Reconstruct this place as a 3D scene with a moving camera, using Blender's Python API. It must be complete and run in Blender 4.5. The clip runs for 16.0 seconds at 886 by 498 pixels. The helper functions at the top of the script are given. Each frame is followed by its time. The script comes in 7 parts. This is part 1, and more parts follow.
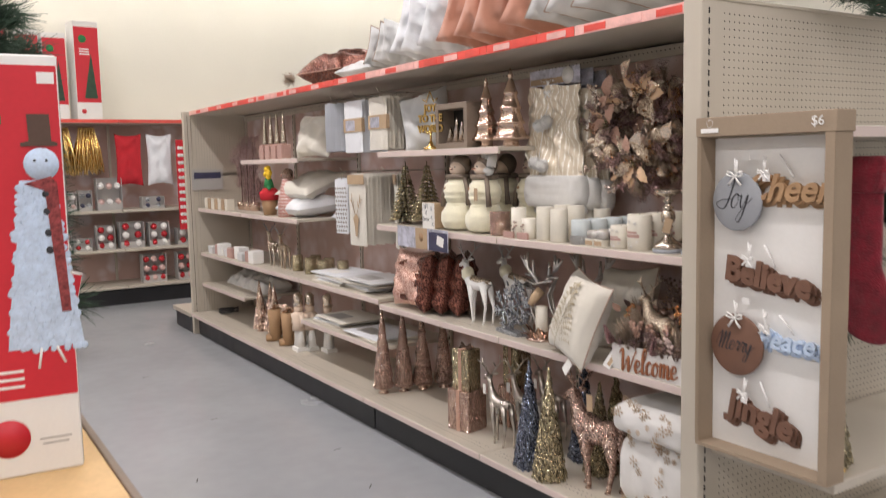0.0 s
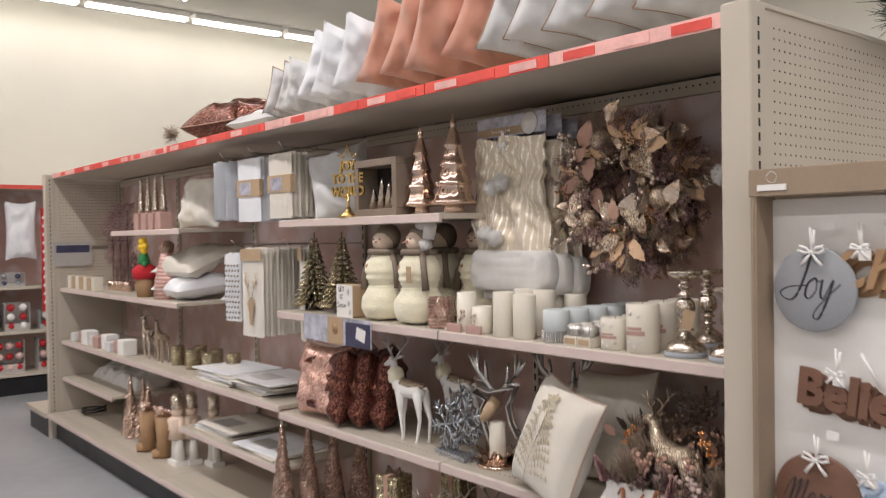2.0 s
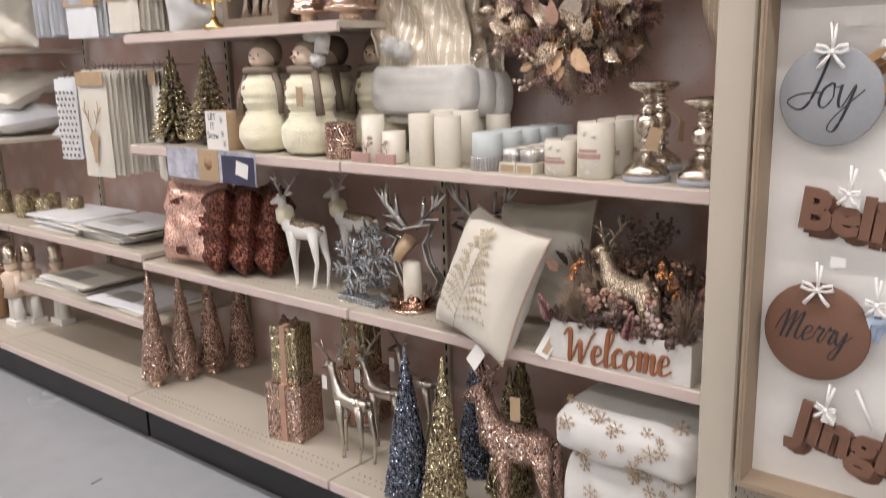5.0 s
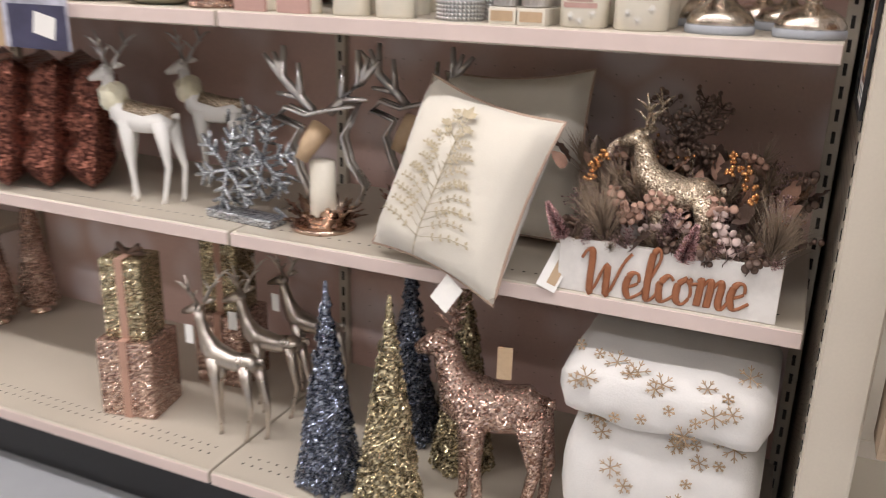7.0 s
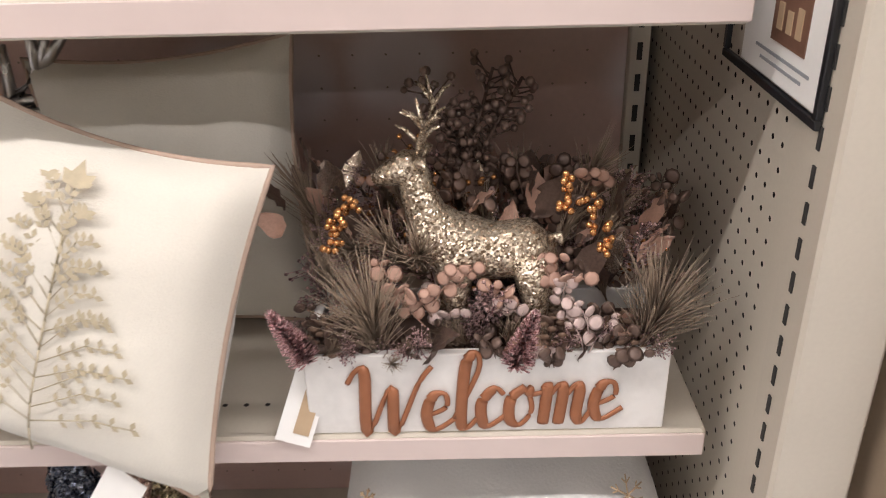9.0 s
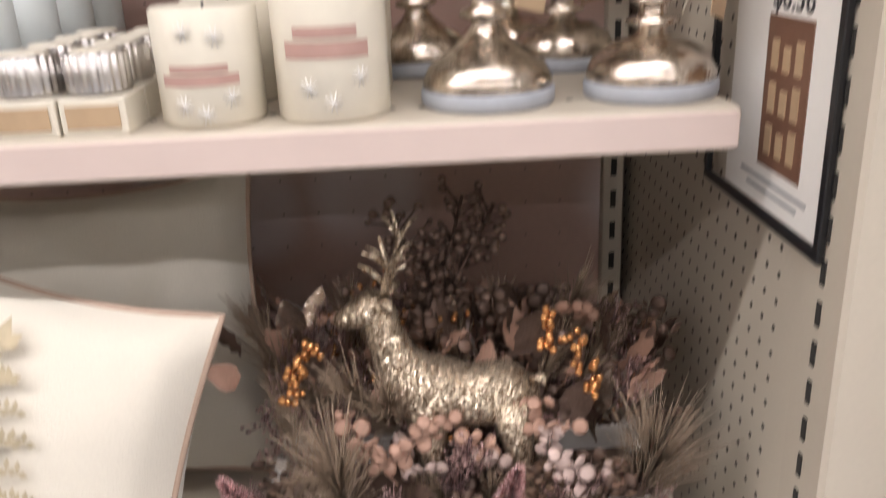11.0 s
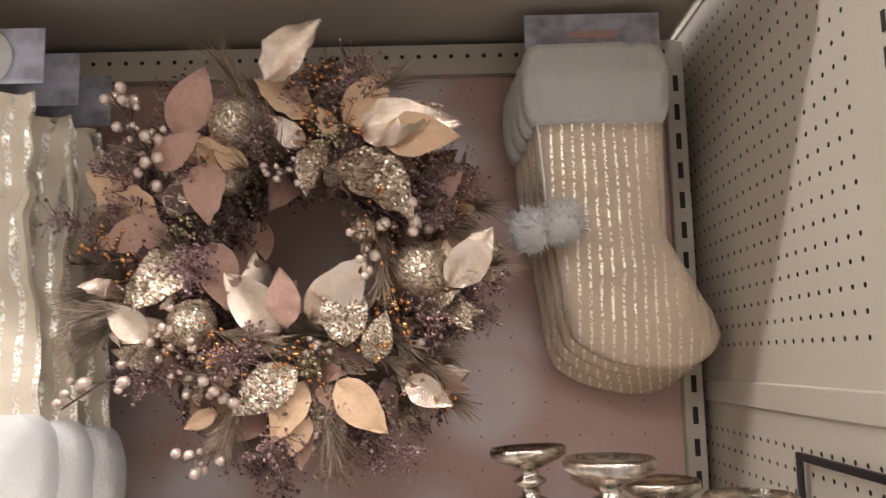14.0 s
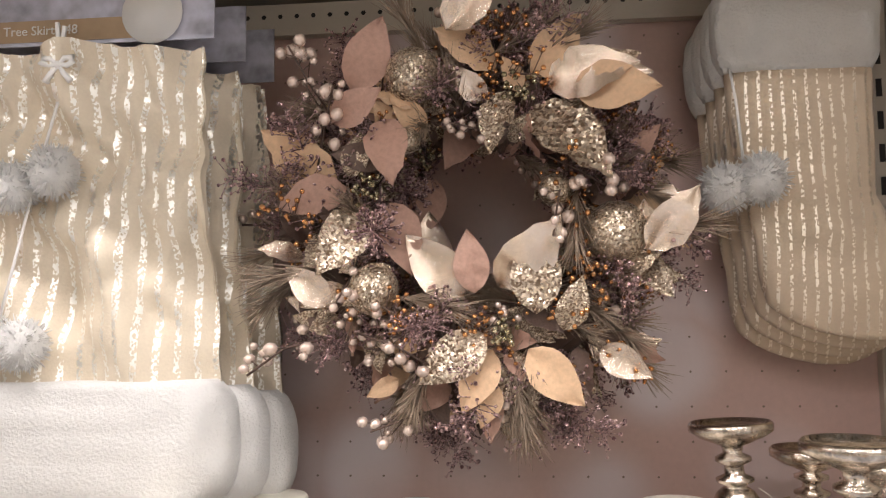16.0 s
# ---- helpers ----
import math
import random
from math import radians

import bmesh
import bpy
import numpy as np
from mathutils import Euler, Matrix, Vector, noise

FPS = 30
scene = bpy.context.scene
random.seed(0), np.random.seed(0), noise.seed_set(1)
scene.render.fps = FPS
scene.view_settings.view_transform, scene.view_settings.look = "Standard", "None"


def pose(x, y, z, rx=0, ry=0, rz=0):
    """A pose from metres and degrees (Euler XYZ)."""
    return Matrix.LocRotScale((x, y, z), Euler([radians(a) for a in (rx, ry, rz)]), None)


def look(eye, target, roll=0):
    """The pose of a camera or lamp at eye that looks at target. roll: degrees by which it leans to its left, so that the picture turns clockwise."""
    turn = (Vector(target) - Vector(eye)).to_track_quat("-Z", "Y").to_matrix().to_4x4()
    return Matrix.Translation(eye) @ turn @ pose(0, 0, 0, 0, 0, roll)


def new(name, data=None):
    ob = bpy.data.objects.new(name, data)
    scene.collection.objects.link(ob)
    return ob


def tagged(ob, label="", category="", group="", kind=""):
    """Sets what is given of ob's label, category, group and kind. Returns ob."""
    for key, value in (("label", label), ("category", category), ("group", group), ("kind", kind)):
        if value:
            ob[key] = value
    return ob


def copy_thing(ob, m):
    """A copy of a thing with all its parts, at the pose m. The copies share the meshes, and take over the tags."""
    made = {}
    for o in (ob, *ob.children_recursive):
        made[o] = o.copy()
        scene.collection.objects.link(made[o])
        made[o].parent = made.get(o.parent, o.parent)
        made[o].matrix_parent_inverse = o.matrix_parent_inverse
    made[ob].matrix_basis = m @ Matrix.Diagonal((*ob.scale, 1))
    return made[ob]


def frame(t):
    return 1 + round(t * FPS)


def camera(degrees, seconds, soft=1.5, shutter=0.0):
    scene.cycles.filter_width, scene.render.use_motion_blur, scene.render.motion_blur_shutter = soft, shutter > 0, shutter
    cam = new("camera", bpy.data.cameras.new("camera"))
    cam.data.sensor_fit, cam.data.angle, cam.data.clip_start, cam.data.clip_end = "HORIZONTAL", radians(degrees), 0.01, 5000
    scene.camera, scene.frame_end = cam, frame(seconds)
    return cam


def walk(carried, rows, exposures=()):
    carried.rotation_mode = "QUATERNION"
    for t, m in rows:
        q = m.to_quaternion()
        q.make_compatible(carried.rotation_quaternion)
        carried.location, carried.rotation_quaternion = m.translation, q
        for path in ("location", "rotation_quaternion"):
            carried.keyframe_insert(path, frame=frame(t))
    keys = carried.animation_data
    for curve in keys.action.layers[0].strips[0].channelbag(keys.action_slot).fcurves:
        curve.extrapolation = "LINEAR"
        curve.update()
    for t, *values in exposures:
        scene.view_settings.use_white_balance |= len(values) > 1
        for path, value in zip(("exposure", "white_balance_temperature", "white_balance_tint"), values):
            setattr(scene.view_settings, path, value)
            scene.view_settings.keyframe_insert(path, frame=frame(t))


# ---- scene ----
cam = camera(55.9, 16.0, soft=1.0, shutter=0.5)
PATH = [
    (0, (-0.25, -0.044, 1.621), (0.817, 1.635, 1.413), -1.3),
    (0.5, (-0.08, 0.092, 1.646), (0.941, 1.807, 1.518), -2.2),
    (1, (0.077, 0.235, 1.611), (1.063, 1.972, 1.5), -2.9),
    (1.5, (0.13, 0.517, 1.624), (1.246, 2.175, 1.543), -1.8),
    (2, (0.18, 0.806, 1.605), (1.452, 2.349, 1.572), -0.9),
    (2.5, (0.298, 1.035, 1.62), (1.595, 2.556, 1.681), -1.0),
    (3, (0.29, 1.163, 1.607), (1.72, 2.561, 1.576), -1.6),
    (3.5, (0.277, 1.237, 1.584), (1.809, 2.514, 1.431), -1.6),
    (4, (0.267, 1.25, 1.587), (1.81, 2.501, 1.349), -1.4),
    (4.5, (0.274, 1.249, 1.573), (1.798, 2.502, 1.245), -1.7),
    (5, (0.278, 1.259, 1.554), (1.784, 2.501, 1.117), -1.4),
    (5.2, (0.254, 1.278, 1.55), (1.763, 2.494, 1.051), -1.3),
    (7.3, (0.753, 2.093, 1.344), (2.536, 2.684, 0.657), 0.9),
    (7.5, (0.837, 2.128, 1.358), (2.646, 2.591, 0.64), 0.2),
    (8, (1.071, 2.209, 1.382), (2.916, 2.394, 0.633), -0.9),
    (8.2, (1.146, 2.245, 1.413), (2.953, 2.356, 0.564), -2.0),
    (10.5, (1.496, 2.223, 1.318), (3.282, 2.163, 0.42), -0.3),
    (11, (1.446, 2.231, 1.394), (3.32, 2.185, 0.695), -2.6),
    (11.5, (1.439, 2.307, 1.476), (3.344, 2.107, 0.902), 0.6),
    (12, (1.396, 2.293, 1.484), (3.366, 2.164, 1.168), -0.1),
    (12.5, (1.366, 2.298, 1.513), (3.359, 2.206, 1.375), -0.5),
    (13, (1.343, 2.31, 1.548), (3.342, 2.243, 1.546), -0.7),
    (13.5, (1.319, 2.321, 1.579), (3.313, 2.269, 1.73), -1.3),
    (14, (1.296, 2.333, 1.601), (3.279, 2.334, 1.863), -1.3),
    (14.5, (1.294, 2.363, 1.6), (3.272, 2.435, 1.884), -1.0),
    (15, (1.309, 2.411, 1.61), (3.289, 2.56, 1.842), -0.6),
    (15.5, (1.343, 2.448, 1.614), (3.326, 2.624, 1.812), -0.7),
    (16, (1.354, 2.466, 1.618), (3.337, 2.664, 1.777), -0.8),
]
walk(cam, [(t, look(eye, target, roll)) for t, eye, target, roll in PATH], exposures=[(0.0, -0.05), (0.5, -0.19), (2.5, -0.14), (4.0, 0.04), (5.0, 0.10), (8.0, 0.34), (10.5, 0.40), (12.5, 0.42), (16.0, 0.56)])

# ---- light ----
world = bpy.data.worlds.new("store_air")
world.use_nodes = True
world.node_tree.nodes["Background"].inputs[0].default_value = (1.0, 0.95, 0.88, 1)
world.node_tree.nodes["Background"].inputs[1].default_value = 0.006
scene.world = world
CEIL = 4.35
LAMP_W = 79.0


def tube_and_fill_lamp(x, y, lx, ly, watts):
    d = bpy.data.lights.new("tube_and_fill_lamp", "AREA")
    d.shape, d.size, d.size_y, d.energy, d.color = "RECTANGLE", lx, ly, watts, (1.0, 0.945, 0.955)
    o = new("tube_and_fill_lamp", d)
    o.matrix_world = pose(x, y, CEIL - 0.13)
    return o


# rows at -5.5 and 7.0 are unseen additions; -5.5 gives low frontal fill
for lx, k in ((3.88, 1.5), (0.7, 2.6), (-2.4, 2.3), (-5.5, 1.5), (7.0, 1.2)):
    tube_and_fill_lamp(lx, 1.4, 0.16, 15.4, LAMP_W * 1.22 * k)
tube_and_fill_lamp(2.0, 10.6, 10.0, 0.16, LAMP_W * 0.33)


# ---- materials ----
def material(name, color, rough=0.5, metal=0.0, scale=8.0, vary=0.12, fine=120.0, bump=0.15, depth=0.002, spec=0.5, sheen=0.0):
    """Two scales of noise on colour and relief."""
    m = bpy.data.materials.new(name)
    m.use_nodes = True
    n, l = m.node_tree.nodes, m.node_tree.links
    b = n["Principled BSDF"]
    tc = n.new("ShaderNodeTexCoord")
    info = n.new("ShaderNodeObjectInfo")
    big, small = n.new("ShaderNodeTexNoise"), n.new("ShaderNodeTexNoise")
    big.inputs["Scale"].default_value, small.inputs["Scale"].default_value = scale, fine
    big.inputs["Detail"].default_value, small.inputs["Detail"].default_value = 4, 3
    for t in (big, small):
        l.new(tc.outputs["Object"], t.inputs["Vector"])
    add = n.new("ShaderNodeMath")
    add.operation = "MULTIPLY_ADD"
    l.new(small.outputs[0], add.inputs[0])
    add.inputs[1].default_value = 0.4
    l.new(big.outputs[0], add.inputs[2])
    rnd = n.new("ShaderNodeMath")
    rnd.operation = "MULTIPLY_ADD"
    l.new(info.outputs["Random"], rnd.inputs[0])
    rnd.inputs[1].default_value = 0.2
    l.new(add.outputs[0], rnd.inputs[2])
    ramp = n.new("ShaderNodeValToRGB")
    lo = [max(0, c * (1 - vary)) for c in color]
    hi = [min(1, c * (1 + vary)) for c in color]
    ramp.color_ramp.elements[0].position, ramp.color_ramp.elements[1].position = 0.45, 1.0
    ramp.color_ramp.elements[0].color, ramp.color_ramp.elements[1].color = (*lo, 1), (*hi, 1)
    l.new(rnd.outputs[0], ramp.inputs[0])
    l.new(ramp.outputs[0], b.inputs["Base Color"])
    b.inputs["Metallic"].default_value = metal
    b.inputs["Specular IOR Level"].default_value = spec
    b.inputs["Sheen Weight"].default_value = sheen
    rr = n.new("ShaderNodeMapRange")
    rr.inputs[3].default_value, rr.inputs[4].default_value = max(0.02, rough - 0.1), min(1, rough + 0.1)
    l.new(big.outputs[0], rr.inputs[0])
    l.new(rr.outputs[0], b.inputs["Roughness"])
    if bump:
        bp = n.new("ShaderNodeBump")
        bp.inputs["Strength"].default_value, bp.inputs["Distance"].default_value = bump, depth
        l.new(small.outputs[0], bp.inputs["Height"])
        l.new(bp.outputs[0], b.inputs["Normal"])
    return m


def glitter(name, dark, light, scale=260.0, rough=0.3, metal=0.75, strength=0.9):
    """Flakes that each lean their own way."""
    m = bpy.data.materials.new(name)
    m.use_nodes = True
    n, l = m.node_tree.nodes, m.node_tree.links
    b = n["Principled BSDF"]
    tc, v = n.new("ShaderNodeTexCoord"), n.new("ShaderNodeTexVoronoi")
    v.inputs["Scale"].default_value = scale
    l.new(tc.outputs["Object"], v.inputs["Vector"])
    sep = n.new("ShaderNodeSeparateColor")
    l.new(v.outputs["Color"], sep.inputs[0])
    ramp = n.new("ShaderNodeValToRGB")
    ramp.color_ramp.elements[0].color, ramp.color_ramp.elements[1].color = (*dark, 1), (*light, 1)
    ramp.color_ramp.elements[0].position, ramp.color_ramp.elements[1].position = 0.2, 0.95
    l.new(sep.outputs[0], ramp.inputs[0])
    l.new(ramp.outputs[0], b.inputs["Base Color"])
    geo = n.new("ShaderNodeNewGeometry")
    sub = n.new("ShaderNodeVectorMath")
    sub.operation = "SUBTRACT"
    l.new(v.outputs["Color"], sub.inputs[0])
    sub.inputs[1].default_value = (0.5, 0.5, 0.5)
    mad = n.new("ShaderNodeVectorMath")
    mad.operation = "MULTIPLY_ADD"
    l.new(sub.outputs[0], mad.inputs[0])
    mad.inputs[1].default_value = (strength, strength, strength)
    l.new(geo.outputs["Normal"], mad.inputs[2])
    nor = n.new("ShaderNodeVectorMath")
    nor.operation = "NORMALIZE"
    l.new(mad.outputs[0], nor.inputs[0])
    l.new(nor.outputs[0], b.inputs["Normal"])
    b.inputs["Metallic"].default_value, b.inputs["Roughness"].default_value = metal, rough
    return m


def stripes(name, color, shine, axis=1, pitch=0.028, width=0.25):
    """Woven cloth with metallic threads running in lines."""
    m = material(name, color, 0.85, 0, 10, 0.12, 300, 0.4, 0.001, sheen=0.2)
    n, l = m.node_tree.nodes, m.node_tree.links
    b = n["Principled BSDF"]
    tc, sep = n.new("ShaderNodeTexCoord"), n.new("ShaderNodeSeparateXYZ")
    wob = n.new("ShaderNodeTexNoise")
    wob.inputs["Scale"].default_value = 5
    l.new(tc.outputs["Object"], wob.inputs["Vector"])
    l.new(tc.outputs["Object"], sep.inputs[0])
    a = n.new("ShaderNodeMath")
    a.operation = "MULTIPLY_ADD"
    l.new(wob.outputs[0], a.inputs[0])
    a.inputs[1].default_value = 0.012
    l.new(sep.outputs[axis], a.inputs[2])
    f = n.new("ShaderNodeMath")
    f.operation = "PINGPONG"
    l.new(a.outputs[0], f.inputs[0])
    f.inputs[1].default_value = pitch
    g = n.new("ShaderNodeMath")
    g.operation = "LESS_THAN"
    l.new(f.outputs[0], g.inputs[0])
    g.inputs[1].default_value = pitch * width
    v = n.new("ShaderNodeTexVoronoi")
    v.inputs["Scale"].default_value = 380
    squeeze = n.new("ShaderNodeMapping")
    squeeze.inputs["Scale"].default_value = (1.0, 1.0, 0.8)
    l.new(tc.outputs["Object"], squeeze.inputs[0])
    l.new(squeeze.outputs[0], v.inputs["Vector"])
    h = n.new("ShaderNodeMath")
    h.operation = "GREATER_THAN"
    vs = n.new("ShaderNodeSeparateColor")
    l.new(v.outputs["Color"], vs.inputs[0])
    l.new(vs.outputs[0], h.inputs[0])
    h.inputs[1].default_value = 0.45
    k = n.new("ShaderNodeMath")
    k.operation = "MULTIPLY"
    l.new(g.outputs[0], k.inputs[0])
    l.new(h.outputs[0], k.inputs[1])
    old = b.inputs["Base Color"].links[0].from_socket
    mix = n.new("ShaderNodeMix")
    mix.data_type = "RGBA"
    l.new(k.outputs[0], mix.inputs["Factor"])
    l.new(old, mix.inputs["A"])
    mix.inputs["B"].default_value = (*shine, 1)
    l.new(mix.outputs["Result"], b.inputs["Base Color"])
    l.new(k.outputs[0], b.inputs["Metallic"])
    gloss = n.new("ShaderNodeMath")
    gloss.operation = "MULTIPLY_ADD"
    l.new(k.outputs[0], gloss.inputs[0])
    gloss.inputs[1].default_value, gloss.inputs[2].default_value = -0.5, 0.88
    l.new(gloss.outputs[0], b.inputs["Roughness"])
    return m


def clear(name, color=(1, 1, 1), rough=0.05):
    m = bpy.data.materials.new(name)
    m.use_nodes = True
    n, l = m.node_tree.nodes, m.node_tree.links
    out = n["Material Output"]
    n.remove(n["Principled BSDF"])
    tr, gl, mx, fr = n.new("ShaderNodeBsdfTransparent"), n.new("ShaderNodeBsdfGlossy"), n.new("ShaderNodeMixShader"), n.new("ShaderNodeFresnel")
    tr.inputs[0].default_value = (*color, 1)
    gl.inputs["Roughness"].default_value = rough
    fr.inputs[0].default_value = 1.6
    l.new(fr.outputs[0], mx.inputs[0])
    l.new(tr.outputs[0], mx.inputs[1])
    l.new(gl.outputs[0], mx.inputs[2])
    l.new(mx.outputs[0], out.inputs[0])
    return m


def glow(name, color, strength):
    m = bpy.data.materials.new(name)
    m.use_nodes = True
    b = m.node_tree.nodes["Principled BSDF"]
    b.inputs["Emission Color"].default_value, b.inputs["Emission Strength"].default_value = (*color, 1), strength
    return m


M_WALL = material("cream_wall", (0.83, 0.80, 0.71), 0.8, 0, 0.8, 0.04, 60, 0.1)
M_CEIL = material("ceiling_board", (0.62, 0.60, 0.55), 0.9, 0, 1.5, 0.06, 90, 0.3)
M_FLOOR = material("polished_floor", (0.37, 0.38, 0.40), 0.24, 0, 0.9, 0.10, 9, 0.03, 0.001)
M_BEIGE = material("beige_enamel", (0.53, 0.475, 0.395), 0.42, 0, 3, 0.06, 200, 0.05)
M_BACK = material("mauve_backboard", (0.53, 0.365, 0.32), 0.36, 0, 2.5, 0.12, 100, 0.08)


def printed_board(m, pale, amount):
    """Soft pale discs and clouds printed on a board."""
    n, l = m.node_tree.nodes, m.node_tree.links
    b = n["Principled BSDF"]
    tc, v, c = n.new("ShaderNodeTexCoord"), n.new("ShaderNodeTexVoronoi"), n.new("ShaderNodeTexNoise")
    v.inputs["Scale"].default_value, c.inputs["Scale"].default_value = 5.5, 3.0
    r1, r2, mx, mix = n.new("ShaderNodeMapRange"), n.new("ShaderNodeMapRange"), n.new("ShaderNodeMath"), n.new("ShaderNodeMix")
    r1.interpolation_type = "SMOOTHSTEP"
    r1.inputs[1].default_value, r1.inputs[2].default_value, r1.inputs[3].default_value, r1.inputs[4].default_value = 0.28, 0.62, amount, 0.0
    r2.inputs[1].default_value, r2.inputs[2].default_value, r2.inputs[3].default_value, r2.inputs[4].default_value = 0.36, 0.6, 0.0, 1.0
    mx.operation, mix.data_type = "MULTIPLY", "RGBA"
    for t in (v, c):
        l.new(tc.outputs["Object"], t.inputs["Vector"])
    l.new(v.outputs["Distance"], r1.inputs[0])
    l.new(c.outputs[0], r2.inputs[0])
    l.new(r1.outputs[0], mx.inputs[0])
    l.new(r2.outputs[0], mx.inputs[1])
    l.new(mx.outputs[0], mix.inputs["Factor"])
    l.new(b.inputs["Base Color"].links[0].from_socket, mix.inputs["A"])
    mix.inputs["B"].default_value = (*pale, 1)
    l.new(mix.outputs["Result"], b.inputs["Base Color"])


printed_board(M_BACK, (0.74, 0.66, 0.67), 0.9)
M_BLACK = material("black_kick_paint", (0.012, 0.012, 0.014), 0.4, 0, 6, 0.3, 80, 0.1)
# shade inside holes and slots, put into the colour; also a box back
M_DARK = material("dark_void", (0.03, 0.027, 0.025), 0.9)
M_STRIP = material("pink_price_strip", (0.66, 0.54, 0.50), 0.38, 0, 2.0, 0.10, 14, 0.02)
M_RED = material("red_price_strip", (0.70, 0.08, 0.06), 0.4, 0, 3, 0.2, 30, 0.02)
M_REDW = material("pale_price_tag", (0.75, 0.42, 0.38), 0.4, 0, 12, 0.2)
M_WHITE = material("white_paper", (0.82, 0.80, 0.77), 0.6, 0, 6, 0.04, 90, 0.05)
M_CARD = material("brown_cardboard", (0.31, 0.235, 0.165), 0.8, 0, 5, 0.1, 150, 0.15)
M_INK = material("black_ink", (0.03, 0.03, 0.035), 0.6)
M_GREYDISC = material("grey_plaque", (0.30, 0.31, 0.33), 0.55, 0, 10, 0.08)
M_BROWN = material("brown_plaque", (0.17, 0.085, 0.055), 0.55, 0, 8, 0.15, 200, 0.1)
M_TAN = material("tan_wood", (0.38, 0.23, 0.12), 0.6, 0, 10, 0.15, 150, 0.15)
M_WOODTOP = material("pine_table", (0.60, 0.40, 0.19), 0.55, 0, 4, 0.15, 60, 0.1)
M_RIBBON = material("white_ribbon", (0.85, 0.83, 0.80), 0.45, 0, 20, 0.04)
M_CLOTH = material("cream_cloth", (0.69, 0.645, 0.565), 0.9, 0, 7, 0.07, 420, 0.45, 0.0012, sheen=0.3)
M_CLOTHG = material("grey_satin", (0.60, 0.60, 0.60), 0.45, 0, 7, 0.10, 300, 0.2, 0.001, sheen=0.3)
M_CLOTHW = material("white_satin", (0.78, 0.79, 0.82), 0.5, 0, 9, 0.08, 300, 0.2, 0.001)
M_CORAL = material("coral_velvet", (0.54, 0.25, 0.17), 0.7, 0, 8, 0.15, 300, 0.25, 0.001, sheen=0.5)
M_PIPING = material("tan_piping", (0.44, 0.32, 0.25), 0.8)
M_FUR = material("white_fur", (0.67, 0.655, 0.63), 0.95, 0, 30, 0.05, 260, 0.5, 0.004, sheen=0.5)
M_YARN = material("cream_chenille", (0.84, 0.79, 0.60), 0.95, 0, 25, 0.08, 160, 0.9, 0.004, sheen=0.5)
M_SKIRT = stripes("striped_skirt_cloth", (0.66, 0.57, 0.44), (1.0, 0.97, 0.90), 0, 0.0105, 0.34)
M_SOCK = stripes("striped_stocking_cloth", (0.62, 0.50, 0.37), (0.95, 0.86, 0.74), 0, 0.0075, 0.26)
M_ROSE = glitter("rose_sequins", (0.60, 0.29, 0.22), (1.0, 0.75, 0.65), 170, 0.36, 0.55, 0.35)
M_BRONZESEQ = glitter("bronze_sequins", (0.07, 0.025, 0.02), (0.35, 0.14, 0.10), 160, 0.3, 0.85, 0.6)
M_GROSE = glitter("rose_gold_glitter", (0.22, 0.12, 0.09), (1.0, 0.77, 0.66), 230, 0.22, 0.8, 1.3)
M_GGOLD = glitter("gold_glitter", (0.13, 0.10, 0.05), (0.95, 0.84, 0.58), 230, 0.22, 0.8, 1.3)
M_GCHAMP = glitter("champagne_glitter", (0.20, 0.14, 0.09), (1.0, 0.86, 0.68), 420)
M_GLEAF = glitter("champagne_leaf_glitter", (0.22, 0.15, 0.10), (1.0, 0.86, 0.68), 38, 0.28, 0.75, 0.9)
M_GBLUE = glitter("slate_blue_glitter", (0.04, 0.045, 0.07), (0.45, 0.50, 0.62), 230, 0.22, 0.8, 1.3)
M_GMAUVE = glitter("mauve_glitter", (0.13, 0.07, 0.075), (0.85, 0.60, 0.58), 300)
M_GSILV = glitter("silver_glitter", (0.13, 0.14, 0.16), (0.85, 0.88, 0.92), 300)
M_MERC = material("mercury_glass", (0.58, 0.51, 0.44), 0.16, 1.0, 70, 0.6, 260, 0.35, 0.002)
M_COPPER = material("copper_glaze", (0.62, 0.47, 0.39), 0.16, 1.0, 18, 0.25, 60, 0.1)
M_SILVER = material("pewter", (0.56, 0.51, 0.46), 0.3, 1.0, 20, 0.2, 120, 0.15)
M_GALV = material("galvanised_cutter", (0.58, 0.56, 0.55), 0.3, 1.0, 12, 0.2)
M_GREYBASE = material("grey_felt_base", (0.36, 0.38, 0.42), 0.7)
M_GOLD = material("gold_foil", (0.75, 0.52, 0.20), 0.22, 1.0, 40, 0.3, 100, 0.5, 0.004)
M_WAX = material("ivory_wax", (0.74, 0.69, 0.59), 0.35, 0, 20, 0.05, 100, 0.08)
M_WAXB = material("pale_blue_wax", (0.60, 0.645, 0.65), 0.4, 0, 10, 0.04)
M_LABEL = material("dusty_pink_label", (0.48, 0.30, 0.26), 0.6, 0, 20, 0.1)
M_LABELG = material("tan_label", (0.45, 0.32, 0.20), 0.6, 0, 20, 0.1)
M_LEAFT = material("tan_velvet_leaf", (0.66, 0.44, 0.27), 0.75, 0, 18, 0.12, 200, 0.4, 0.001, sheen=0.3)
M_LEAFR = material("rose_leaf", (0.44, 0.265, 0.20), 0.6, 0, 18, 0.15, 200, 0.4, 0.001)
M_LEAFM = material("champagne_foil_leaf", (0.80, 0.66, 0.54), 0.22, 0.9, 25, 0.15, 120, 0.3, 0.001)
M_LEAFD = material("dark_bronze_leaf", (0.14, 0.09, 0.07), 0.45, 0.3, 20, 0.3, 150, 0.3)
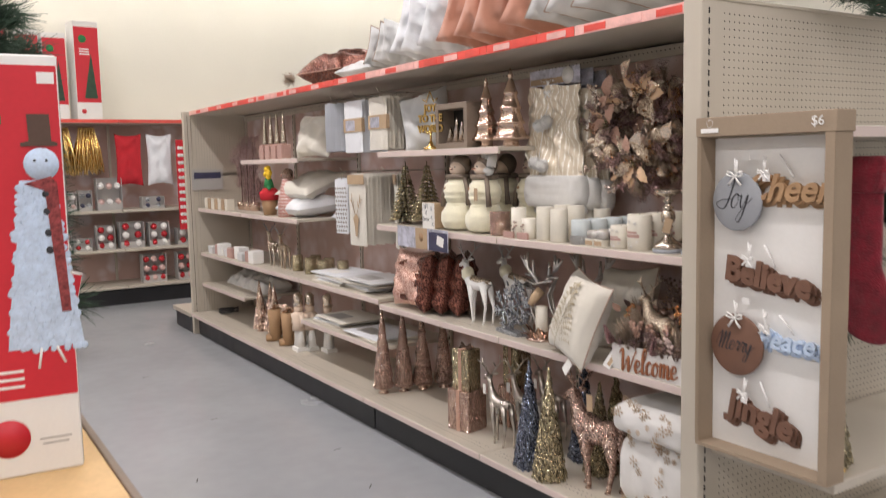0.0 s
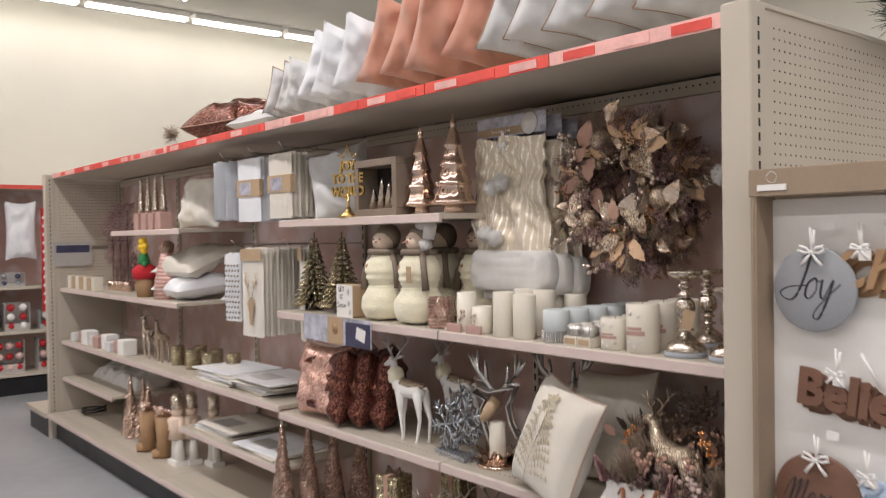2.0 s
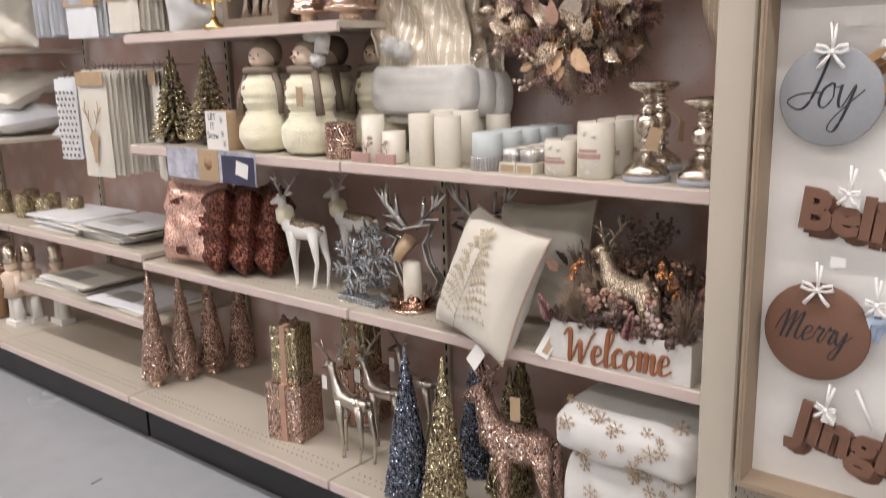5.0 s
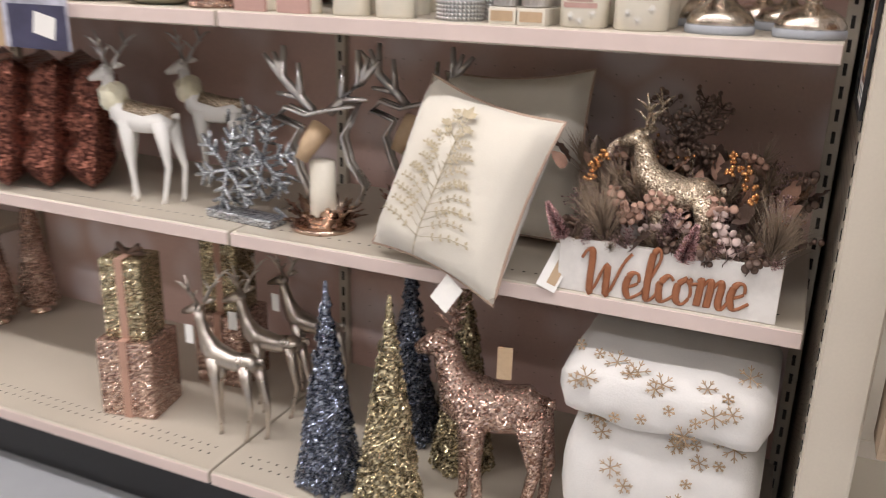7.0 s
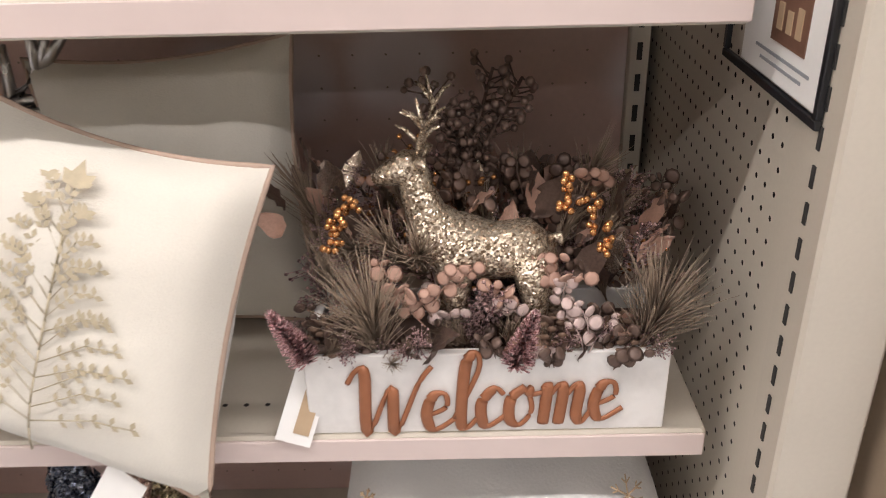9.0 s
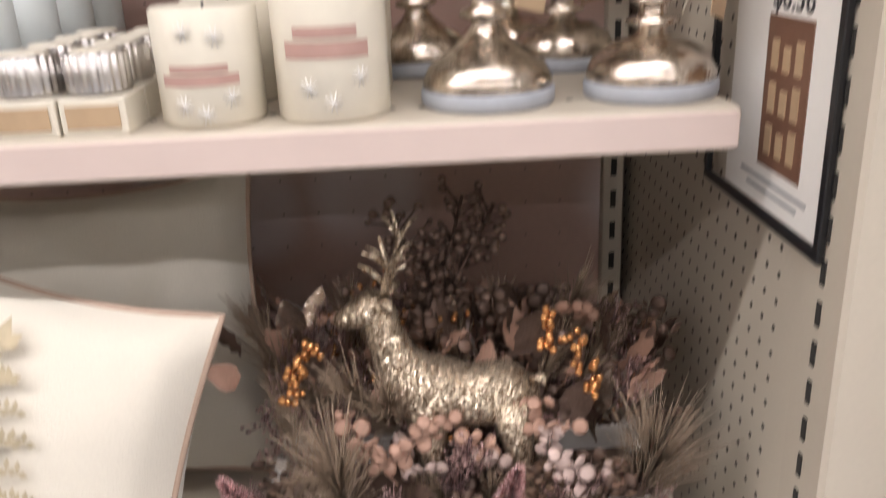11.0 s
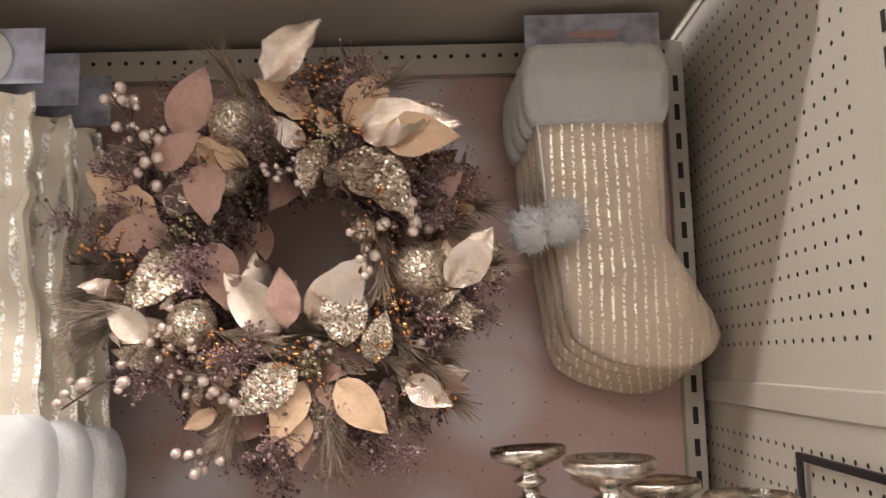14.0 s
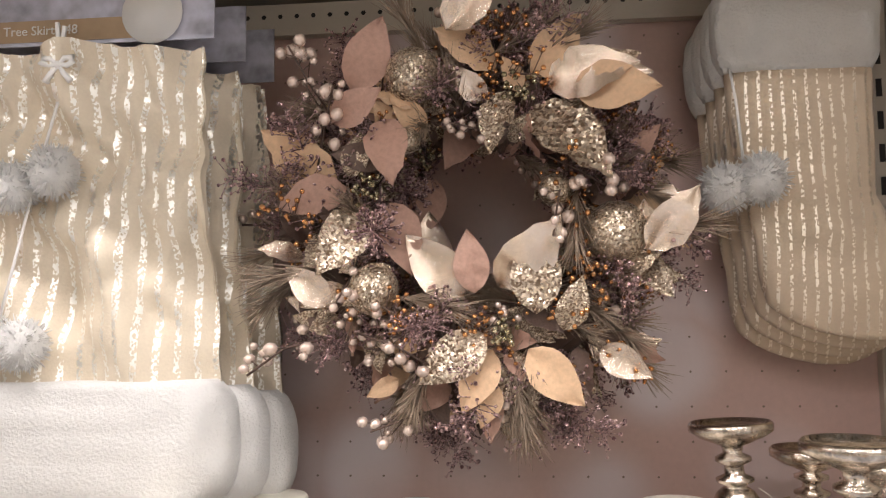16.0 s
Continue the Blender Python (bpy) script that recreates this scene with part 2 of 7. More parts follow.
M_PINE = material("taupe_pine_needle", (0.29, 0.215, 0.155), 0.7, 0, 30, 0.3)
M_GREEN = material("green_pine_needle", (0.03, 0.06, 0.035), 0.7, 0, 20, 0.35)
M_LEAFC = material("pale_rose_coin_leaf", (0.62, 0.47, 0.43), 0.5, 0, 30, 0.15, 150, 0.3)
M_GROSEP = glitter("rose_pink_tinsel", (0.25, 0.11, 0.11), (0.95, 0.66, 0.66), 400)
M_BERRY = material("copper_berry", (0.62, 0.30, 0.12), 0.2, 0.8, 30, 0.2)
M_BERRYP = material("pearl_berry", (0.68, 0.54, 0.46), 0.25, 0.5, 30, 0.2)
M_TWIG = material("brown_twig", (0.10, 0.06, 0.045), 0.8)
M_CONE = material("pine_cone", (0.15, 0.09, 0.06), 0.7, 0, 40, 0.3)
M_PLANK = material("whitewashed_plank", (0.72, 0.69, 0.66), 0.6, 0, 9, 0.14, 80, 0.12)
M_WELC = material("copper_brown_letter", (0.34, 0.13, 0.06), 0.4, 0.2, 15, 0.12)
M_REDBOX = material("red_carton_print", (0.60, 0.02, 0.035), 0.45, 0, 5, 0.08, 60, 0.03)
M_GREYBOX = material("grey_carton_side", (0.42, 0.40, 0.38), 0.7, 0, 5, 0.08)
M_TAPE = clear("clear_wrap")
M_PRINT = material("photo_print", (0.36, 0.36, 0.42), 0.4, 0, 14, 0.7, 60, 0.0)
M_NAVY = material("navy_print", (0.04, 0.04, 0.08), 0.4, 0, 10, 0.4)
M_REDCLOTH = material("red_felt", (0.50, 0.02, 0.03), 0.9, 0, 8, 0.2, 250, 0.5)
M_REDFUR = material("crimson_fur", (0.20, 0.008, 0.02), 0.9, 0, 25, 0.5, 200, 1.0, 0.006, sheen=0.4)
M_TUBE = glow("lit_tube", (1.0, 0.96, 0.88), 9.0)
M_SKIN = material("pale_felt", (0.75, 0.60, 0.48), 0.9)
M_BLUEWHITE = material("frosted_tinsel", (0.55, 0.66, 0.82), 0.6, 0, 30, 0.15, 120, 0.6)
M_PLAID = material("plaid_scarf", (0.25, 0.05, 0.05), 0.9, 0, 60, 0.6)
M_TAUPE = material("taupe_frame", (0.22, 0.17, 0.13), 0.6, 0, 10, 0.15, 120, 0.2)
M_YEL = material("yellow_felt", (0.80, 0.52, 0.03), 0.8)
M_GRN = material("green_felt", (0.03, 0.22, 0.07), 0.8)


# ---- mesh tools ----
class Mesh:
    def __init__(self):
        self.v, self.f, self.s, self.k = [], [], [], []

    def add(self, verts, faces, m=None, smooth=True, slot=0):
        o = len(self.v)
        self.v += [tuple(m @ Vector(p)) for p in verts] if m is not None else [tuple(p) for p in verts]
        self.f += [tuple(i + o for i in f) for f in faces]
        self.s += [smooth] * len(faces)
        self.k += [slot] * len(faces)
        return self

    def box(self, size, at=(0, 0, 0), m=None, bevel=0.0, slot=0):
        """A box on its base centre, edges cut at bevel."""
        x, y, z = (a / 2 for a in size)
        b = min(bevel, x * 0.6, y * 0.6, z * 0.6)
        rings = [(-z, x - b, y - b), (-z + b, x, y), (z - b, x, y), (z, x - b, y - b)] if b > 0 else [(-z, x, y), (z, x, y)]
        vs, fs = [], []
        for h, a, c in rings:
            q = [(a, -c + b), (a, c - b), (a - b, c), (-a + b, c), (-a, c - b), (-a, -c + b), (-a + b, -c), (a - b, -c)] if b > 0 else [(a, -c), (a, c), (-a, c), (-a, -c)]
            vs += [(px + at[0], py + at[1], h + z + at[2]) for px, py in q]
        w = 8 if b > 0 else 4
        for r in range(len(rings) - 1):
            fs += [(r * w + i, r * w + (i + 1) % w, (r + 1) * w + (i + 1) % w, (r + 1) * w + i) for i in range(w)]
        fs += [tuple(reversed(range(w))), tuple((len(rings) - 1) * w + i for i in range(w))]
        return self.add(vs, fs, m, False, slot)

    def lathe(self, prof, seg=20, m=None, wave=0.0, waves=0, slot=0, smooth=True):
        vs, fs = [], []
        for r, z in prof:
            for i in range(seg):
                a = 2 * math.pi * i / seg
                q = r * (1 + wave * math.cos(waves * a))
                vs.append((q * math.cos(a), q * math.sin(a), z))
        for j in range(len(prof) - 1):
            fs += [(j * seg + i, j * seg + (i + 1) % seg, (j + 1) * seg + (i + 1) % seg, (j + 1) * seg + i) for i in range(seg)]
        fs += [tuple(reversed(range(seg))), tuple((len(prof) - 1) * seg + i for i in range(seg))]
        return self.add(vs, fs, m, smooth, slot)

    def tube(self, pts, radii, seg=8, slot=0, m=None):
        pts = [Vector(p) for p in pts]
        if not isinstance(radii, (list, tuple)):
            radii = [radii] * len(pts)
        vs, fs = [], []
        for j, p in enumerate(pts):
            d = (pts[min(j + 1, len(pts) - 1)] - pts[max(j - 1, 0)]).normalized()
            a = d.cross(Vector((0.31, 0.2, 0.93)) if abs(d.z) < 0.9 else Vector((1, 0.1, 0))).normalized()
            b = d.cross(a)
            for i in range(seg):
                t = 2 * math.pi * i / seg
                vs.append(p + (a * math.cos(t) + b * math.sin(t)) * radii[j])
        for j in range(len(pts) - 1):
            fs += [(j * seg + i, j * seg + (i + 1) % seg, (j + 1) * seg + (i + 1) % seg, (j + 1) * seg + i) for i in range(seg)]
        fs += [tuple(reversed(range(seg))), tuple((len(pts) - 1) * seg + i for i in range(seg))]
        return self.add(vs, fs, m, True, slot)

    def ball(self, c, r, seg=10, rough=0.0, slot=0, squash=(1, 1, 1)):
        rings = max(4, seg // 2)
        vs, fs = [], []
        for j in range(rings + 1):
            p = math.pi * (j + 0.0) / rings
            for i in range(seg):
                a = 2 * math.pi * i / seg
                d = Vector((math.sin(p) * math.cos(a), math.sin(p) * math.sin(a), math.cos(p)))
                q = r * (1 + rough * noise.noise(d * 4 + Vector(c) * 30))
                vs.append((c[0] + d.x * q * squash[0], c[1] + d.y * q * squash[1], c[2] + d.z * q * squash[2]))
        for j in range(rings):
            fs += [(j * seg + i, (j + 1) * seg + i, (j + 1) * seg + (i + 1) % seg, j * seg + (i + 1) % seg) for i in range(seg)]
        return self.add(vs, fs, None, True, slot)

    def prism(self, outline, thick, m=None, slot=0):
        """A flat outline in x, z given thickness along y."""
        k = len(outline)
        vs = [(x, -thick / 2, z) for x, z in outline] + [(x, thick / 2, z) for x, z in outline]
        fs = [tuple(range(k)), tuple(reversed(range(k, 2 * k)))] + [(i, i + k, (i + 1) % k + k, (i + 1) % k) for i in range(k)]
        return self.add(vs, fs, m, False, slot)

    def data(self, name, *mats):
        d = bpy.data.meshes.new(name)
        d.from_pydata(self.v, [], self.f)
        for mt in mats:
            d.materials.append(mt)
        d.polygons.foreach_set("use_smooth", self.s)
        d.polygons.foreach_set("material_index", self.k)
        d.update()
        b = bmesh.new()
        b.from_mesh(d)
        bmesh.ops.recalc_face_normals(b, faces=b.faces)
        b.to_mesh(d)
        b.free()
        return d


def part(parent, name, data, m=None, label=""):
    o = new(name, data)
    o.parent = parent
    o.matrix_local = m if m is not None else Matrix.Identity(4)
    return tagged(o, label)


def thing(name, label, category, m, group="", kind=""):
    o = new(name)
    o.matrix_world = m
    return tagged(o, label, category, group, kind)


def solid(name, data, label, category, m=None, group="", kind=""):
    o = new(name, data)
    o.matrix_world = m if m is not None else Matrix.Identity(4)
    return tagged(o, label, category, group, kind)


def slab(name, lo, hi, mat, label="", category="", kind="structure", bevel=0.0):
    c = [(a + b) / 2 for a, b in zip(lo, hi)]
    return solid(name, Mesh().box([b - a for a, b in zip(lo, hi)], (0, 0, 0), None, bevel).data(name, mat), label, category, pose(c[0], c[1], lo[2]), "", kind)


def slab_part(parent, name, lo, hi, mat, bevel=0.002, label=""):
    c = [(a + b) / 2 for a, b in zip(lo, hi)]
    return part(parent, name, Mesh().box([b - a for a, b in zip(lo, hi)], (0, 0, 0), None, bevel).data(name, mat), pose(c[0], c[1], lo[2]), label)


def words(parent, text, size, m, mat, depth=0.002, shear=0.0, name="lettering", align="CENTER", offset=0.0):
    c = bpy.data.curves.new(name, "FONT")
    c.body, c.size, c.extrude, c.shear, c.align_x, c.align_y, c.offset, c.resolution_u = text, size, depth, shear, align, "CENTER", offset, 3
    c.materials.append(mat)
    return part(parent, name, c, m)


FACE_OUT = Matrix(((0, 0, -1, 0), (-1, 0, 0, 0), (0, 1, 0, 0), (0, 0, 0, 1)))   # lettering that faces -x


def peg_panel(w, h, pitch=0.0254, r=0.0032, margin=0.03):
    """A sheet in x, z with real round holes, facing -y; a dark sheet behind it paints the shade in them."""
    k = Mesh()
    nx, nz = int((w - 2 * margin) / pitch), int((h - 2 * margin) / pitch)
    x0, z0 = (w - nx * pitch) / 2, (h - nz * pitch) / 2
    oct8 = [(math.cos(math.pi / 8 + i * math.pi / 4), math.sin(math.pi / 8 + i * math.pi / 4)) for i in range(8)]
    for i in range(nx):
        for j in range(nz):
            cx, cz, p = x0 + (i + 0.5) * pitch, z0 + (j + 0.5) * pitch, pitch / 2
            ring = [(cx + r * a, 0, cz + r * b) for a, b in oct8]
            out = [(cx + p, 0, cz - p), (cx + p, 0, cz + p), (cx - p, 0, cz + p), (cx - p, 0, cz - p)]
            fs = [(7, 8, 9, 0), (1, 9, 10, 2), (3, 10, 11, 4), (5, 11, 8, 6), (0, 9, 1), (2, 10, 3), (4, 11, 5), (6, 8, 7)]
            k.add(ring + out, fs, None, False)
    for a, b, c, d in ((0, 0, x0, h), (w - x0, 0, w, h), (x0, 0, w - x0, z0), (x0, h - z0, w - x0, h)):
        k.add([(a, 0, b), (c, 0, b), (c, 0, d), (a, 0, d)], [(0, 1, 2, 3)], None, False)
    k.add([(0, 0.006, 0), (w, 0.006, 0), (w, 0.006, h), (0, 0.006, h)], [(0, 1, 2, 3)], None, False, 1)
    return k


# ---- room ----
slab("floor", (-8, -8, -0.1), (9, 11.3, 0), M_FLOOR, "grey polished concrete shop floor", "floor")
slab("ceiling", (-8, -8, CEIL), (9, 11.3, CEIL + 0.1), M_CEIL, "off-white shop ceiling", "ceiling")
slab("wall_north", (-8, 11.1, 0), (9, 11.3, CEIL), M_WALL, "cream painted back wall of the shop", "wall")
slab("wall_south", (-8, -8.2, 0), (9, -8, CEIL), M_WALL, "cream painted wall", "wall")
slab("wall_west", (-8.2, -8, 0), (-8, 11.3, CEIL), M_WALL, "cream painted wall", "wall")
slab("wall_east", (9, -8, 0), (9.2, 11.3, CEIL), M_WALL, "cream painted wall", "wall")


def lamp_fixture(x, y, turn):
    t = thing("ceiling_lamp", "white fluorescent strip light fixed to the ceiling", "lamp", pose(x, y, CEIL - 0.1, 0, 0, turn), "fluorescent strip lights")
    part(t, "housing", Mesh().box((1.2, 0.16, 0.07), (0, 0, 0.03), None, 0.01).data("housing", M_WHITE))
    part(t, "tube", Mesh().tube([(-0.58, 0.04, 0.01), (0.58, 0.04, 0.01)], 0.018).tube([(-0.58, -0.04, 0.01), (0.58, -0.04, 0.01)], 0.018).data("tube", M_TUBE))
    return t


strip = lamp_fixture(-2.6, 10.6, 0)
for i in range(1, 8):
    copy_thing(strip, pose(-2.6 + 1.26 * i, 10.6, CEIL - 0.1))
for lx in (3.88, 0.7):
    for i in range(6):
        copy_thing(strip, pose(lx, 9.2 - 1.26 * i, CEIL - 0.1, 0, 0, 90))
sprinkler = Mesh().tube([(0, 0, 0), (0, 0, -0.12)], 0.012).lathe([(0.03, -0.13), (0.03, -0.12)], 10).data("sprinkler_head", M_SILVER)
solid("sprinkler_head", sprinkler, "metal fire sprinkler head on the ceiling", "sprinkler", pose(2.7, 10.2, CEIL - 0.002))
for i, (px, py, a) in enumerate(((1.3, 5.2, 20), (0.9, 4.2, 70), (1.7, 4.2, 10), (1.6, 3.6, 50), (1.2, 6.6, 0))):
    solid("floor_scuff", Mesh().box((0.05, 0.007, 0.0008)).data("floor_scuff", M_BLACK), "dark scuff mark on the grey floor", "mark", pose(px, py, 0.0003, 0, 0, a), "floor scuffs")

# ---- main shelving ----
FX, BX, Y0, BAY = 2.1, 2.62, 1.95, 1.22
YS = [Y0 + BAY * i for i in range(6)]
TOP = 2.148
gon = thing("shelving_unit", "long beige steel shop shelving with five bays of Christmas goods", "shelving", pose(0, 0, 0))



slab_part(gon, "kick_plate", (2.05, Y0, 0), (2.09, YS[2] - 0.004, 0.165), M_BLACK)
slab_part(gon, "kick_plate", (2.045, YS[2] + 0.004, 0), (2.085, YS[5], 0.165), M_BLACK)


def shelf(y0, y1, z, x0=FX, deck=False, slope=0.0):
    h = 0.036
    g = Mesh().box((BX - x0 - 0.006, y1 - y0 - 0.006, 0.022), (0.003, 0, -0.022), None, 0.002)
    g.box((0.012, y1 - y0 - 0.006, h), (-(BX - x0) / 2 + 0.006, 0, -h), None, 0.003)
    # perforations along the front
    n = int((y1 - y0 - 0.06) / 0.0254)
    for row in range(2 if deck else 1):
        for i in range(n):
            yy = -(n * 0.0254) / 2 + (i + 0.5) * 0.0254
            xx = -(BX - x0) / 2 + 0.06 + 0.03 * row
            g.add([(xx + 0.0035 * math.cos(k * 1.047), yy + 0.0035 * math.sin(k * 1.047), 0.0006) for k in range(6)], [tuple(range(6))], None, False, 1)
    o = part(gon, "shelf", g.data("shelf", M_BEIGE, M_DARK), pose((x0 + BX) / 2, (y0 + y1) / 2, z))
    part(o, "price_strip", Mesh().box((0.004, y1 - y0 - 0.01, 0.030), (-(BX - x0) / 2 - 0.002, 0, -0.033), None, 0.001).data("price_strip", M_STRIP))
    return o


for i in range(5):
    shelf(YS[i], YS[i + 1], 0.215, 1.975, True)
S2, S3, S4, LOW, S2B, S3B = 0.773, 1.258, 1.688, 0.5, 0.80, 1.228
for y0, y1, z in ((YS[0] + 0.004, YS[1], S2), (YS[1], YS[2], S2), (YS[0] + 0.018, YS[1], S3), (YS[1], YS[2], S3),
                  (YS[2], YS[3], LOW), (YS[4], YS[5], LOW), (YS[2], YS[3], S2B), (YS[3], YS[4], S2B), (YS[4], YS[5], S2B),
                  (YS[3], YS[4], S3B), (YS[4], YS[5], S3B)):
    shelf(y0, y1, z)
shelf(YS[1], YS[2], S4, 2.12)
shelf(YS[3], YS[4], 1.67, 2.12)
# back boards, uprights, canopy
for i in range(5):
    if i == 0:
        part(gon, "back_panel", peg_panel(BAY - 0.03, 2.1 - 0.2, 0.0508, 0.0018).data("back_panel", M_BACK, M_TAUPE), pose(BX, Y0 + 0.015 + BAY - 0.03, 0.2, 0, 0, -90))
    else:
        slab_part(gon, "back_panel", (BX, YS[i] + 0.015, 0.2), (BX + 0.008, YS[i + 1] - 0.015, TOP - 0.03), M_BACK)
for i in range(6):
    g = Mesh().box((0.03, 0.03, TOP - 0.04), (0, 0, 0), None, 0.002)
    for k in range(40):
        g.box((0.002, 0.008, 0.026), (-0.0155, 0, 0.15 + k * 0.048), None, 0, 1)
    part(gon, "upright", g.data("upright", M_BEIGE, M_DARK), pose(BX - 0.004, YS[i] + (0.002 if i == 0 else 0), 0))
slab_part(gon, "canopy_shelf", (2.06, Y0, TOP - 0.03), (3.2, YS[5], TOP), M_BEIGE)
for i in range(10):
    ya, yb = Y0 + i * 0.61, Y0 + (i + 1) * 0.61
    slab_part(gon, "price_strip", (2.054, ya + 0.002, TOP - 0.036), (2.058, yb - 0.002, TOP + 0.004), M_RED if i % 3 else M_REDW, 0.001, "red price strip")
    for k in range(3):
        slab_part(gon, "price_tag", (2.0515, ya + 0.05 + 0.19 * k, TOP - 0.03), (2.0535, ya + 0.17 + 0.19 * k, TOP - 0.004), M_REDW if (i + k) % 2 else M_RED, 0)
# perforated rail under the canopy at the back
g = Mesh().box((0.02, BAY * 5, 0.05))
for k in range(230):
    g.add([(-0.0105, -BAY * 2.5 + 0.02 + k * 0.0264 + 0.004 * math.cos(a * 1.047), 0.03 + 0.004 * math.sin(a * 1.047)) for a in range(6)], [tuple(range(6))], None, False, 1)
part(gon, "back_rail", g.data("back_rail", M_BEIGE, M_DARK), pose(BX - 0.012, Y0 + BAY * 2.5, TOP - 0.09))


def divider(y0, y1, x0, x1):
    """An end panel of pegboard between two slotted posts."""
    t = thing("pegboard_divider", "beige pegboard divider with a slotted steel post", "divider", pose(0, 0, 0), "shelving end panels")
    g = Mesh().box((0.07, y1 - y0, TOP), (0, 0, 0), None, 0.004)
    for k in range(58):
        g.box((0.006, 0.002, 0.02), (0.0, -(y1 - y0) / 2 - 0.0005, 0.15 + k * 0.034), None, 0, 1)
        g.box((0.006, 0.002, 0.02), (0.0, (y1 - y0) / 2 + 0.0005, 0.15 + k * 0.034), None, 0, 1)
    part(t, "post", g.data("post", M_BEIGE, M_DARK), pose(x0 + 0.035, (y0 + y1) / 2, 0))
    for z0, z1 in ((0.02, 1.535), (1.56, TOP)):
        w = x1 - x0 - 0.07
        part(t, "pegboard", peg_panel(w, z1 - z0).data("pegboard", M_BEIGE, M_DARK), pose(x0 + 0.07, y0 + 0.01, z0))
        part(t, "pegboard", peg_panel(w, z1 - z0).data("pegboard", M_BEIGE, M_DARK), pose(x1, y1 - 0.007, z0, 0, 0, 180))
    slab_part(t, "cross_rail", (x0 + 0.07, y1 - 0.012, 1.528), (x1, y1 - 0.002, 1.562), M_BEIGE)
    slab_part(t, "top_cap", (x0 + 0.07, y0 + 0.004, TOP - 0.012), (x1, y1 - 0.004, TOP), M_BEIGE)
    return t


divider(1.852, 1.932, 1.98, 3.2)
divider(8.06, 8.12, 2.0, 3.2)
slab("rear_panel", (3.2, 1.862, 0), (3.23, 8.12, TOP), M_BEIGE, "beige back of the shelving unit", "panel")
# end base beyond the far panel
far_base = thing("end_shelf_base", "low beige deck with a black kick plate at the shelving end", "shelving", pose(0, 0, 0))
slab_part(far_base, "kick_plate", (2.0, 8.125, 0), (3.2, 8.7, 0.16), M_BLACK)
slab_part(far_base, "deck", (1.98, 8.125, 0.16), (3.22, 8.75, 0.2), M_BEIGE)


def place(x, y, z, turn=0.0, lean=0.0, side=0.0):
    """Things are built facing -y; this turns their front to the aisle. lean: top back, in degrees."""
    return pose(x, y, z, 0, 0, -90 + turn) @ pose(0, 0, 0, -lean, side, 0)


rng = random.Random(7)


# ---- kinds of things ----
def cushion_mesh(w, h, t, seed=0, nx=18, plump=0.55, wrinkle=0.010, square=0.35):
    k = Mesh()
    for side in (-1, 1):
        vs, fs = [], []
        for j in range(nx + 1):
            for i in range(nx + 1):
                u, v = 2 * i / nx - 1, 2 * j / nx - 1
                e = max(0.0, (1 - u ** 4) * (1 - v ** 4)) ** plump
                pull = 1 - 0.10 * (1 - abs(v) ** 2) * abs(u) ** 3, 1 - 0.10 * (1 - abs(u) ** 2) * abs(v) ** 3
                q = Vector((u * 2.2 + seed * 3.1, v * 2.2, side * 2.0))
                n = wrinkle * noise.noise(q) * 2 * e + wrinkle * 0.6 * noise.noise(q * 3) * e
                vs.append((u * w / 2 * pull[0], side * (t / 2 * e + n), h / 2 + v * h / 2 * pull[1]))
        for j in range(nx):
            for i in range(nx):
                a = j * (nx + 1) + i
                fs.append((a, a + 1, a + nx + 2, a + nx + 1))
        k.add(vs, fs)
    return k


def cushion(name, label, m, w, h, t, mat, seed=0, pipe=None, group="", plump=0.55, wrinkle=0.021, category="cushion"):
    o = thing(name, label, category, m, group)
    part(o, "cover", cushion_mesh(w, h, t, seed, plump=plump, wrinkle=wrinkle).data("cover", mat))
    if pipe:
        ring = []
        for i in range(64):
            s = i / 16
            e, f = int(s), 2 * (s - int(s)) - 1
            u, v = ((f, -1), (1, f), (-f, 1), (-1, -f))[e]
            ring.append((u * w / 2 * (1 - 0.10 * (1 - v * v) * abs(u) ** 3), 0, h / 2 + v * h / 2 * (1 - 0.10 * (1 - u * u) * abs(v) ** 3)))
        part(o, "piping", Mesh().tube(ring + ring[:1], 0.0035, 6).data("piping", pipe))
    return o


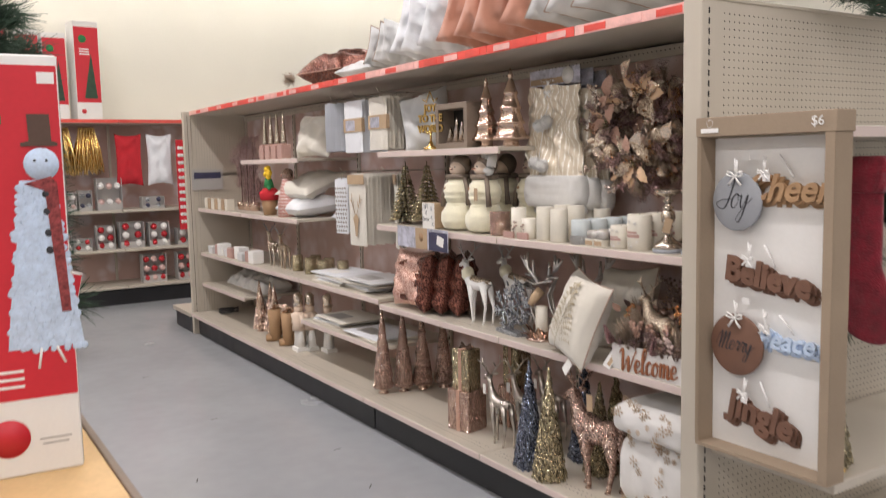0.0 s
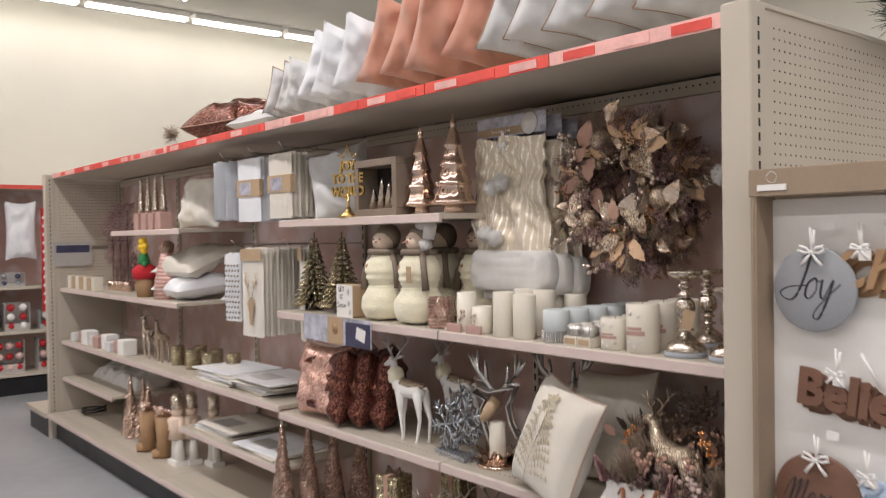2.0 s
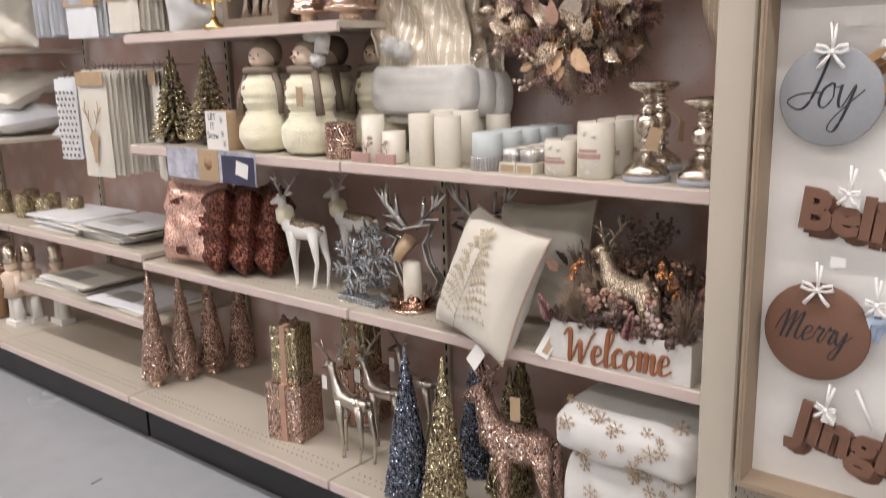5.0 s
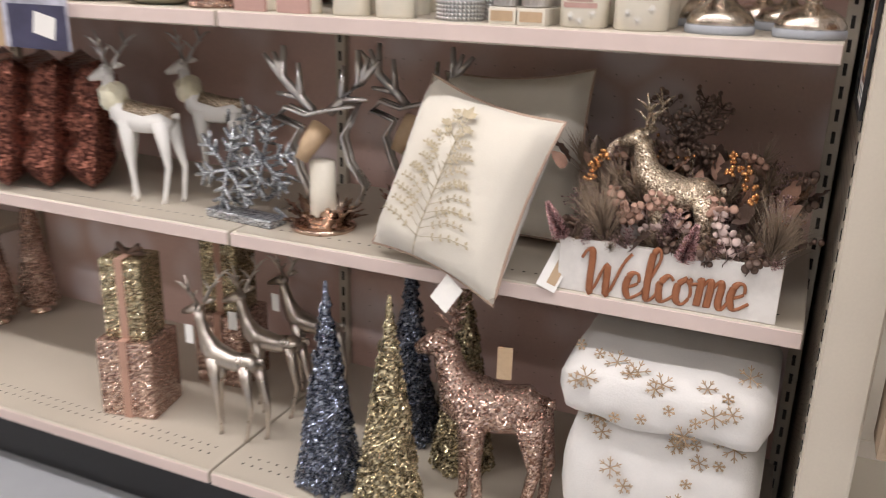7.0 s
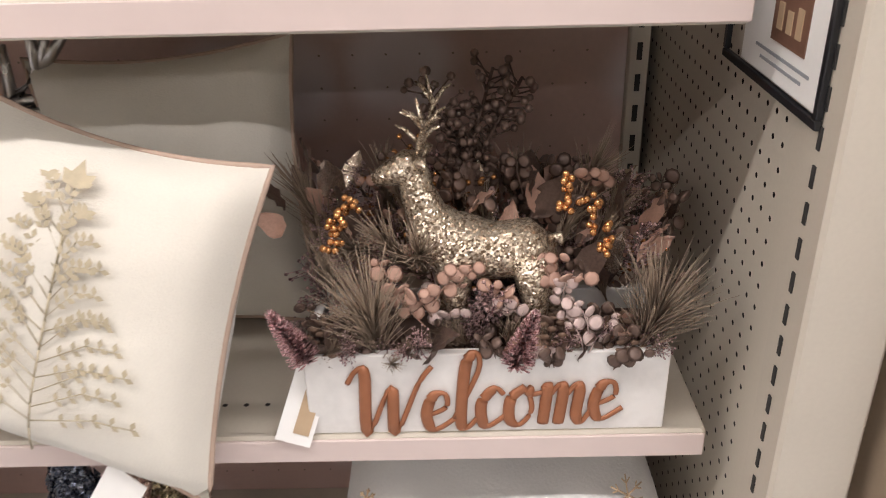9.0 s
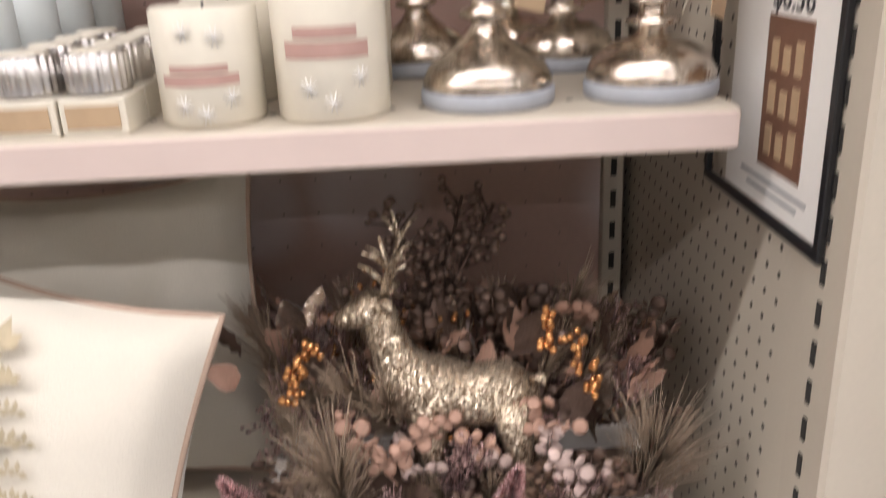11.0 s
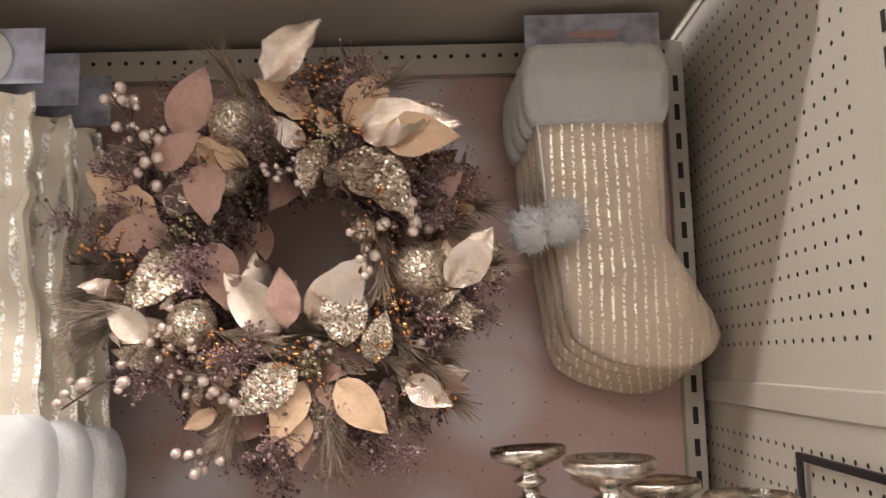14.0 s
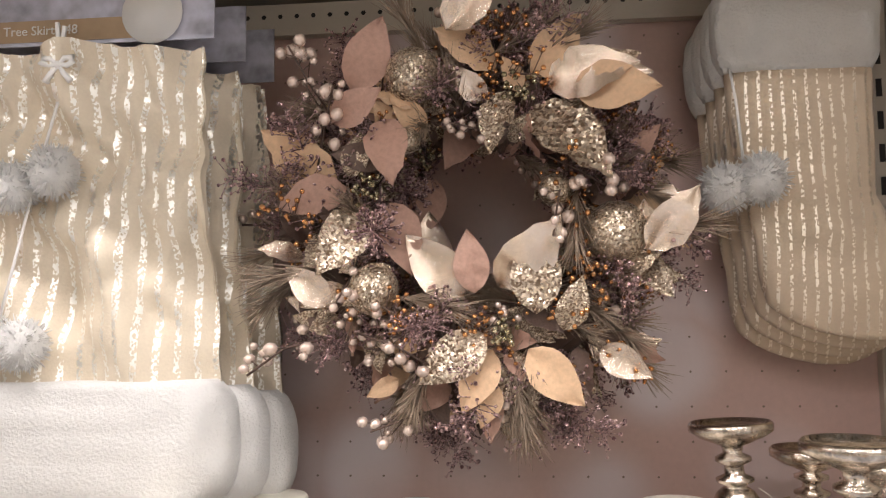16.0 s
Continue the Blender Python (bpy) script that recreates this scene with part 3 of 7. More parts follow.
def deer(name, label, m, h, mat, group="", mat2=None, antler=None, fat=1.0, extra=None):
    """A standing stag facing -x."""
    o = thing(name, label, "figurine", m, group)
    f = h * fat
    b = Mesh()
    b.tube([(0.19 * h, 0, 0.50 * h), (0.14 * h, 0, 0.49 * h), (0.02 * h, 0, 0.475 * h), (-0.10 * h, 0, 0.49 * h), (-0.155 * h, 0, 0.53 * h), (-0.19 * h, 0, 0.60 * h), (-0.215 * h, 0, 0.68 * h), (-0.225 * h, 0, 0.74 * h)],
           [0.035 * f, 0.072 * f, 0.07 * f, 0.085 * f, 0.075 * f, 0.05 * f, 0.04 * f, 0.038 * f], 14)
    b.tube([(-0.20 * h, 0, 0.755 * h), (-0.24 * h, 0, 0.75 * h), (-0.30 * h, 0, 0.725 * h), (-0.345 * h, 0, 0.705 * h)], [0.034 * f, 0.043 * f, 0.03 * f, 0.016 * f], 10)
    for s in (-1, 1):
        b.tube([(-0.21 * h, s * 0.03 * h, 0.775 * h), (-0.19 * h, s * 0.07 * h, 0.79 * h), (-0.175 * h, s * 0.095 * h, 0.785 * h)], [0.01 * h, 0.02 * h, 0.004 * h], 6)
    b.tube([(0.19 * h, 0, 0.52 * h), (0.225 * h, 0, 0.53 * h), (0.235 * h, 0, 0.50 * h)], [0.014 * h, 0.018 * h, 0.006 * h], 6)
    part(o, "body", b.data("body", mat))
    for x, y, k in ((-0.12, 0.045, -0.03), (-0.10, -0.045, 0.03), (0.15, 0.045, 0.045), (0.13, -0.045, -0.01)):
        back = x > 0
        pts = [(x * h, y * h, 0.49 * h), ((x + (0.03 if back else 0) + k * 0.3) * h, y * h, 0.32 * h), ((x + (0.045 if back else 0) + k * 0.6) * h, y * h, 0.22 * h), ((x + 0.01 + k) * h, y * h, 0.03 * h), ((x + k) * h, y * h, 0.0)]
        part(o, "leg", Mesh().tube(pts, [0.052 * f, 0.033 * f, 0.02 * f, 0.015 * f, 0.02 * f], 8).data("leg", mat))
    for s in (-1, 1):
        a = Mesh()
        c = [Vector((-0.205, 0.02 * s, 0.785)) * h, Vector((-0.19, 0.07 * s, 0.85)) * h, Vector((-0.17, 0.115 * s, 0.91)) * h, Vector((-0.19, 0.12 * s, 1.0)) * h]
        a.tube(c, [0.012 * h, 0.011 * h, 0.009 * h, 0.004 * h], 6)
        for p, d in ((c[1], (-0.07, 0.0, 0.055)), (c[2], (-0.06, 0.04 * s, 0.06)), (c[2], (0.05, 0.05 * s, 0.05)), (c[1], (0.06, 0.02 * s, 0.06))):
            a.tube([p, p + Vector(d) * h * 0.6 + Vector((0, 0, 0.01)) * h, p + Vector(d) * h], [0.008 * h, 0.007 * h, 0.003 * h], 6)
        part(o, "antler", a.data("antler", antler or mat))
    if extra:
        extra(o, h)
    return o


def bead_cone(name, label, m, h, r, mat, foot=None, beads=420, size=0.006, group="", seed=0):
    """A cone tree set all over with small raised flakes."""
    q = random.Random(seed)
    o = thing(name, label, "figurine", m, group)
    z0 = 0.06 * h if foot else 0.0
    k = Mesh().lathe([(r * 0.85, z0), (r * 0.97, z0 + 0.015 * h), (r * 0.72, z0 + 0.28 * h), (r * 0.46, z0 + 0.52 * h), (r * 0.2, z0 + 0.78 * h), (0.004, h)], 20)
    for i in range(beads):
        f = 1 - math.sqrt(q.random())
        z = z0 + 0.01 * h + f * (h - z0) * 0.96
        rr = r * (1 - f) * 0.97 + 0.003
        a = q.random() * 6.283
        s = size * q.uniform(0.7, 1.25)
        c = Vector((rr * math.cos(a), rr * math.sin(a), z))
        w, d = Vector((-math.sin(a), math.cos(a), 0)) * s, Vector((math.cos(a), math.sin(a), -0.4)) * s * 0.8
        up = Vector((0, 0, s * 1.3))
        k.add([c - w, c + w, c + up, c - up, c + d], [(0, 3, 4), (3, 1, 4), (1, 2, 4), (2, 0, 4)], None, False)
    part(o, "cone", k.data("cone", mat))
    if foot:
        part(o, "foot", Mesh().lathe([(0.033, 0), (0.035, 0.006), (0.018, 0.012), (0.026, 0.02), (0.016, z0 + 0.004)], 16).data("foot", foot))
    return o


def leaf_mesh(w=0.5, curl=0.25, fold=0.18, seed=0, tip=1.0):
    """A pointed leaf of unit length along +x with a midrib."""
    k, n, c = Mesh(), 9, 6
    vs, fs = [], []
    for i in range(n + 1):
        t = i / n
        half = w / 2 * (math.sin(math.pi * min(1, t ** 0.8)) ** 0.92) * (1 - 0.1 * t) + 0.004
        for j in range(c + 1):
            s = 2 * j / c - 1
            z = fold * abs(s) * half + curl * (t - 0.5) ** 2 * -1 + 0.042 * math.sin(t * 34 - abs(s) * 3) * min(1, abs(s) * 2) + 0.05 * noise.noise(Vector((t * 2 + seed, s, seed)))
            vs.append((t, s * half, z))
    for i in range(n):
        for j in range(c):
            a = i * (c + 1) + j
            fs.append((a, a + 1, a + c + 2, a + c + 1))
    return k.add(vs, fs)


def needle_spray(count, length, spread=0.5, seed=0, stem=0.6, rad=0.0009):
    """Fine needles along a stem that runs up +z."""
    q = random.Random(seed)
    k = Mesh().tube([(0, 0, 0), (0.02 * length, 0, stem * length)], 0.0016, 5)
    for i in range(count):
        t = q.random() ** 0.7 * stem * length
        a, e = q.random() * 6.283, q.uniform(0.25, 1.0) * spread
        d = Vector((math.cos(a) * math.sin(e), math.sin(a) * math.sin(e), math.cos(e)))
        p = Vector((0.02 * length * t / (stem * length), 0, t))
        ln = length * q.uniform(0.35, 0.55)
        k.tube([p, p + d * ln * 0.6, p + d * ln + Vector((0, 0, -0.02 * length))], [rad, rad * 0.8, rad * 0.3], 3)
    return k


def berry_spray(count, length, r, seed=0, twig=0, wide=0.5):
    """Forked twigs with beads at their ends; slot 0 beads, slot 1 twigs."""
    q = random.Random(seed)
    k = Mesh()
    tips = [Vector((0, 0, 0.0))]
    main = [Vector((0, 0, 0)), Vector((q.uniform(-.1, .1) * length, q.uniform(-.1, .1) * length, 0.5 * length)), Vector((q.uniform(-.2, .2) * length, q.uniform(-.2, .2) * length, length))]
    k.tube(main, 0.0015, 4, 1)
    for i in range(count):
        t = q.uniform(0.15, 1.0)
        p = main[0].lerp(main[1], t * 2) if t < 0.5 else main[1].lerp(main[2], t * 2 - 1)
        a = q.random() * 6.283
        d = Vector((math.cos(a), math.sin(a), q.uniform(0.1, 0.9))) * length * wide * q.uniform(0.2, 0.6)
        k.tube([p, p + d], 0.0008, 3, 1)
        k.ball(p + d, r * q.uniform(0.7, 1.2), 6)
    return k


# shared sprays
LEAF = [leaf_mesh(0.52, 0.3, 0.2, s) for s in range(3)]
LEAF_T = [l.data("leaf", M_LEAFT) for l in LEAF]
LEAF_R = [l.data("leaf", M_LEAFR) for l in LEAF]
LEAF_F = [l.data("leaf", M_LEAFM) for l in LEAF]
LEAF_D = [l.data("leaf", M_LEAFD) for l in LEAF]
LEAF_G = [l.data("leaf", M_GLEAF) for l in LEAF]
NEEDLE = [needle_spray(90, 0.14, 0.55, s).data("pine_sprig", M_PINE) for s in range(3)]
BCOP = [berry_spray(34, 0.10, 0.0035, s).data("berry_sprig", M_BERRY, M_TWIG) for s in range(3)]
BPRL = [berry_spray(9, 0.10, 0.0075, s + 10, wide=0.45).data("berry_sprig", M_BERRYP, M_TWIG) for s in range(3)]
BMAU = [berry_spray(95, 0.13, 0.0028, s + 20, wide=0.42).data("glitter_sprig", M_GMAUVE, M_GMAUVE) for s in range(3)]


DARKSPRAY = berry_spray(60, 0.11, 0.0035, 44, wide=0.3).data("glitter_sprig", M_LEAFD, M_TWIG)


def aim(parent, name, data, p, d, scale, spin=0.0):
    """A spray or leaf at p growing along d."""
    q = Vector(d).to_track_quat("Z", "Y").to_matrix().to_4x4()
    part(parent, name, data, Matrix.Translation(p) @ q @ pose(0, 0, 0, 0, 0, spin) @ Matrix.Scale(scale, 4))


def wreath(m):
    o = thing("wreath", "round wreath of tan, rose and champagne glitter leaves with baubles", "wreath", m, "wreaths on one hook")
    q = random.Random(3)
    ring = Mesh()
    for j in range(5):
        ring.tube([((0.165 + 0.02 * math.cos(j * 1.3)) * math.cos(i / 40 * 6.2832), 0.012 * math.sin(j * 1.3) + 0.004 * math.sin(i), (0.165 + 0.02 * math.cos(j * 1.3)) * math.sin(i / 40 * 6.2832)) for i in range(41)], 0.013, 6)
    part(o, "vine_ring", ring.data("vine_ring", M_TWIG))
    # ground cover of sprigs round the ring
    for i in range(185):
        a = q.random() * 6.2832
        r = q.uniform(0.105, 0.215)
        out = q.uniform(-0.25, 1.0) if r < 0.15 else q.uniform(0.35, 1.15)
        tang = q.uniform(-1.1, 1.1)
        d = Vector((math.cos(a) * out - math.sin(a) * tang, q.uniform(-0.75, 0.05), math.sin(a) * out + math.cos(a) * tang))
        kind = q.choice(("n", "m", "m", "m", "c", "p", "d", "d", "n"))
        p = (r * math.cos(a), q.uniform(-0.03, 0.02), r * math.sin(a))
        if kind == "n":
            aim(o, "pine_sprig", q.choice(NEEDLE), p, d, q.uniform(0.55, 0.8), q.random() * 360)
        elif kind == "m":
            aim(o, "glitter_sprig", q.choice(BMAU), p, d, q.uniform(0.6, 0.95), q.random() * 360)
        elif kind == "c":
            aim(o, "berry_sprig", q.choice(BCOP), p, d, q.uniform(0.6, 0.95), q.random() * 360)
        elif kind == "p":
            aim(o, "berry_sprig", q.choice(BPRL), p, d, q.uniform(0.6, 0.9), q.random() * 360)
        else:
            l = part(o, "leaf", q.choice(LEAF_D + LEAF_R), None)
            l.matrix_local = Matrix.Translation(p) @ d.to_track_quat("X", "Z").to_matrix().to_4x4() @ pose(0, 0, 0, q.uniform(40, 140), 0, 0) @ Matrix.Scale(q.uniform(0.05, 0.085), 4)
    for i in range(95):
        a = i * 2.3999
        r = 0.11 + 0.10 * q.random()
        s = q.uniform(0.045, 0.075)
        ang = math.degrees(a) + q.uniform(-75, 75) 
        kind = (LEAF_D, LEAF_R, LEAF_G, LEAF_D, LEAF_F, LEAF_G, LEAF_T)[i % 7]
        part(o, "leaf", kind[i % 3], Matrix.Translation((r * math.cos(a), q.uniform(-0.04, -0.005), r * math.sin(a))) @ pose(0, 0, 0, 0, -ang, 0) @ pose(0, 0, 0, 90, 0, 0) @ pose(0, 0, 0, q.uniform(-35, 35), -q.uniform(0, 40), 0) @ Matrix.Scale(s, 4))
    # the larger leaves: base u, v, angle, length, in units of a centimetre and degrees
    big = (
        (LEAF_T, ((4, 18.6, 145, 7.4), (8.1, 17, 50, 7.4), (12.5, 15.4, -5, 8.2), (-15.9, 4.8, 143, 9.4), (2.8, -14.9, -116, 6.6), (6.8, -14.9, -46, 7.2), (6.7, 15.6, 117, 3.8), (3.1, -18.8, -109, 4.4))),
        (LEAF_R, ((-14.5, 4.8, 199, 7.2), (-9.9, 13.1, -80, 7.6), (0.9, -8.5, 96, 6), (-9.3, 2.9, -73, 7.6), (-13.5, 16, 67, 8), (-16, 12, 30, 6))),
        (LEAF_G, ((4.7, 16.1, -104, 6.6), (8, 14.2, -48, 11), (7.9, -11, 89, 8.4), (-14.2, 5.8, 72, 4.8), (-11.4, 2.3, -125, 8.6), (2.2, -13.2, 215, 7.8), (5.5, -15.2, -83, 7.2), (-9, -5, -140, 6), (11, -13, 70, 5.4), (12.5, 16.4, 20, 7))),
        (LEAF_F, ((-0.5, -8.9, 132, 8.2), (3.6, -8.2, 47, 9.2), (20.6, -4, 50, 7.4), (21, -4.5, 95, 5.4), (-16.4, -9.6, 138, 5.6), (-2.5, 23, 39, 8.6), (15, -15, -30, 5.5), (9.4, 16.4, 6, 9))),
    )
    for meshes, rows in big:
        for i, (u, v, ang, ln) in enumerate(rows):
            tilt = q.uniform(2, 24)
            part(o, "leaf", meshes[i % 3], Matrix.Translation((u / 100, -0.045 - 0.012 * (i % 3), v / 100)) @ pose(0, 0, 0, 0, -ang, 0) @ pose(0, 0, 0, 90, 0, -0) @ pose(0, 0, 0, q.uniform(-22, 22), -tilt, 0) @ Matrix.Diagonal((ln / 80, ln / 72, ln / 80, 1)))
    for u, v, r in ((-6.2, 18.0, 3.4), (-11.3, -7.8, 3.1), (17.4, -1.6, 3.7), (-7, 10, 1.6), (10.5, 3.5, 2.0)):
        part(o, "bauble", Mesh().ball((0, 0, 0), r / 100, 20, 0.03).data("bauble", M_GCHAMP), pose(u / 100, -0.05, v / 100))
    for u, v in ((4.6, -13.2), (6.6, 15.4), (-11.6, 4.4)):
        k = Mesh()
        for i in range(22):
            k.ball((q.gauss(0, 0.009), q.gauss(-0.004, 0.004), q.gauss(0, 0.009)), 0.0034, 6)
        part(o, "flower_heart", k.data("flower_heart", M_GGOLD), pose(u / 100, -0.072, v / 100))
    for u, v, dx, dz in ((13.5, 2, 0.1, -1), (13.2, -3, 0, -1), (11.5, -1, 0, 1), (-17, -4, -0.3, 0.5), (-12, -11, 1, -0.15), (-17, -10, 1, 0.1), (-4, -11.5, 1, -0.2), (0, 17, 1, 0.1)):
        aim(o, "berry_sprig", q.choice(BCOP), (u / 100, -0.045, v / 100), (dx, -0.2, dz), 0.9)
    for u, v, dx, dz in ((-18, 7, 0.2, 1), (-16, 13, -0.4, 0.6), (-13, -13, 1, -0.3), (-17, -13.5, -1, -0.3), (9, 8, 0.8, -0.5), (12, 7, -0.2, -0.6)):
        aim(o, "berry_sprig", q.choice(BPRL), (u / 100, -0.05, v / 100), (dx, -0.3, dz), 1.0)
    for u, v, dx, dz in ((-9, -8.5, 1, -0.25), (-17, -5, -1, -0.2), (20, -1.5, 1, 0.05), (3, 20, 0.9, 0.4), (-4, 19, -0.5, 0.9), (13, 4, -0.1, -1), (5, -17, 0.2, -1), (8, 19, 0.9, 0.5)):
        aim(o, "pine_sprig", q.choice(NEEDLE), (u / 100, -0.05, v / 100), (dx, -0.25, dz), 0.8)
    return o


def stand_text(parent, text, size, x, z, mat, depth, y=0.0, shear=0.0, off=0.0, name="lettering"):
    return words(parent, text, size, pose(x, y, z, 90, 0, 0), mat, depth, shear, name, offset=off)

SCRIPT = {
    "W": (1.55, (-0.15, 1.35, 0.0, 1.65, 0.2, 1.6, 0.35, 0.0, 0.78, 1.25, 0.95, 0.0, 1.35, 1.3, 1.6, 1.75)),
    "e": (0.66, (0.0, 0.35, 0.45, 0.6, 0.4, 0.95, 0.15, 0.9, 0.05, 0.4, 0.25, 0.0, 0.68, 0.3)),
    "l": (0.5, (0.0, 0.25, 0.4, 1.5, 0.3, 1.95, 0.12, 1.6, 0.15, 0.2, 0.3, 0.0, 0.52, 0.3)),
    "c": (0.6, (0.5, 0.85, 0.3, 1.0, 0.05, 0.6, 0.2, 0.0, 0.62, 0.3)),
    "o": (0.72, (0.35, 0.98, 0.08, 0.7, 0.1, 0.15, 0.35, 0.0, 0.55, 0.4, 0.4, 0.95, 0.5, 0.8, 0.74, 0.85)),
    "m": (1.1, (0.0, 0.9, 0.1, 0.95, 0.12, 0.0, 0.15, 0.6, 0.35, 1.0, 0.45, 0.8, 0.45, 0.0, 0.5, 0.6, 0.7, 1.0, 0.8, 0.8, 0.8, 0.2, 0.95, 0.0, 1.12, 0.35)),
    "J": (0.75, (0.2, 1.9, 0.5, 2.1, 0.6, 1.6, 0.45, 0.2, 0.1, -0.1, -0.4, 0.2, -0.1, 0.5, 0.75, 0.6)),
    "y": (0.8, (0.0, 0.9, 0.1, 0.2, 0.3, 0.05, 0.5, 0.9, 0.5, 0.0, 0.35, -0.9, 0.05, -0.85, 0.2, -0.3, 0.9, 0.7)),
    "M": (1.4, (-0.2, 0.4, -0.1, 1.2, 0.2, 1.8, 0.25, 0.0, 0.35, 0.9, 0.65, 1.8, 0.6, 0.0, 0.75, 1.0, 1.1, 1.8, 1.05, 0.3, 1.25, 0.0, 1.42, 0.3)),
    "r": (0.62, (0.0, 0.3, 0.15, 1.05, 0.2, 0.85, 0.45, 0.9, 0.35, 0.2, 0.5, 0.0, 0.66, 0.3)),
}


def handwriting(parent, text, size, width, x, z, y, mat, thick=0.003, slant=0.15, rise=0.0):
    """Joined-up lettering as flat rounded strokes; size is the height of a small letter."""
    total = sum(SCRIPT[c][0] for c in text) * size
    k, u0 = Mesh(), x - total / 2
    for ch in text:
        adv, flat = SCRIPT[ch]
        pts = [Vector((flat[i], flat[i + 1])) for i in range(0, len(flat), 2)]
        path = []
        for i in range(len(pts) - 1):
            a, b, c, d = pts[max(i - 1, 0)], pts[i], pts[i + 1], pts[min(i + 2, len(pts) - 1)]
            for s in range(6):
                t = s / 6
                path.append(0.5 * ((2 * b) + (c - a) * t + (2 * a - 5 * b + 4 * c - d) * t * t + (3 * b - a - 3 * c + d) * t ** 3))
        path.append(pts[-1])
        world_pts = [Vector((u0 + (p.x + slant * p.y) * size, y, z + p.y * size + rise * (u0 - x))) for p in path]
        rad = []
        for i in range(len(path)):
            d = path[min(i + 1, len(path) - 1)] - path[max(i - 1, 0)]
            down = max(0.0, -d.y / (d.length + 1e-6))
            rad.append(width * (0.5 + 0.6 * down))
        before = len(k.v)
        k.tube(world_pts, rad, 8)
        k.v[before:] = [(p[0], y + (p[1] - y) * thick / width, p[2]) for p in k.v[before:]]
        u0 += adv * size
    return part(parent, "lettering", k.data("lettering", mat))



def bow(parent, x, z, y, s=0.03):
    k = Mesh()
    for side in (-1, 1):
        k.tube([(side * s * a, -0.003 - 0.004 * (n % 2), s * b) for n, (a, b) in enumerate(((0, 0), (0.5, 0.4), (1.05, 0.5), (1.15, 0.15), (0.6, -0.05), (0, 0)))], [0.002, 0.0035, 0.004, 0.004, 0.0035, 0.002], 6)
        k.tube([(0, -0.003, 0), (side * s * 0.45, -0.006, -s * 0.6), (side * s * 0.9, -0.003, -s * 1.15)], [0.002, 0.0035, 0.0045], 6)
    k.ball((0, -0.003, 0), 0.006, 8)
    k.tube([(0, 0, 0), (0.004, 0.002, 0.05)], 0.003, 5).tube([(0, 0, 0), (-0.006, 0.002, 0.055)], 0.003, 5)
    part(parent, "ribbon", k.data("ribbon", M_RIBBON), pose(x, y, z))


# ---- ornament tray beside the post ----
tray = thing("ornament_tray", "brown cardboard display tray with hanging word ornaments on white card", "display tray", place(1.94, 1.588, 0.648))
TW, TH, TD = 0.485, 1.095, 0.085
part(tray, "tray_side", Mesh().box((0.012, TD, TH - 0.07), (-TW / 2 + 0.006, TD / 2, 0.012), None, 0.001).data("tray_side", M_CARD))
part(tray, "tray_side", Mesh().box((0.012, TD, TH - 0.07), (TW / 2 - 0.006, TD / 2, 0.012), None, 0.001).data("tray_side", M_CARD))
part(tray, "side_lip", Mesh().box((0.03, 0.004, TH - 0.07), (TW / 2 - 0.015, 0, 0.012)).box((0.006, 0.004, TH - 0.07), (-TW / 2 + 0.003, 0, 0.012)).data("side_lip", M_CARD))
part(tray, "tray_floor", Mesh().box((TW, TD, 0.012), (0, TD / 2, 0)).data("tray_floor", M_CARD))
part(tray, "header", Mesh().box((TW + 0.01, TD + 0.008, 0.062), (0, TD / 2, TH - 0.062), None, 0.002).data("header", M_CARD))
part(tray, "backing_card", Mesh().box((TW - 0.024, 0.004, TH - 0.08), (0, TD - 0.01, 0.012)).data("backing_card", M_WHITE), None, "white backing card")
part(tray, "sticker", Mesh().box((0.07, 0.002, 0.014), (-0.19, -0.006, TH - 0.05), None, 0.0005).data("sticker", M_WHITE))
stand_text(tray, "$6", 0.04, 0.19, TH - 0.03, M_WHITE, 0.0008, -0.006)
for kk in range(14):
    part(tray, "tray_logo", Mesh().ball((0.012 * math.cos(kk * 0.449), 0, 0.012 * math.sin(kk * 0.449)), 0.0015, 5).data("tray_logo", M_WHITE), pose(-0.19, -0.005, TH - 0.02))


def plaque(text, u, z, r, mat, ink, size, shear=0.25):
    o = thing("ornament", "round %s ornament lettered in script with a ribbon bow" % ("grey" if mat is M_GREYDISC else "brown"), "ornament", place(1.985, 1.588 - u, z))
    part(o, "disc", Mesh().lathe([(r - 0.003, -0.004), (r, -0.001), (r, 0.004), (r - 0.003, 0.006)], 48, pose(0, 0, 0, 90, 0, 0)).data("disc", mat))
    handwriting(o, text, size, 0.0024 if text == "Joy" else 0.0021, -0.008, -0.02, -0.0068, ink, 0.001, 0.3)
    bow(o, 0.0, r - 0.012, -0.012, 0.026)
    part(o, "price_tag", Mesh().box((0.028, 0.001, 0.02), (0.03, 0, r + 0.035)).data("price_tag", M_WHITE))


plaque("Joy", -0.118, 1.473, 0.094, M_GREYDISC, M_INK, 0.047)
plaque("Merry", -0.112, 1.008, 0.101, M_BROWN, M_INK, 0.033)


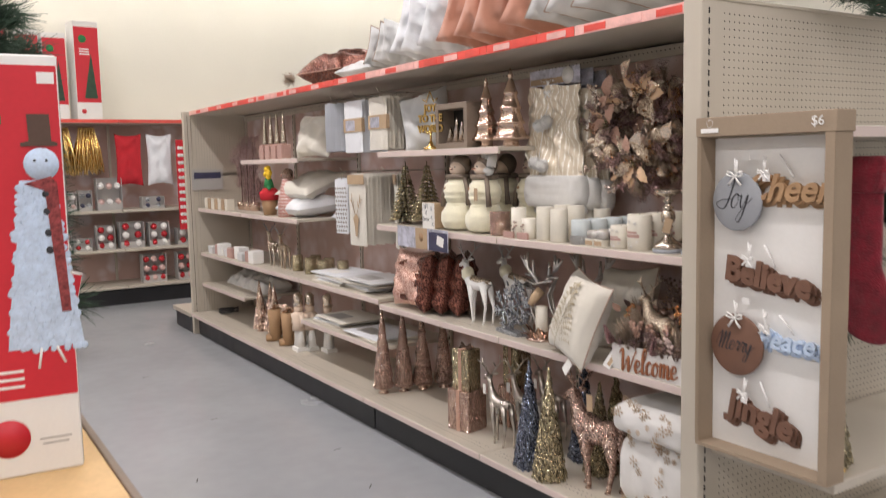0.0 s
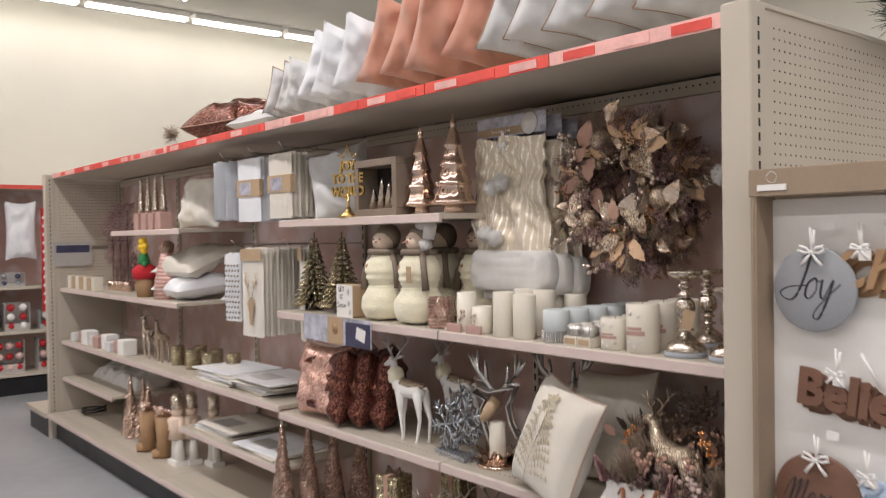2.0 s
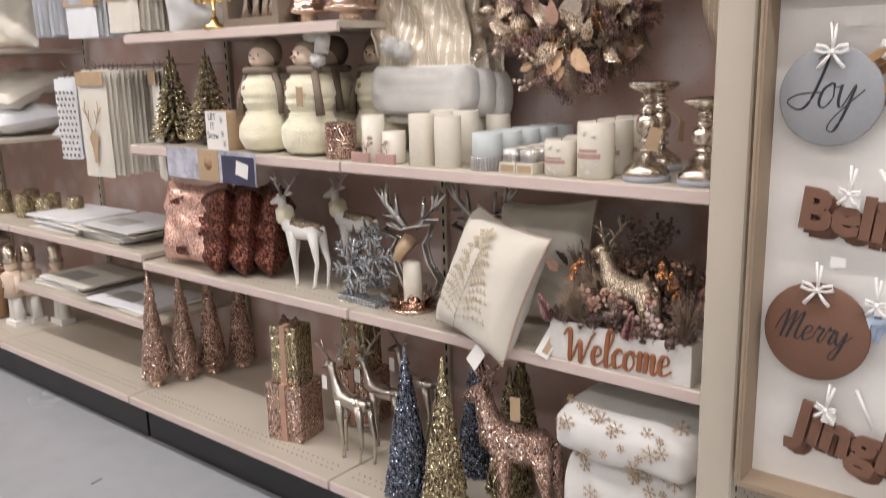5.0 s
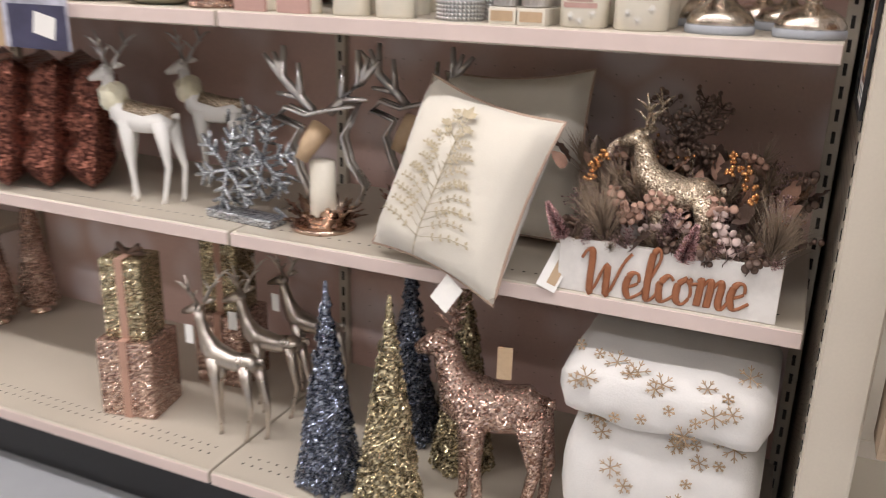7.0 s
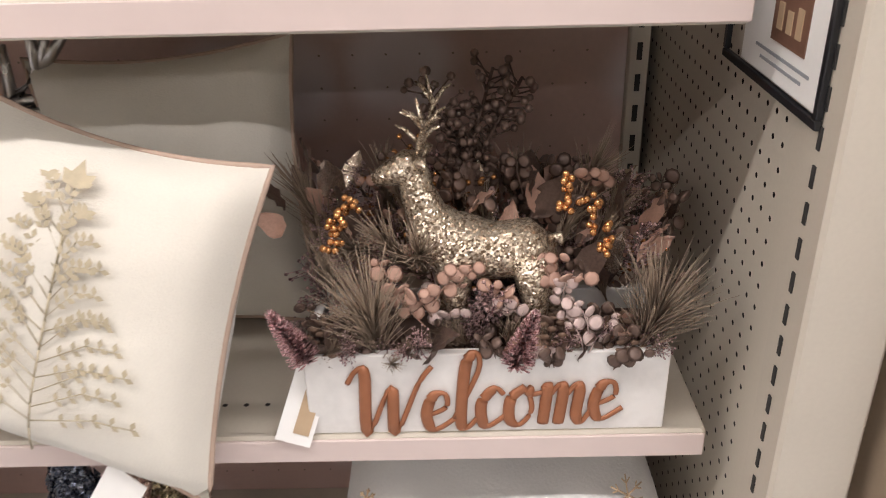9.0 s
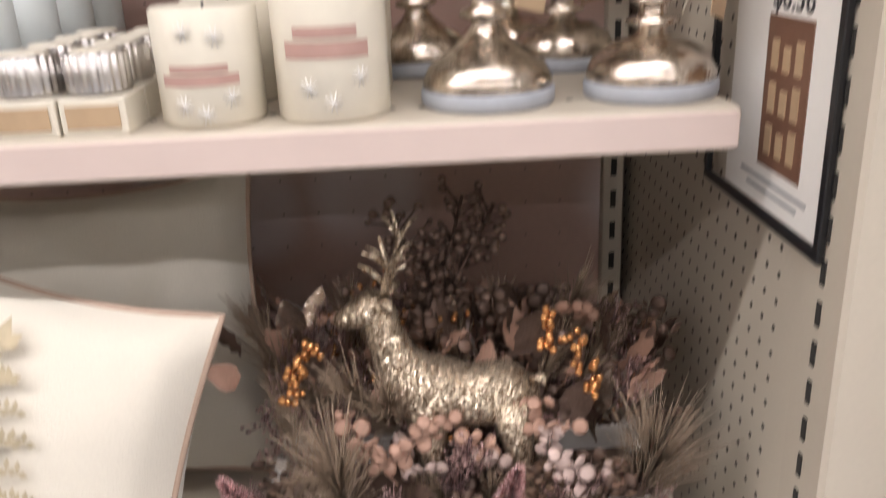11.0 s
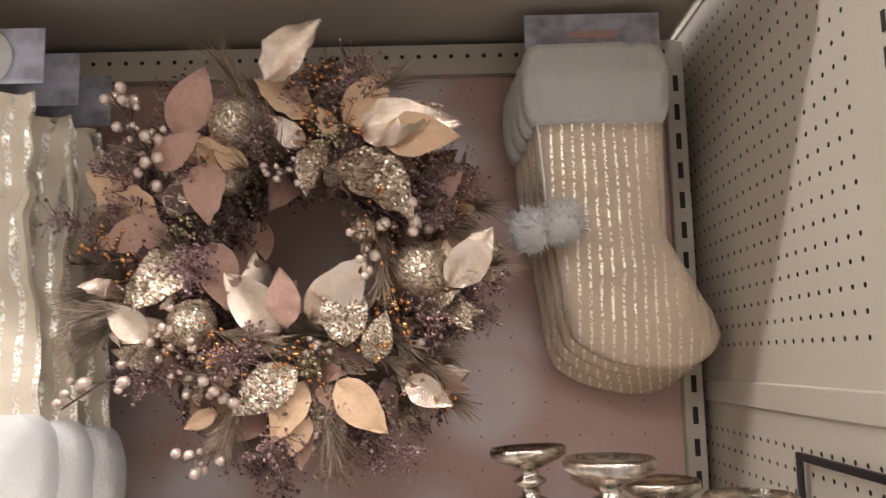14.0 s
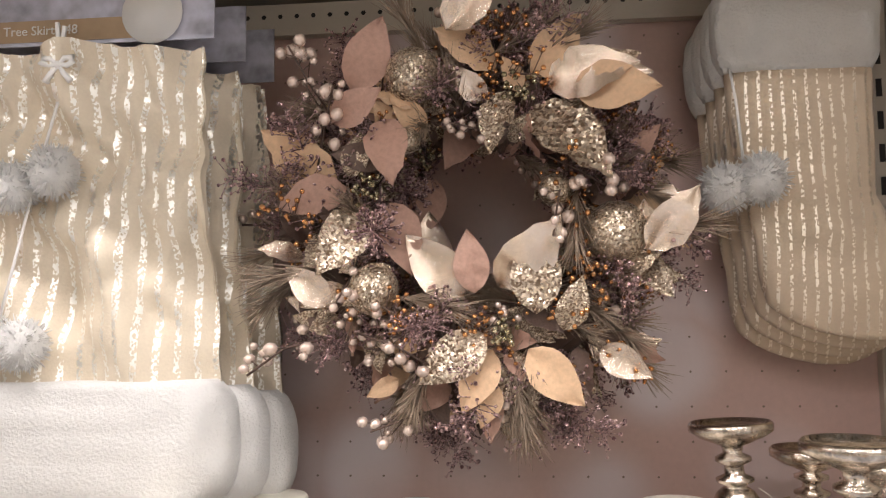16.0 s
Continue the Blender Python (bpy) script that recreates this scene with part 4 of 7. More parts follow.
def word_ornament(text, u, z, size, mat, label, shear=0.0, off=0.004, turn=0.0):
    o = thing("word_ornament", label, "ornament", place(1.985, 1.588 - u, z) @ pose(0, 0, 0, 0, turn, 0))
    for i in range(3):
        stand_text(o, text, size, 0.008 * i, -0.010 * i, mat, 0.005, 0.014 * i, shear, off)
    bow(o, -0.07, size * 0.42, -0.008, 0.018)
    part(o, "hang_ribbon", Mesh().tube([(0.02, 0.01, size * 0.3), (-0.03, 0.012, size * 0.9)], 0.004, 5).data("hang_ribbon", M_RIBBON))
    part(o, "price_tag", Mesh().box((0.026, 0.001, 0.026), (-0.06, -0.012, size * 0.2)).data("price_tag", M_WHITE))


word_ornament("Cheer", 0.055, 1.515, 0.115, M_TAN, "layered tan wooden ornament cut as the word Cheer", 0.3, 0.003)
word_ornament("Believe", -0.005, 1.238, 0.108, M_BROWN, "layered brown wooden ornament cut as the word Believe", 0, 0.005, 6)
word_ornament("Peace", 0.065, 1.045, 0.085, M_BLUEWHITE, "pale blue glitter ornament cut as the word Peace", 0.25, 0.002)
word_ornament("Jingle", -0.02, 0.79, 0.115, M_BROWN, "layered brown wooden ornament cut as the word Jingle", 0, 0.005, 10)

# ---- end cap shelving behind the tray ----
cap = thing("end_cap_shelving", "beige steel shelves on the pegboard end of the unit", "shelving", pose(0, 0, 0))
for z in (0.62, 1.70, 0.2):
    slab_part(cap, "shelf", (2.05, 1.39, z - 0.035), (3.2, 1.855, z), M_BEIGE, 0.003)
slab_part(cap, "kick_plate", (2.07, 1.42, 0), (3.2, 1.855, 0.16), M_BLACK)
part(cap, "price_strip", Mesh().box((1.14, 0.004, 0.03)).data("price_strip", M_STRIP), pose(2.63, 1.387, 1.667))


def stocking_mesh(w, h, t, n=40):
    """A stocking outline swept into a padded shape: cuff at z 0, hanging down, toe to +x."""
    k = Mesh()
    vs, fs, c = [], [], 16
    side = ((0, -0.50, 0.51), (0.3, -0.46, 0.505), (0.5, -0.385, 0.505), (0.65, -0.33, 0.66), (0.78, -0.31, 0.81), (0.88, -0.25, 0.86), (0.94, -0.09, 0.80), (0.975, 0.10, 0.70), (1.0, 0.33, 0.55))
    for j in range(n + 1):
        s = j / n
        z = -s * h
        for p, r in zip(side, side[1:]):
            if p[0] <= s <= r[0]:
                f = (s - p[0]) / (r[0] - p[0])
                left, right = (p[1] + (r[1] - p[1]) * f) * w, (p[2] + (r[2] - p[2]) * f) * w
        for i in range(c):
            a = 2 * math.pi * i / c
            ca, sa = math.cos(a), math.sin(a)
            x = (left + right) / 2 + (right - left) / 2 * (abs(ca) ** 0.7) * (1 if ca > 0 else -1)
            y = t / 2 * (abs(sa) ** 0.8) * (1 if sa > 0 else -1) * (1 - 0.5 * max(0, s - 0.85) / 0.15)
            y += 0.008 * noise.noise(Vector((x * 18, z * 14, sa))) + 0.012 * math.exp(-((z + x * 0.9 + 0.56 * h) / 0.012) ** 2) * sa
            vs.append((x, y, z))
    for j in range(n):
        fs += [(j * c + i, j * c + (i + 1) % c, (j + 1) * c + (i + 1) % c, (j + 1) * c + i) for i in range(c)]
    fs += [tuple(range(c)), tuple(n * c + i for i in range(c))]
    return k.add(vs, fs)


def fur_box(w, h, t, seed):
    """A soft padded band with short fur."""
    k = Mesh()
    vs, fs, c, n = [], [], 40, 14
    for j in range(n + 1):
        s = j / n
        b = (1 - (2 * s - 1) ** 4) * 0.12 + 0.9
        for i in range(c):
            a = 2 * math.pi * i / c
            ca, sa = math.cos(a), math.sin(a)
            vs.append((w / 2 * (abs(ca) ** 0.5) * (1 if ca > 0 else -1) * b, t / 2 * (abs(sa) ** 0.6) * (1 if sa > 0 else -1) * b + 0.012 * noise.noise(Vector((ca * 5, s * 3, seed))) + 0.005 * noise.noise(Vector((ca * 14, s * 9, seed))), (s - 0.5) * h))
    for j in range(n):
        fs += [(j * c + i, j * c + (i + 1) % c, (j + 1) * c + (i + 1) % c, (j + 1) * c + i) for i in range(c)]
    fs += [tuple(range(c)), tuple(n * c + i for i in range(c))]
    k.add(vs, fs)
    return k


def pompom(parent, x, y, z, r=0.022, seed=0):
    q = random.Random(seed)
    k = Mesh().ball((0, 0, 0), r * 0.95, 20, 0.25)
    for i in range(420):
        d = Vector((q.gauss(0, 1), q.gauss(0, 1), q.gauss(0, 1))).normalized()
        k.tube([d * r * 0.6, d * r * q.uniform(0.95, 1.3)], [0.0022, 0.0005], 3)
    part(parent, "pompom", k.data("pompom", M_FUR), pose(x, y, z))


def stocking(m, mat, fur, label, pom=True, w=0.165, h=0.42, card=True, group=""):
    o = thing("stocking", label, "stocking", m, group)
    part(o, "sock", stocking_mesh(w, h, 0.035).data("sock", mat), pose(0, 0, -0.09))
    part(o, "cuff", fur_box(w * 1.12, 0.118, 0.05, 3).data("cuff", fur), pose(0, 0, -0.05))
    if pom:
        part(o, "cord", Mesh().tube([(-0.09, 0.0, -0.06), (-0.085, -0.03, -0.15), (-0.08, -0.035, -0.23)], 0.002, 5).data("cord", M_RIBBON))
        pompom(o, -0.105, -0.04, -0.265, 0.031, 1)
        pompom(o, -0.06, -0.045, -0.255, 0.031, 2)
    if card:
        part(o, "header_card", Mesh().box((w * 1.05, 0.002, 0.06), (0, -0.004, 0.0)).data("header_card", M_PRINT))
        part(o, "title_bar", Mesh().box((w * 0.4, 0.001, 0.012), (0, -0.006, 0.022)).data("title_bar", M_LABEL))
    return o


for i in range(4):
    stocking(place(2.475 + 0.028 * i, 2.108 + 0.007 * i, 2.04 - 0.012 * i, 2 * i), M_SOCK, M_FUR, "cream striped Christmas stocking with white fur cuff and pompoms", i == 0, 0.188, 0.37, i == 0, "hanging cream stockings")
stocking(place(2.30, 1.50, 1.60, 10), M_REDFUR, M_REDFUR, "crimson faux fur stocking hanging on the end cap", False, 0.17, 0.5, False)
bead_cone("tabletop_tree", "small gold glitter tree on the end cap shelf", place(2.16, 1.46, 0.62), 0.34, 0.05, M_GGOLD, M_GOLD, 200, 0.007, "", 4)

# ---- tree skirts ----
for i in range(3):
    o = thing("tree_skirt", "folded cream striped tree skirt with white fur hem and pompoms", "tree skirt", place(2.35 + 0.06 * i, 3.03 - 0.02 * i, 1.385 - 0.012 * i), "hanging tree skirts")
    k = Mesh()
    vs, fs, nx, nz = [], [], 44, 44
    for side in (0, 1):
        for j in range(nz + 1):
            for a in range(nx + 1):
                u, v = 2 * a / nx - 1, j / nz
                w = 0.192 - 0.010 * v
                e = (1 - abs(u) ** 6)
                y = (0.026 * e if side else -0.026 * e) + min(1.0, 0.2 + 2.5 * v) * 0.042 * noise.noise(Vector((u * 2.2 + v * 1.5 + 9 * i, v * 3.2, side * 0.3))) + 0.008 * math.sin(u * 9 + v * 4) + min(1.0, 3 * v) * (0.02 * noise.noise(Vector((u * 5 + v * 6, v * 9, i))) + 0.008 * noise.noise(Vector((u * 14 - v * 6, v * 12, i))))
                vs.append((u * w + -0.02 * v + 0.006 * noise.noise(Vector((v * 5, i, u))), y, 0.12 + v * 0.455 + 0.006 * math.sin(u * 7)))
    for s in (0, 1):
        for j in range(nz):
            for a in range(nx):
                b = s * (nx + 1) * (nz + 1) + j * (nx + 1) + a
                fs.append((b, b + 1, b + nx + 2, b + nx + 1))
    k.add(vs, fs)
    part(o, "cloth", k.data("cloth", M_SKIRT))
    part(o, "fur_hem", fur_box(0.41, 0.15, 0.11, 5 + i).data("fur_hem", M_FUR), pose(0, 0, 0.085))
    if i == 0:
        part(o, "fur_hem", fur_box(0.36, 0.05, 0.06, 9).data("fur_hem", M_FUR), pose(0.01, 0.015, 0.0))
        bow(o, 0.0, 0.545, -0.045, 0.018)
        for u, v, sd in ((-0.052, 0.395, 1), (0.0, 0.412, 2), (-0.09, 0.22, 3), (-0.035, 0.205, 4)):
            pompom(o, u, -0.055, v, 0.03, sd)
        part(o, "cord", Mesh().tube([(0.0, -0.03, 0.54), (-0.02, -0.05, 0.42), (-0.05, -0.05, 0.30), (-0.07, -0.05, 0.22)], 0.002, 5).data("cord", M_RIBBON))
    part(o, "header_card", Mesh().box((0.36, 0.002, 0.075), (0, -0.004, 0.0)).data("header_card", M_PRINT), pose(0, 0, 0.585))
    if i == 0:
        part(o, "card_band", Mesh().box((0.27, 0.001, 0.028), (-0.04, -0.006, 0.59)).data("card_band", M_LABELG))
        stand_text(o, "Tree Skirt | 48", 0.017, -0.05, 0.604, M_WHITE, 0.0004, -0.0072)
        part(o, "card_photo", Mesh().lathe([(0.04, 0), (0.04, 0.001)], 24, pose(0.10, -0.0085, 0.62, 90, 0, 0)).data("card_photo", M_WHITE))

hung = wreath(place(2.385, 2.535, 1.728))
copy_thing(hung, place(2.50, 2.528, 1.722) @ pose(0, 0, 0, 0, 38, 0))
part_hook = Mesh().tube([(0, 0, 0), (-0.2, 0, 0), (-0.215, 0, 0.015)], 0.003, 6)
solid("peg_hook", part_hook.data("peg_hook", M_SILVER), "steel peg hook holding the wreath", "hook", pose(BX, 2.535, 1.90))

# ---- price sign on the end panel ----
o = thing("price_sign", "black-framed clear plastic price sign on the pegboard", "sign", pose(2.142, 1.936, 1.152, 0, 0, 180))
for z in (0.0, 0.327):
    part(o, "frame_rail", Mesh().box((0.254, 0.006, 0.009), (0, 0, z), None, 0.001).data("frame_rail", M_BLACK))
for a in (-0.1225, 0.1225):
    part(o, "frame_stile", Mesh().box((0.009, 0.006, 0.318), (a, 0, 0.009), None, 0.001).data("frame_stile", M_BLACK))
part(o, "sheet", Mesh().box((0.19, 0.001, 0.27), (0.022, 0, 0.012)).data("sheet", M_WHITE))
stand_text(o, "$8.36", 0.033, 0.04, 0.188, M_INK, 0.0004, -0.001)
part(o, "photo", Mesh().box((0.08, 0.001, 0.125), (0.04, -0.001, 0.048)).data("photo", M_BROWN))
for z in (0.06, 0.095, 0.13):
    part(o, "photo_candle", Mesh().box((0.012, 0.001, 0.024), (0.018, -0.002, z)).box((0.012, 0.001, 0.02), (0.04, -0.002, z)).box((0.012, 0.001, 0.026), (0.062, -0.002, z)).data("photo_candle", M_LABELG))
part(o, "photo", Mesh().box((0.07, 0.001, 0.028), (0.045, -0.001, 0.21)).data("photo", M_TAUPE))
for w, x, z, h, mt in ((0.03, -0.05, 0.262, 0.012, M_LABEL), (0.07, 0.035, 0.255, 0.004, M_INK), (0.05, 0.035, 0.266, 0.003, M_GREYDISC), (0.08, 0.035, 0.244, 0.004, M_STRIP), (0.025, 0.098, 0.258, 0.012, M_STRIP), (0.13, 0.03, 0.034, 0.003, M_GREYDISC), (0.1, 0.03, 0.025, 0.003, M_GREYDISC)):
    part(o, "text_bar", Mesh().box((w, 0.0008, h), (x, -0.001, z)).data("text_bar", mt))

# ---- shelf three, near bays: candles and holders ----
def holder(m, h, group="mercury glass candle holders"):
    o = thing("candle_holder", "mottled silver mercury glass candle holder with a grey base", "candle holder", m, group)
    r = 0.057
    k = h / 0.24
    prof = [(r * 0.98, 0.014), (r * 0.98, 0.022), (r * 0.86, 0.034), (r * 0.55, 0.046), (r * 0.33, 0.058 * k), (r * 0.22, 0.066 * k), (r * 0.22, 0.069 * k), (r * 0.40, 0.073 * k), (r * 0.40, 0.077 * k), (r * 0.22, 0.081 * k), (r * 0.20, 0.090 * k), (r * 0.36, 0.095 * k), (r * 0.36, 0.099 * k), (r * 0.22, 0.104 * k)]
    prof += [(r * (0.2 + 0.29 * math.sin(i / 10 * math.pi)), 0.135 * k + 0.027 * k * -math.cos(i / 10 * math.pi)) for i in range(1, 10)]
    prof += [(r * 0.2, 0.164 * k), (r * 0.38, 0.169 * k), (r * 0.38, 0.173 * k), (r * 0.2, 0.178 * k), (r * 0.19, 0.188 * k), (r * 0.36, 0.193 * k), (r * 0.36, 0.198 * k), (r * 0.19, 0.203 * k), (r * 0.22, h - 0.028), (r * 0.62, h - 0.019), (r * 0.84, h - 0.011), (r * 0.85, h - 0.003), (r * 0.80, h), (r * 0.74, h - 0.006), (0.005, h - 0.008)]
    part(o, "stem", Mesh().lathe(prof, 28).data("stem", M_MERC))
    part(o, "base", Mesh().lathe([(r - 0.001, 0), (r + 0.001, 0.003), (r + 0.001, 0.013), (r - 0.002, 0.015)], 28).data("base", M_GREYBASE), None, "grey base ring")
    part(o, "string", Mesh().tube([(0.017 + 0.012 * math.sin(j * 0.5), -0.022 - 0.024 * math.sin(j * 0.26), h * (0.66 - 0.028 * j)) for j in range(12)], 0.0007, 4).data("string", M_WAX))
    part(o, "price_tag", Mesh().box((0.03, 0.001, 0.055), (0, 0, 0), pose(0.03, -0.045, h * 0.33, 0, 14, 30)).data("price_tag", M_LABELG))
    return o


for x, y, h, t in ((2.172, 2.168, 0.24, 0), (2.172, 2.026, 0.2, 20), (2.37, 2.222, 0.232, 60), (2.36, 2.07, 0.19, 100), (2.45, 2.12, 0.19, 160)):
    holder(place(x, y, S3, t, 0 if x < 2.2 or h < 0.2 else 3), h)


def candle(m, r, h, label="ivory pillar candle with a dusty pink band label", group="ivory pillar candles"):
    o = thing("pillar_candle", label, "candle", m, group)
    part(o, "wax", Mesh().lathe([(r - 0.003, 0), (r, 0.003), (r, h - 0.004), (r - 0.003, h - 0.001), (r * 0.7, h - 0.003), (0.002, h - 0.004)], 30).data("wax", M_WAX))
    part(o, "wick", Mesh().tube([(0, 0, h - 0.005), (0.001, 0, h + 0.001)], 0.0012, 5).data("wick", M_INK))
    k = Mesh()
    for z0, z1, w in ((h * 0.36, h * 0.45, 0.75), (h * 0.47, h * 0.53, 0.55)):
        n = 12
        vs = [((r + 0.0008) * math.cos(-math.pi / 2 + w * (2 * i / n - 1)), (r + 0.0008) * math.sin(-math.pi / 2 + w * (2 * i / n - 1)), z) for z in (z0, z1) for i in range(n + 1)]
        k.add(vs, [(i, i + 1, i + n + 2, i + n + 1) for i in range(n)])
    part(o, "label_band", k.data("label_band", M_LABEL))
    g = Mesh()
    for i in range(5):
        for a, zz in ((-1.9, 0.2), (-1.2, 0.75), (-1.75, 0.8), (-1.0, 0.25), (-1.5, 0.12)):
            t = i * 0.628
            p = Vector(((r + 0.0006) * math.cos(a), (r + 0.0006) * math.sin(a), zz * h))
            d = Vector((-math.sin(a) * math.cos(t), math.cos(a) * math.cos(t), math.sin(t))) * 0.008
            g.tube([p - d, p + d], 0.0006, 3)
    tagged(part(o, "snowflake_print", g.data("snowflake_print", M_WHITE)), kind="stuff")
    return o


for dx in (0, 0.1, 0.2):
    candle(place(2.155 + dx, 2.299, S3), 0.047, 0.143)
    candle(place(2.155 + dx, 2.400, S3), 0.043, 0.095)


def tea_pack(m):
    o = thing("tealight_pack", "small clear pack of glitter-banded tealight candles", "candle", m, "tealight packs")
    part(o, "cup", Mesh().lathe([(0.024, 0.032), (0.025, 0.034), (0.025, 0.062), (0.022, 0.064)], 88, None, 0.035, 22).data("cup", M_GALV))
    part(o, "wax", Mesh().lathe([(0.021, 0.062), (0.018, 0.0655)], 18).data("wax", M_WAX))
    part(o, "carton", Mesh().box((0.052, 0.052, 0.030), (0, 0, 0), None, 0.001).data("carton", M_WAX))
    part(o, "label", Mesh().box((0.042, 0.001, 0.018), (0, -0.027, 0.006)).data("label", M_LABELG))
    return o


for j in range(4):
    for i in range(2):
        tea_pack(place(2.135 + 0.056 * j, 2.485 + 0.055 * i, S3))
for j in range(5):
    o = thing("candle_gift_set", "pale blue candle in a glass with a rhinestone band", "candle", place(2.16 + 0.089 * j, 2.642 - 0.004 * j, S3), "pale blue candles")
    part(o, "wax", Mesh().lathe([(0.042, 0.0), (0.043, 0.1), (0.038, 0.104), (0.03, 0.096), (0.003, 0.096)], 26).data("wax", M_WAXB))
    k = Mesh()
    for a in range(36):
        for b in range(5):
            k.ball((0.0445 * math.cos(a * 0.1745), 0.0445 * math.sin(a * 0.1745), 0.005 + 0.0072 * b), 0.0036, 5)
    part(o, "rhinestone_band", k.data("rhinestone_band", M_GALV))
for j, (x, y, h) in enumerate(((2.15, 2.775, 0.148), (2.15, 2.872, 0.152), (2.27, 2.80, 0.155), (2.27, 2.89, 0.155), (2.42, 2.79, 0.135), (2.42, 2.88, 0.135))):
    o = thing("pillar_candle", "plain ivory pillar candle with a flat top", "candle", place(x, y, S3), "plain ivory pillar candles")
    part(o, "wax", Mesh().lathe([(0.037, 0), (0.039, 0.003), (0.039, h - 0.005), (0.036, h - 0.001), (0.02, h - 0.003), (0.002, h - 0.004)], 28).data("wax", M_WAX))


def jar(m, h, r, mat, label, beads=None):
    o = thing("candle_jar", label, "candle", m)
    part(o, "glass", Mesh().lathe([(r * 0.96, 0), (r, 0.004), (r, h), (r * 0.92, h), (r * 0.9, h * 0.3), (0.003, h * 0.28)], 24).data("glass", mat))
    if beads:
        k = Mesh()
        for a in range(22):
            for b in range(9):
                k.ball(((r + 0.001) * math.cos(a * 0.2856 + b % 2 * 0.14), (r + 0.001) * math.sin(a * 0.2856 + b % 2 * 0.14), 0.006 + (h - 0.01) * b / 8), 0.0062, 6)
        part(o, "bead_wall", k.data("bead_wall", beads))
    return o


jar(place(2.16, 3.225, S3), 0.115, 0.045, M_COPPER, "rose beaded glass candle jar", M_GROSE)
o = jar(place(2.17, 3.09, S3), 0.14, 0.036, M_WAX, "frosted candle jar with a silver twig pattern")
aim(o, "glitter_sprig", BPRL[0], (0, -0.037, 0.01), (0.1, 0, 1), 0.7)
o = jar(place(2.15, 2.985, S3), 0.095, 0.036, M_WAX, "short frosted candle jar with a silver twig pattern")
aim(o, "glitter_sprig", BPRL[1], (0, -0.037, 0.01), (0.1, 0, 1), 0.6)
for y in (3.09, 2.985):
    solid("candle_box", Mesh().box((0.075, 0.012, 0.03), (0, 0, 0), None, 0.001).data("candle_box", M_LABEL), "small dusty brown candle label carton", "box", place(2.11, y, S3), "candle cartons")


def plush_snowman(m, seed, hat):
    o = thing("plush_snowman", "cream chenille snowman with a dark knit hood and scarf", "soft toy", m, "chenille snowmen")
    body = Mesh()
    vs, fs, c = [], [], 30
    prof = [(0.03, 0.0), (0.07, 0.012), (0.088, 0.05), (0.086, 0.09), (0.066, 0.128), (0.058, 0.14), (0.068, 0.165), (0.072, 0.195), (0.064, 0.235), (0.046, 0.262), (0.03, 0.275)]
    pts = []
    for i in range(len(prof) - 1):
        for s in range(4):
            f = s / 4
            pts.append((prof[i][0] * (1 - f) + prof[i + 1][0] * f, prof[i][1] * (1 - f) + prof[i + 1][1] * f))
    for j, (r, z) in enumerate(pts):
        for i in range(c):
            a = 6.2832 * i / c
            q = r + 0.0028 * math.sin(z * 620 + 2 * noise.noise(Vector((math.cos(a) * 2, math.sin(a) * 2, seed)))) + 0.004 * noise.noise(Vector((a, z * 30, seed)))
            vs.append((q * math.cos(a), q * math.sin(a), z))
    for j in range(len(pts) - 1):
        fs += [(j * c + i, j * c + (i + 1) % c, (j + 1) * c + (i + 1) % c, (j + 1) * c + i) for i in range(c)]
    fs += [tuple(range(c))]
    body.add(vs, fs)
    part(o, "body", body.data("body", M_YARN))
    part(o, "face", Mesh().ball((0, -0.006, 0.312), 0.042, 16).data("face", M_SKIN))
    part(o, "nose", Mesh().tube([(0, -0.046, 0.312), (0.004, -0.07, 0.309)], [0.006, 0.001], 6).data("nose", M_CORAL))
    part(o, "eye", Mesh().ball((-0.014, -0.045, 0.322), 0.0035, 6).ball((0.014, -0.045, 0.322), 0.0035, 6).data("eye", M_INK))
    part(o, "hood", Mesh().ball((0, 0.012, 0.33), 0.052, 16, 0.08, 0, (1, 0.85, 1.05)).data("hood", M_TAUPE))
    part(o, "scarf", Mesh().tube([(0.055 * math.cos(a * 0.5236), 0.05 * math.sin(a * 0.5236), 0.272) for a in range(13)], 0.013, 8).tube([(0.05, -0.02, 0.27), (0.075, -0.03, 0.2), (0.08, -0.028, 0.13)], [0.012, 0.011, 0.014], 6).tube([(-0.05, -0.01, 0.27), (-0.082, -0.02, 0.19), (-0.09, -0.015, 0.12)], [0.012, 0.01, 0.014], 6).data("scarf", M_TAUPE))
    if hat:
        part(o, "hat_tail", Mesh().tube([(0.01, 0.01, 0.365), (0.05, 0, 0.385), (0.085, -0.01, 0.365), (0.08, -0.015, 0.32)], [0.03, 0.028, 0.022, 0.02], 10).data("hat_tail", M_FUR))
        pompom(o, 0.07, -0.02, 0.30, 0.02, 6)
        part(o, "price_tag", Mesh().box((0.03, 0.001, 0.06), (0.05, -0.075, 0.16)).data("price_tag", M_LABELG))
    part(o, "button", Mesh().ball((-0.03, -0.062, 0.215), 0.009, 8, 0, 0, (1, 0.5, 1)).data("button", M_TAN))
    return o


plush_snowman(place(2.205, 3.64, S3, 12) @ Matrix.Diagonal((1.2, 1.15, 1.04, 1)), 1, False)
plush_snowman(place(2.20, 3.405, S3, -6) @ Matrix.Diagonal((1.2, 1.15, 1.04, 1)), 2, True)
plush_snowman(place(2.42, 3.29, S3, 10) @ Matrix.Diagonal((1.2, 1.15, 1.04, 1)), 3, False)
plush_snowman(place(2.42, 3.53, S3, -10) @ Matrix.Diagonal((1.2, 1.15, 1.04, 1)), 4, False)

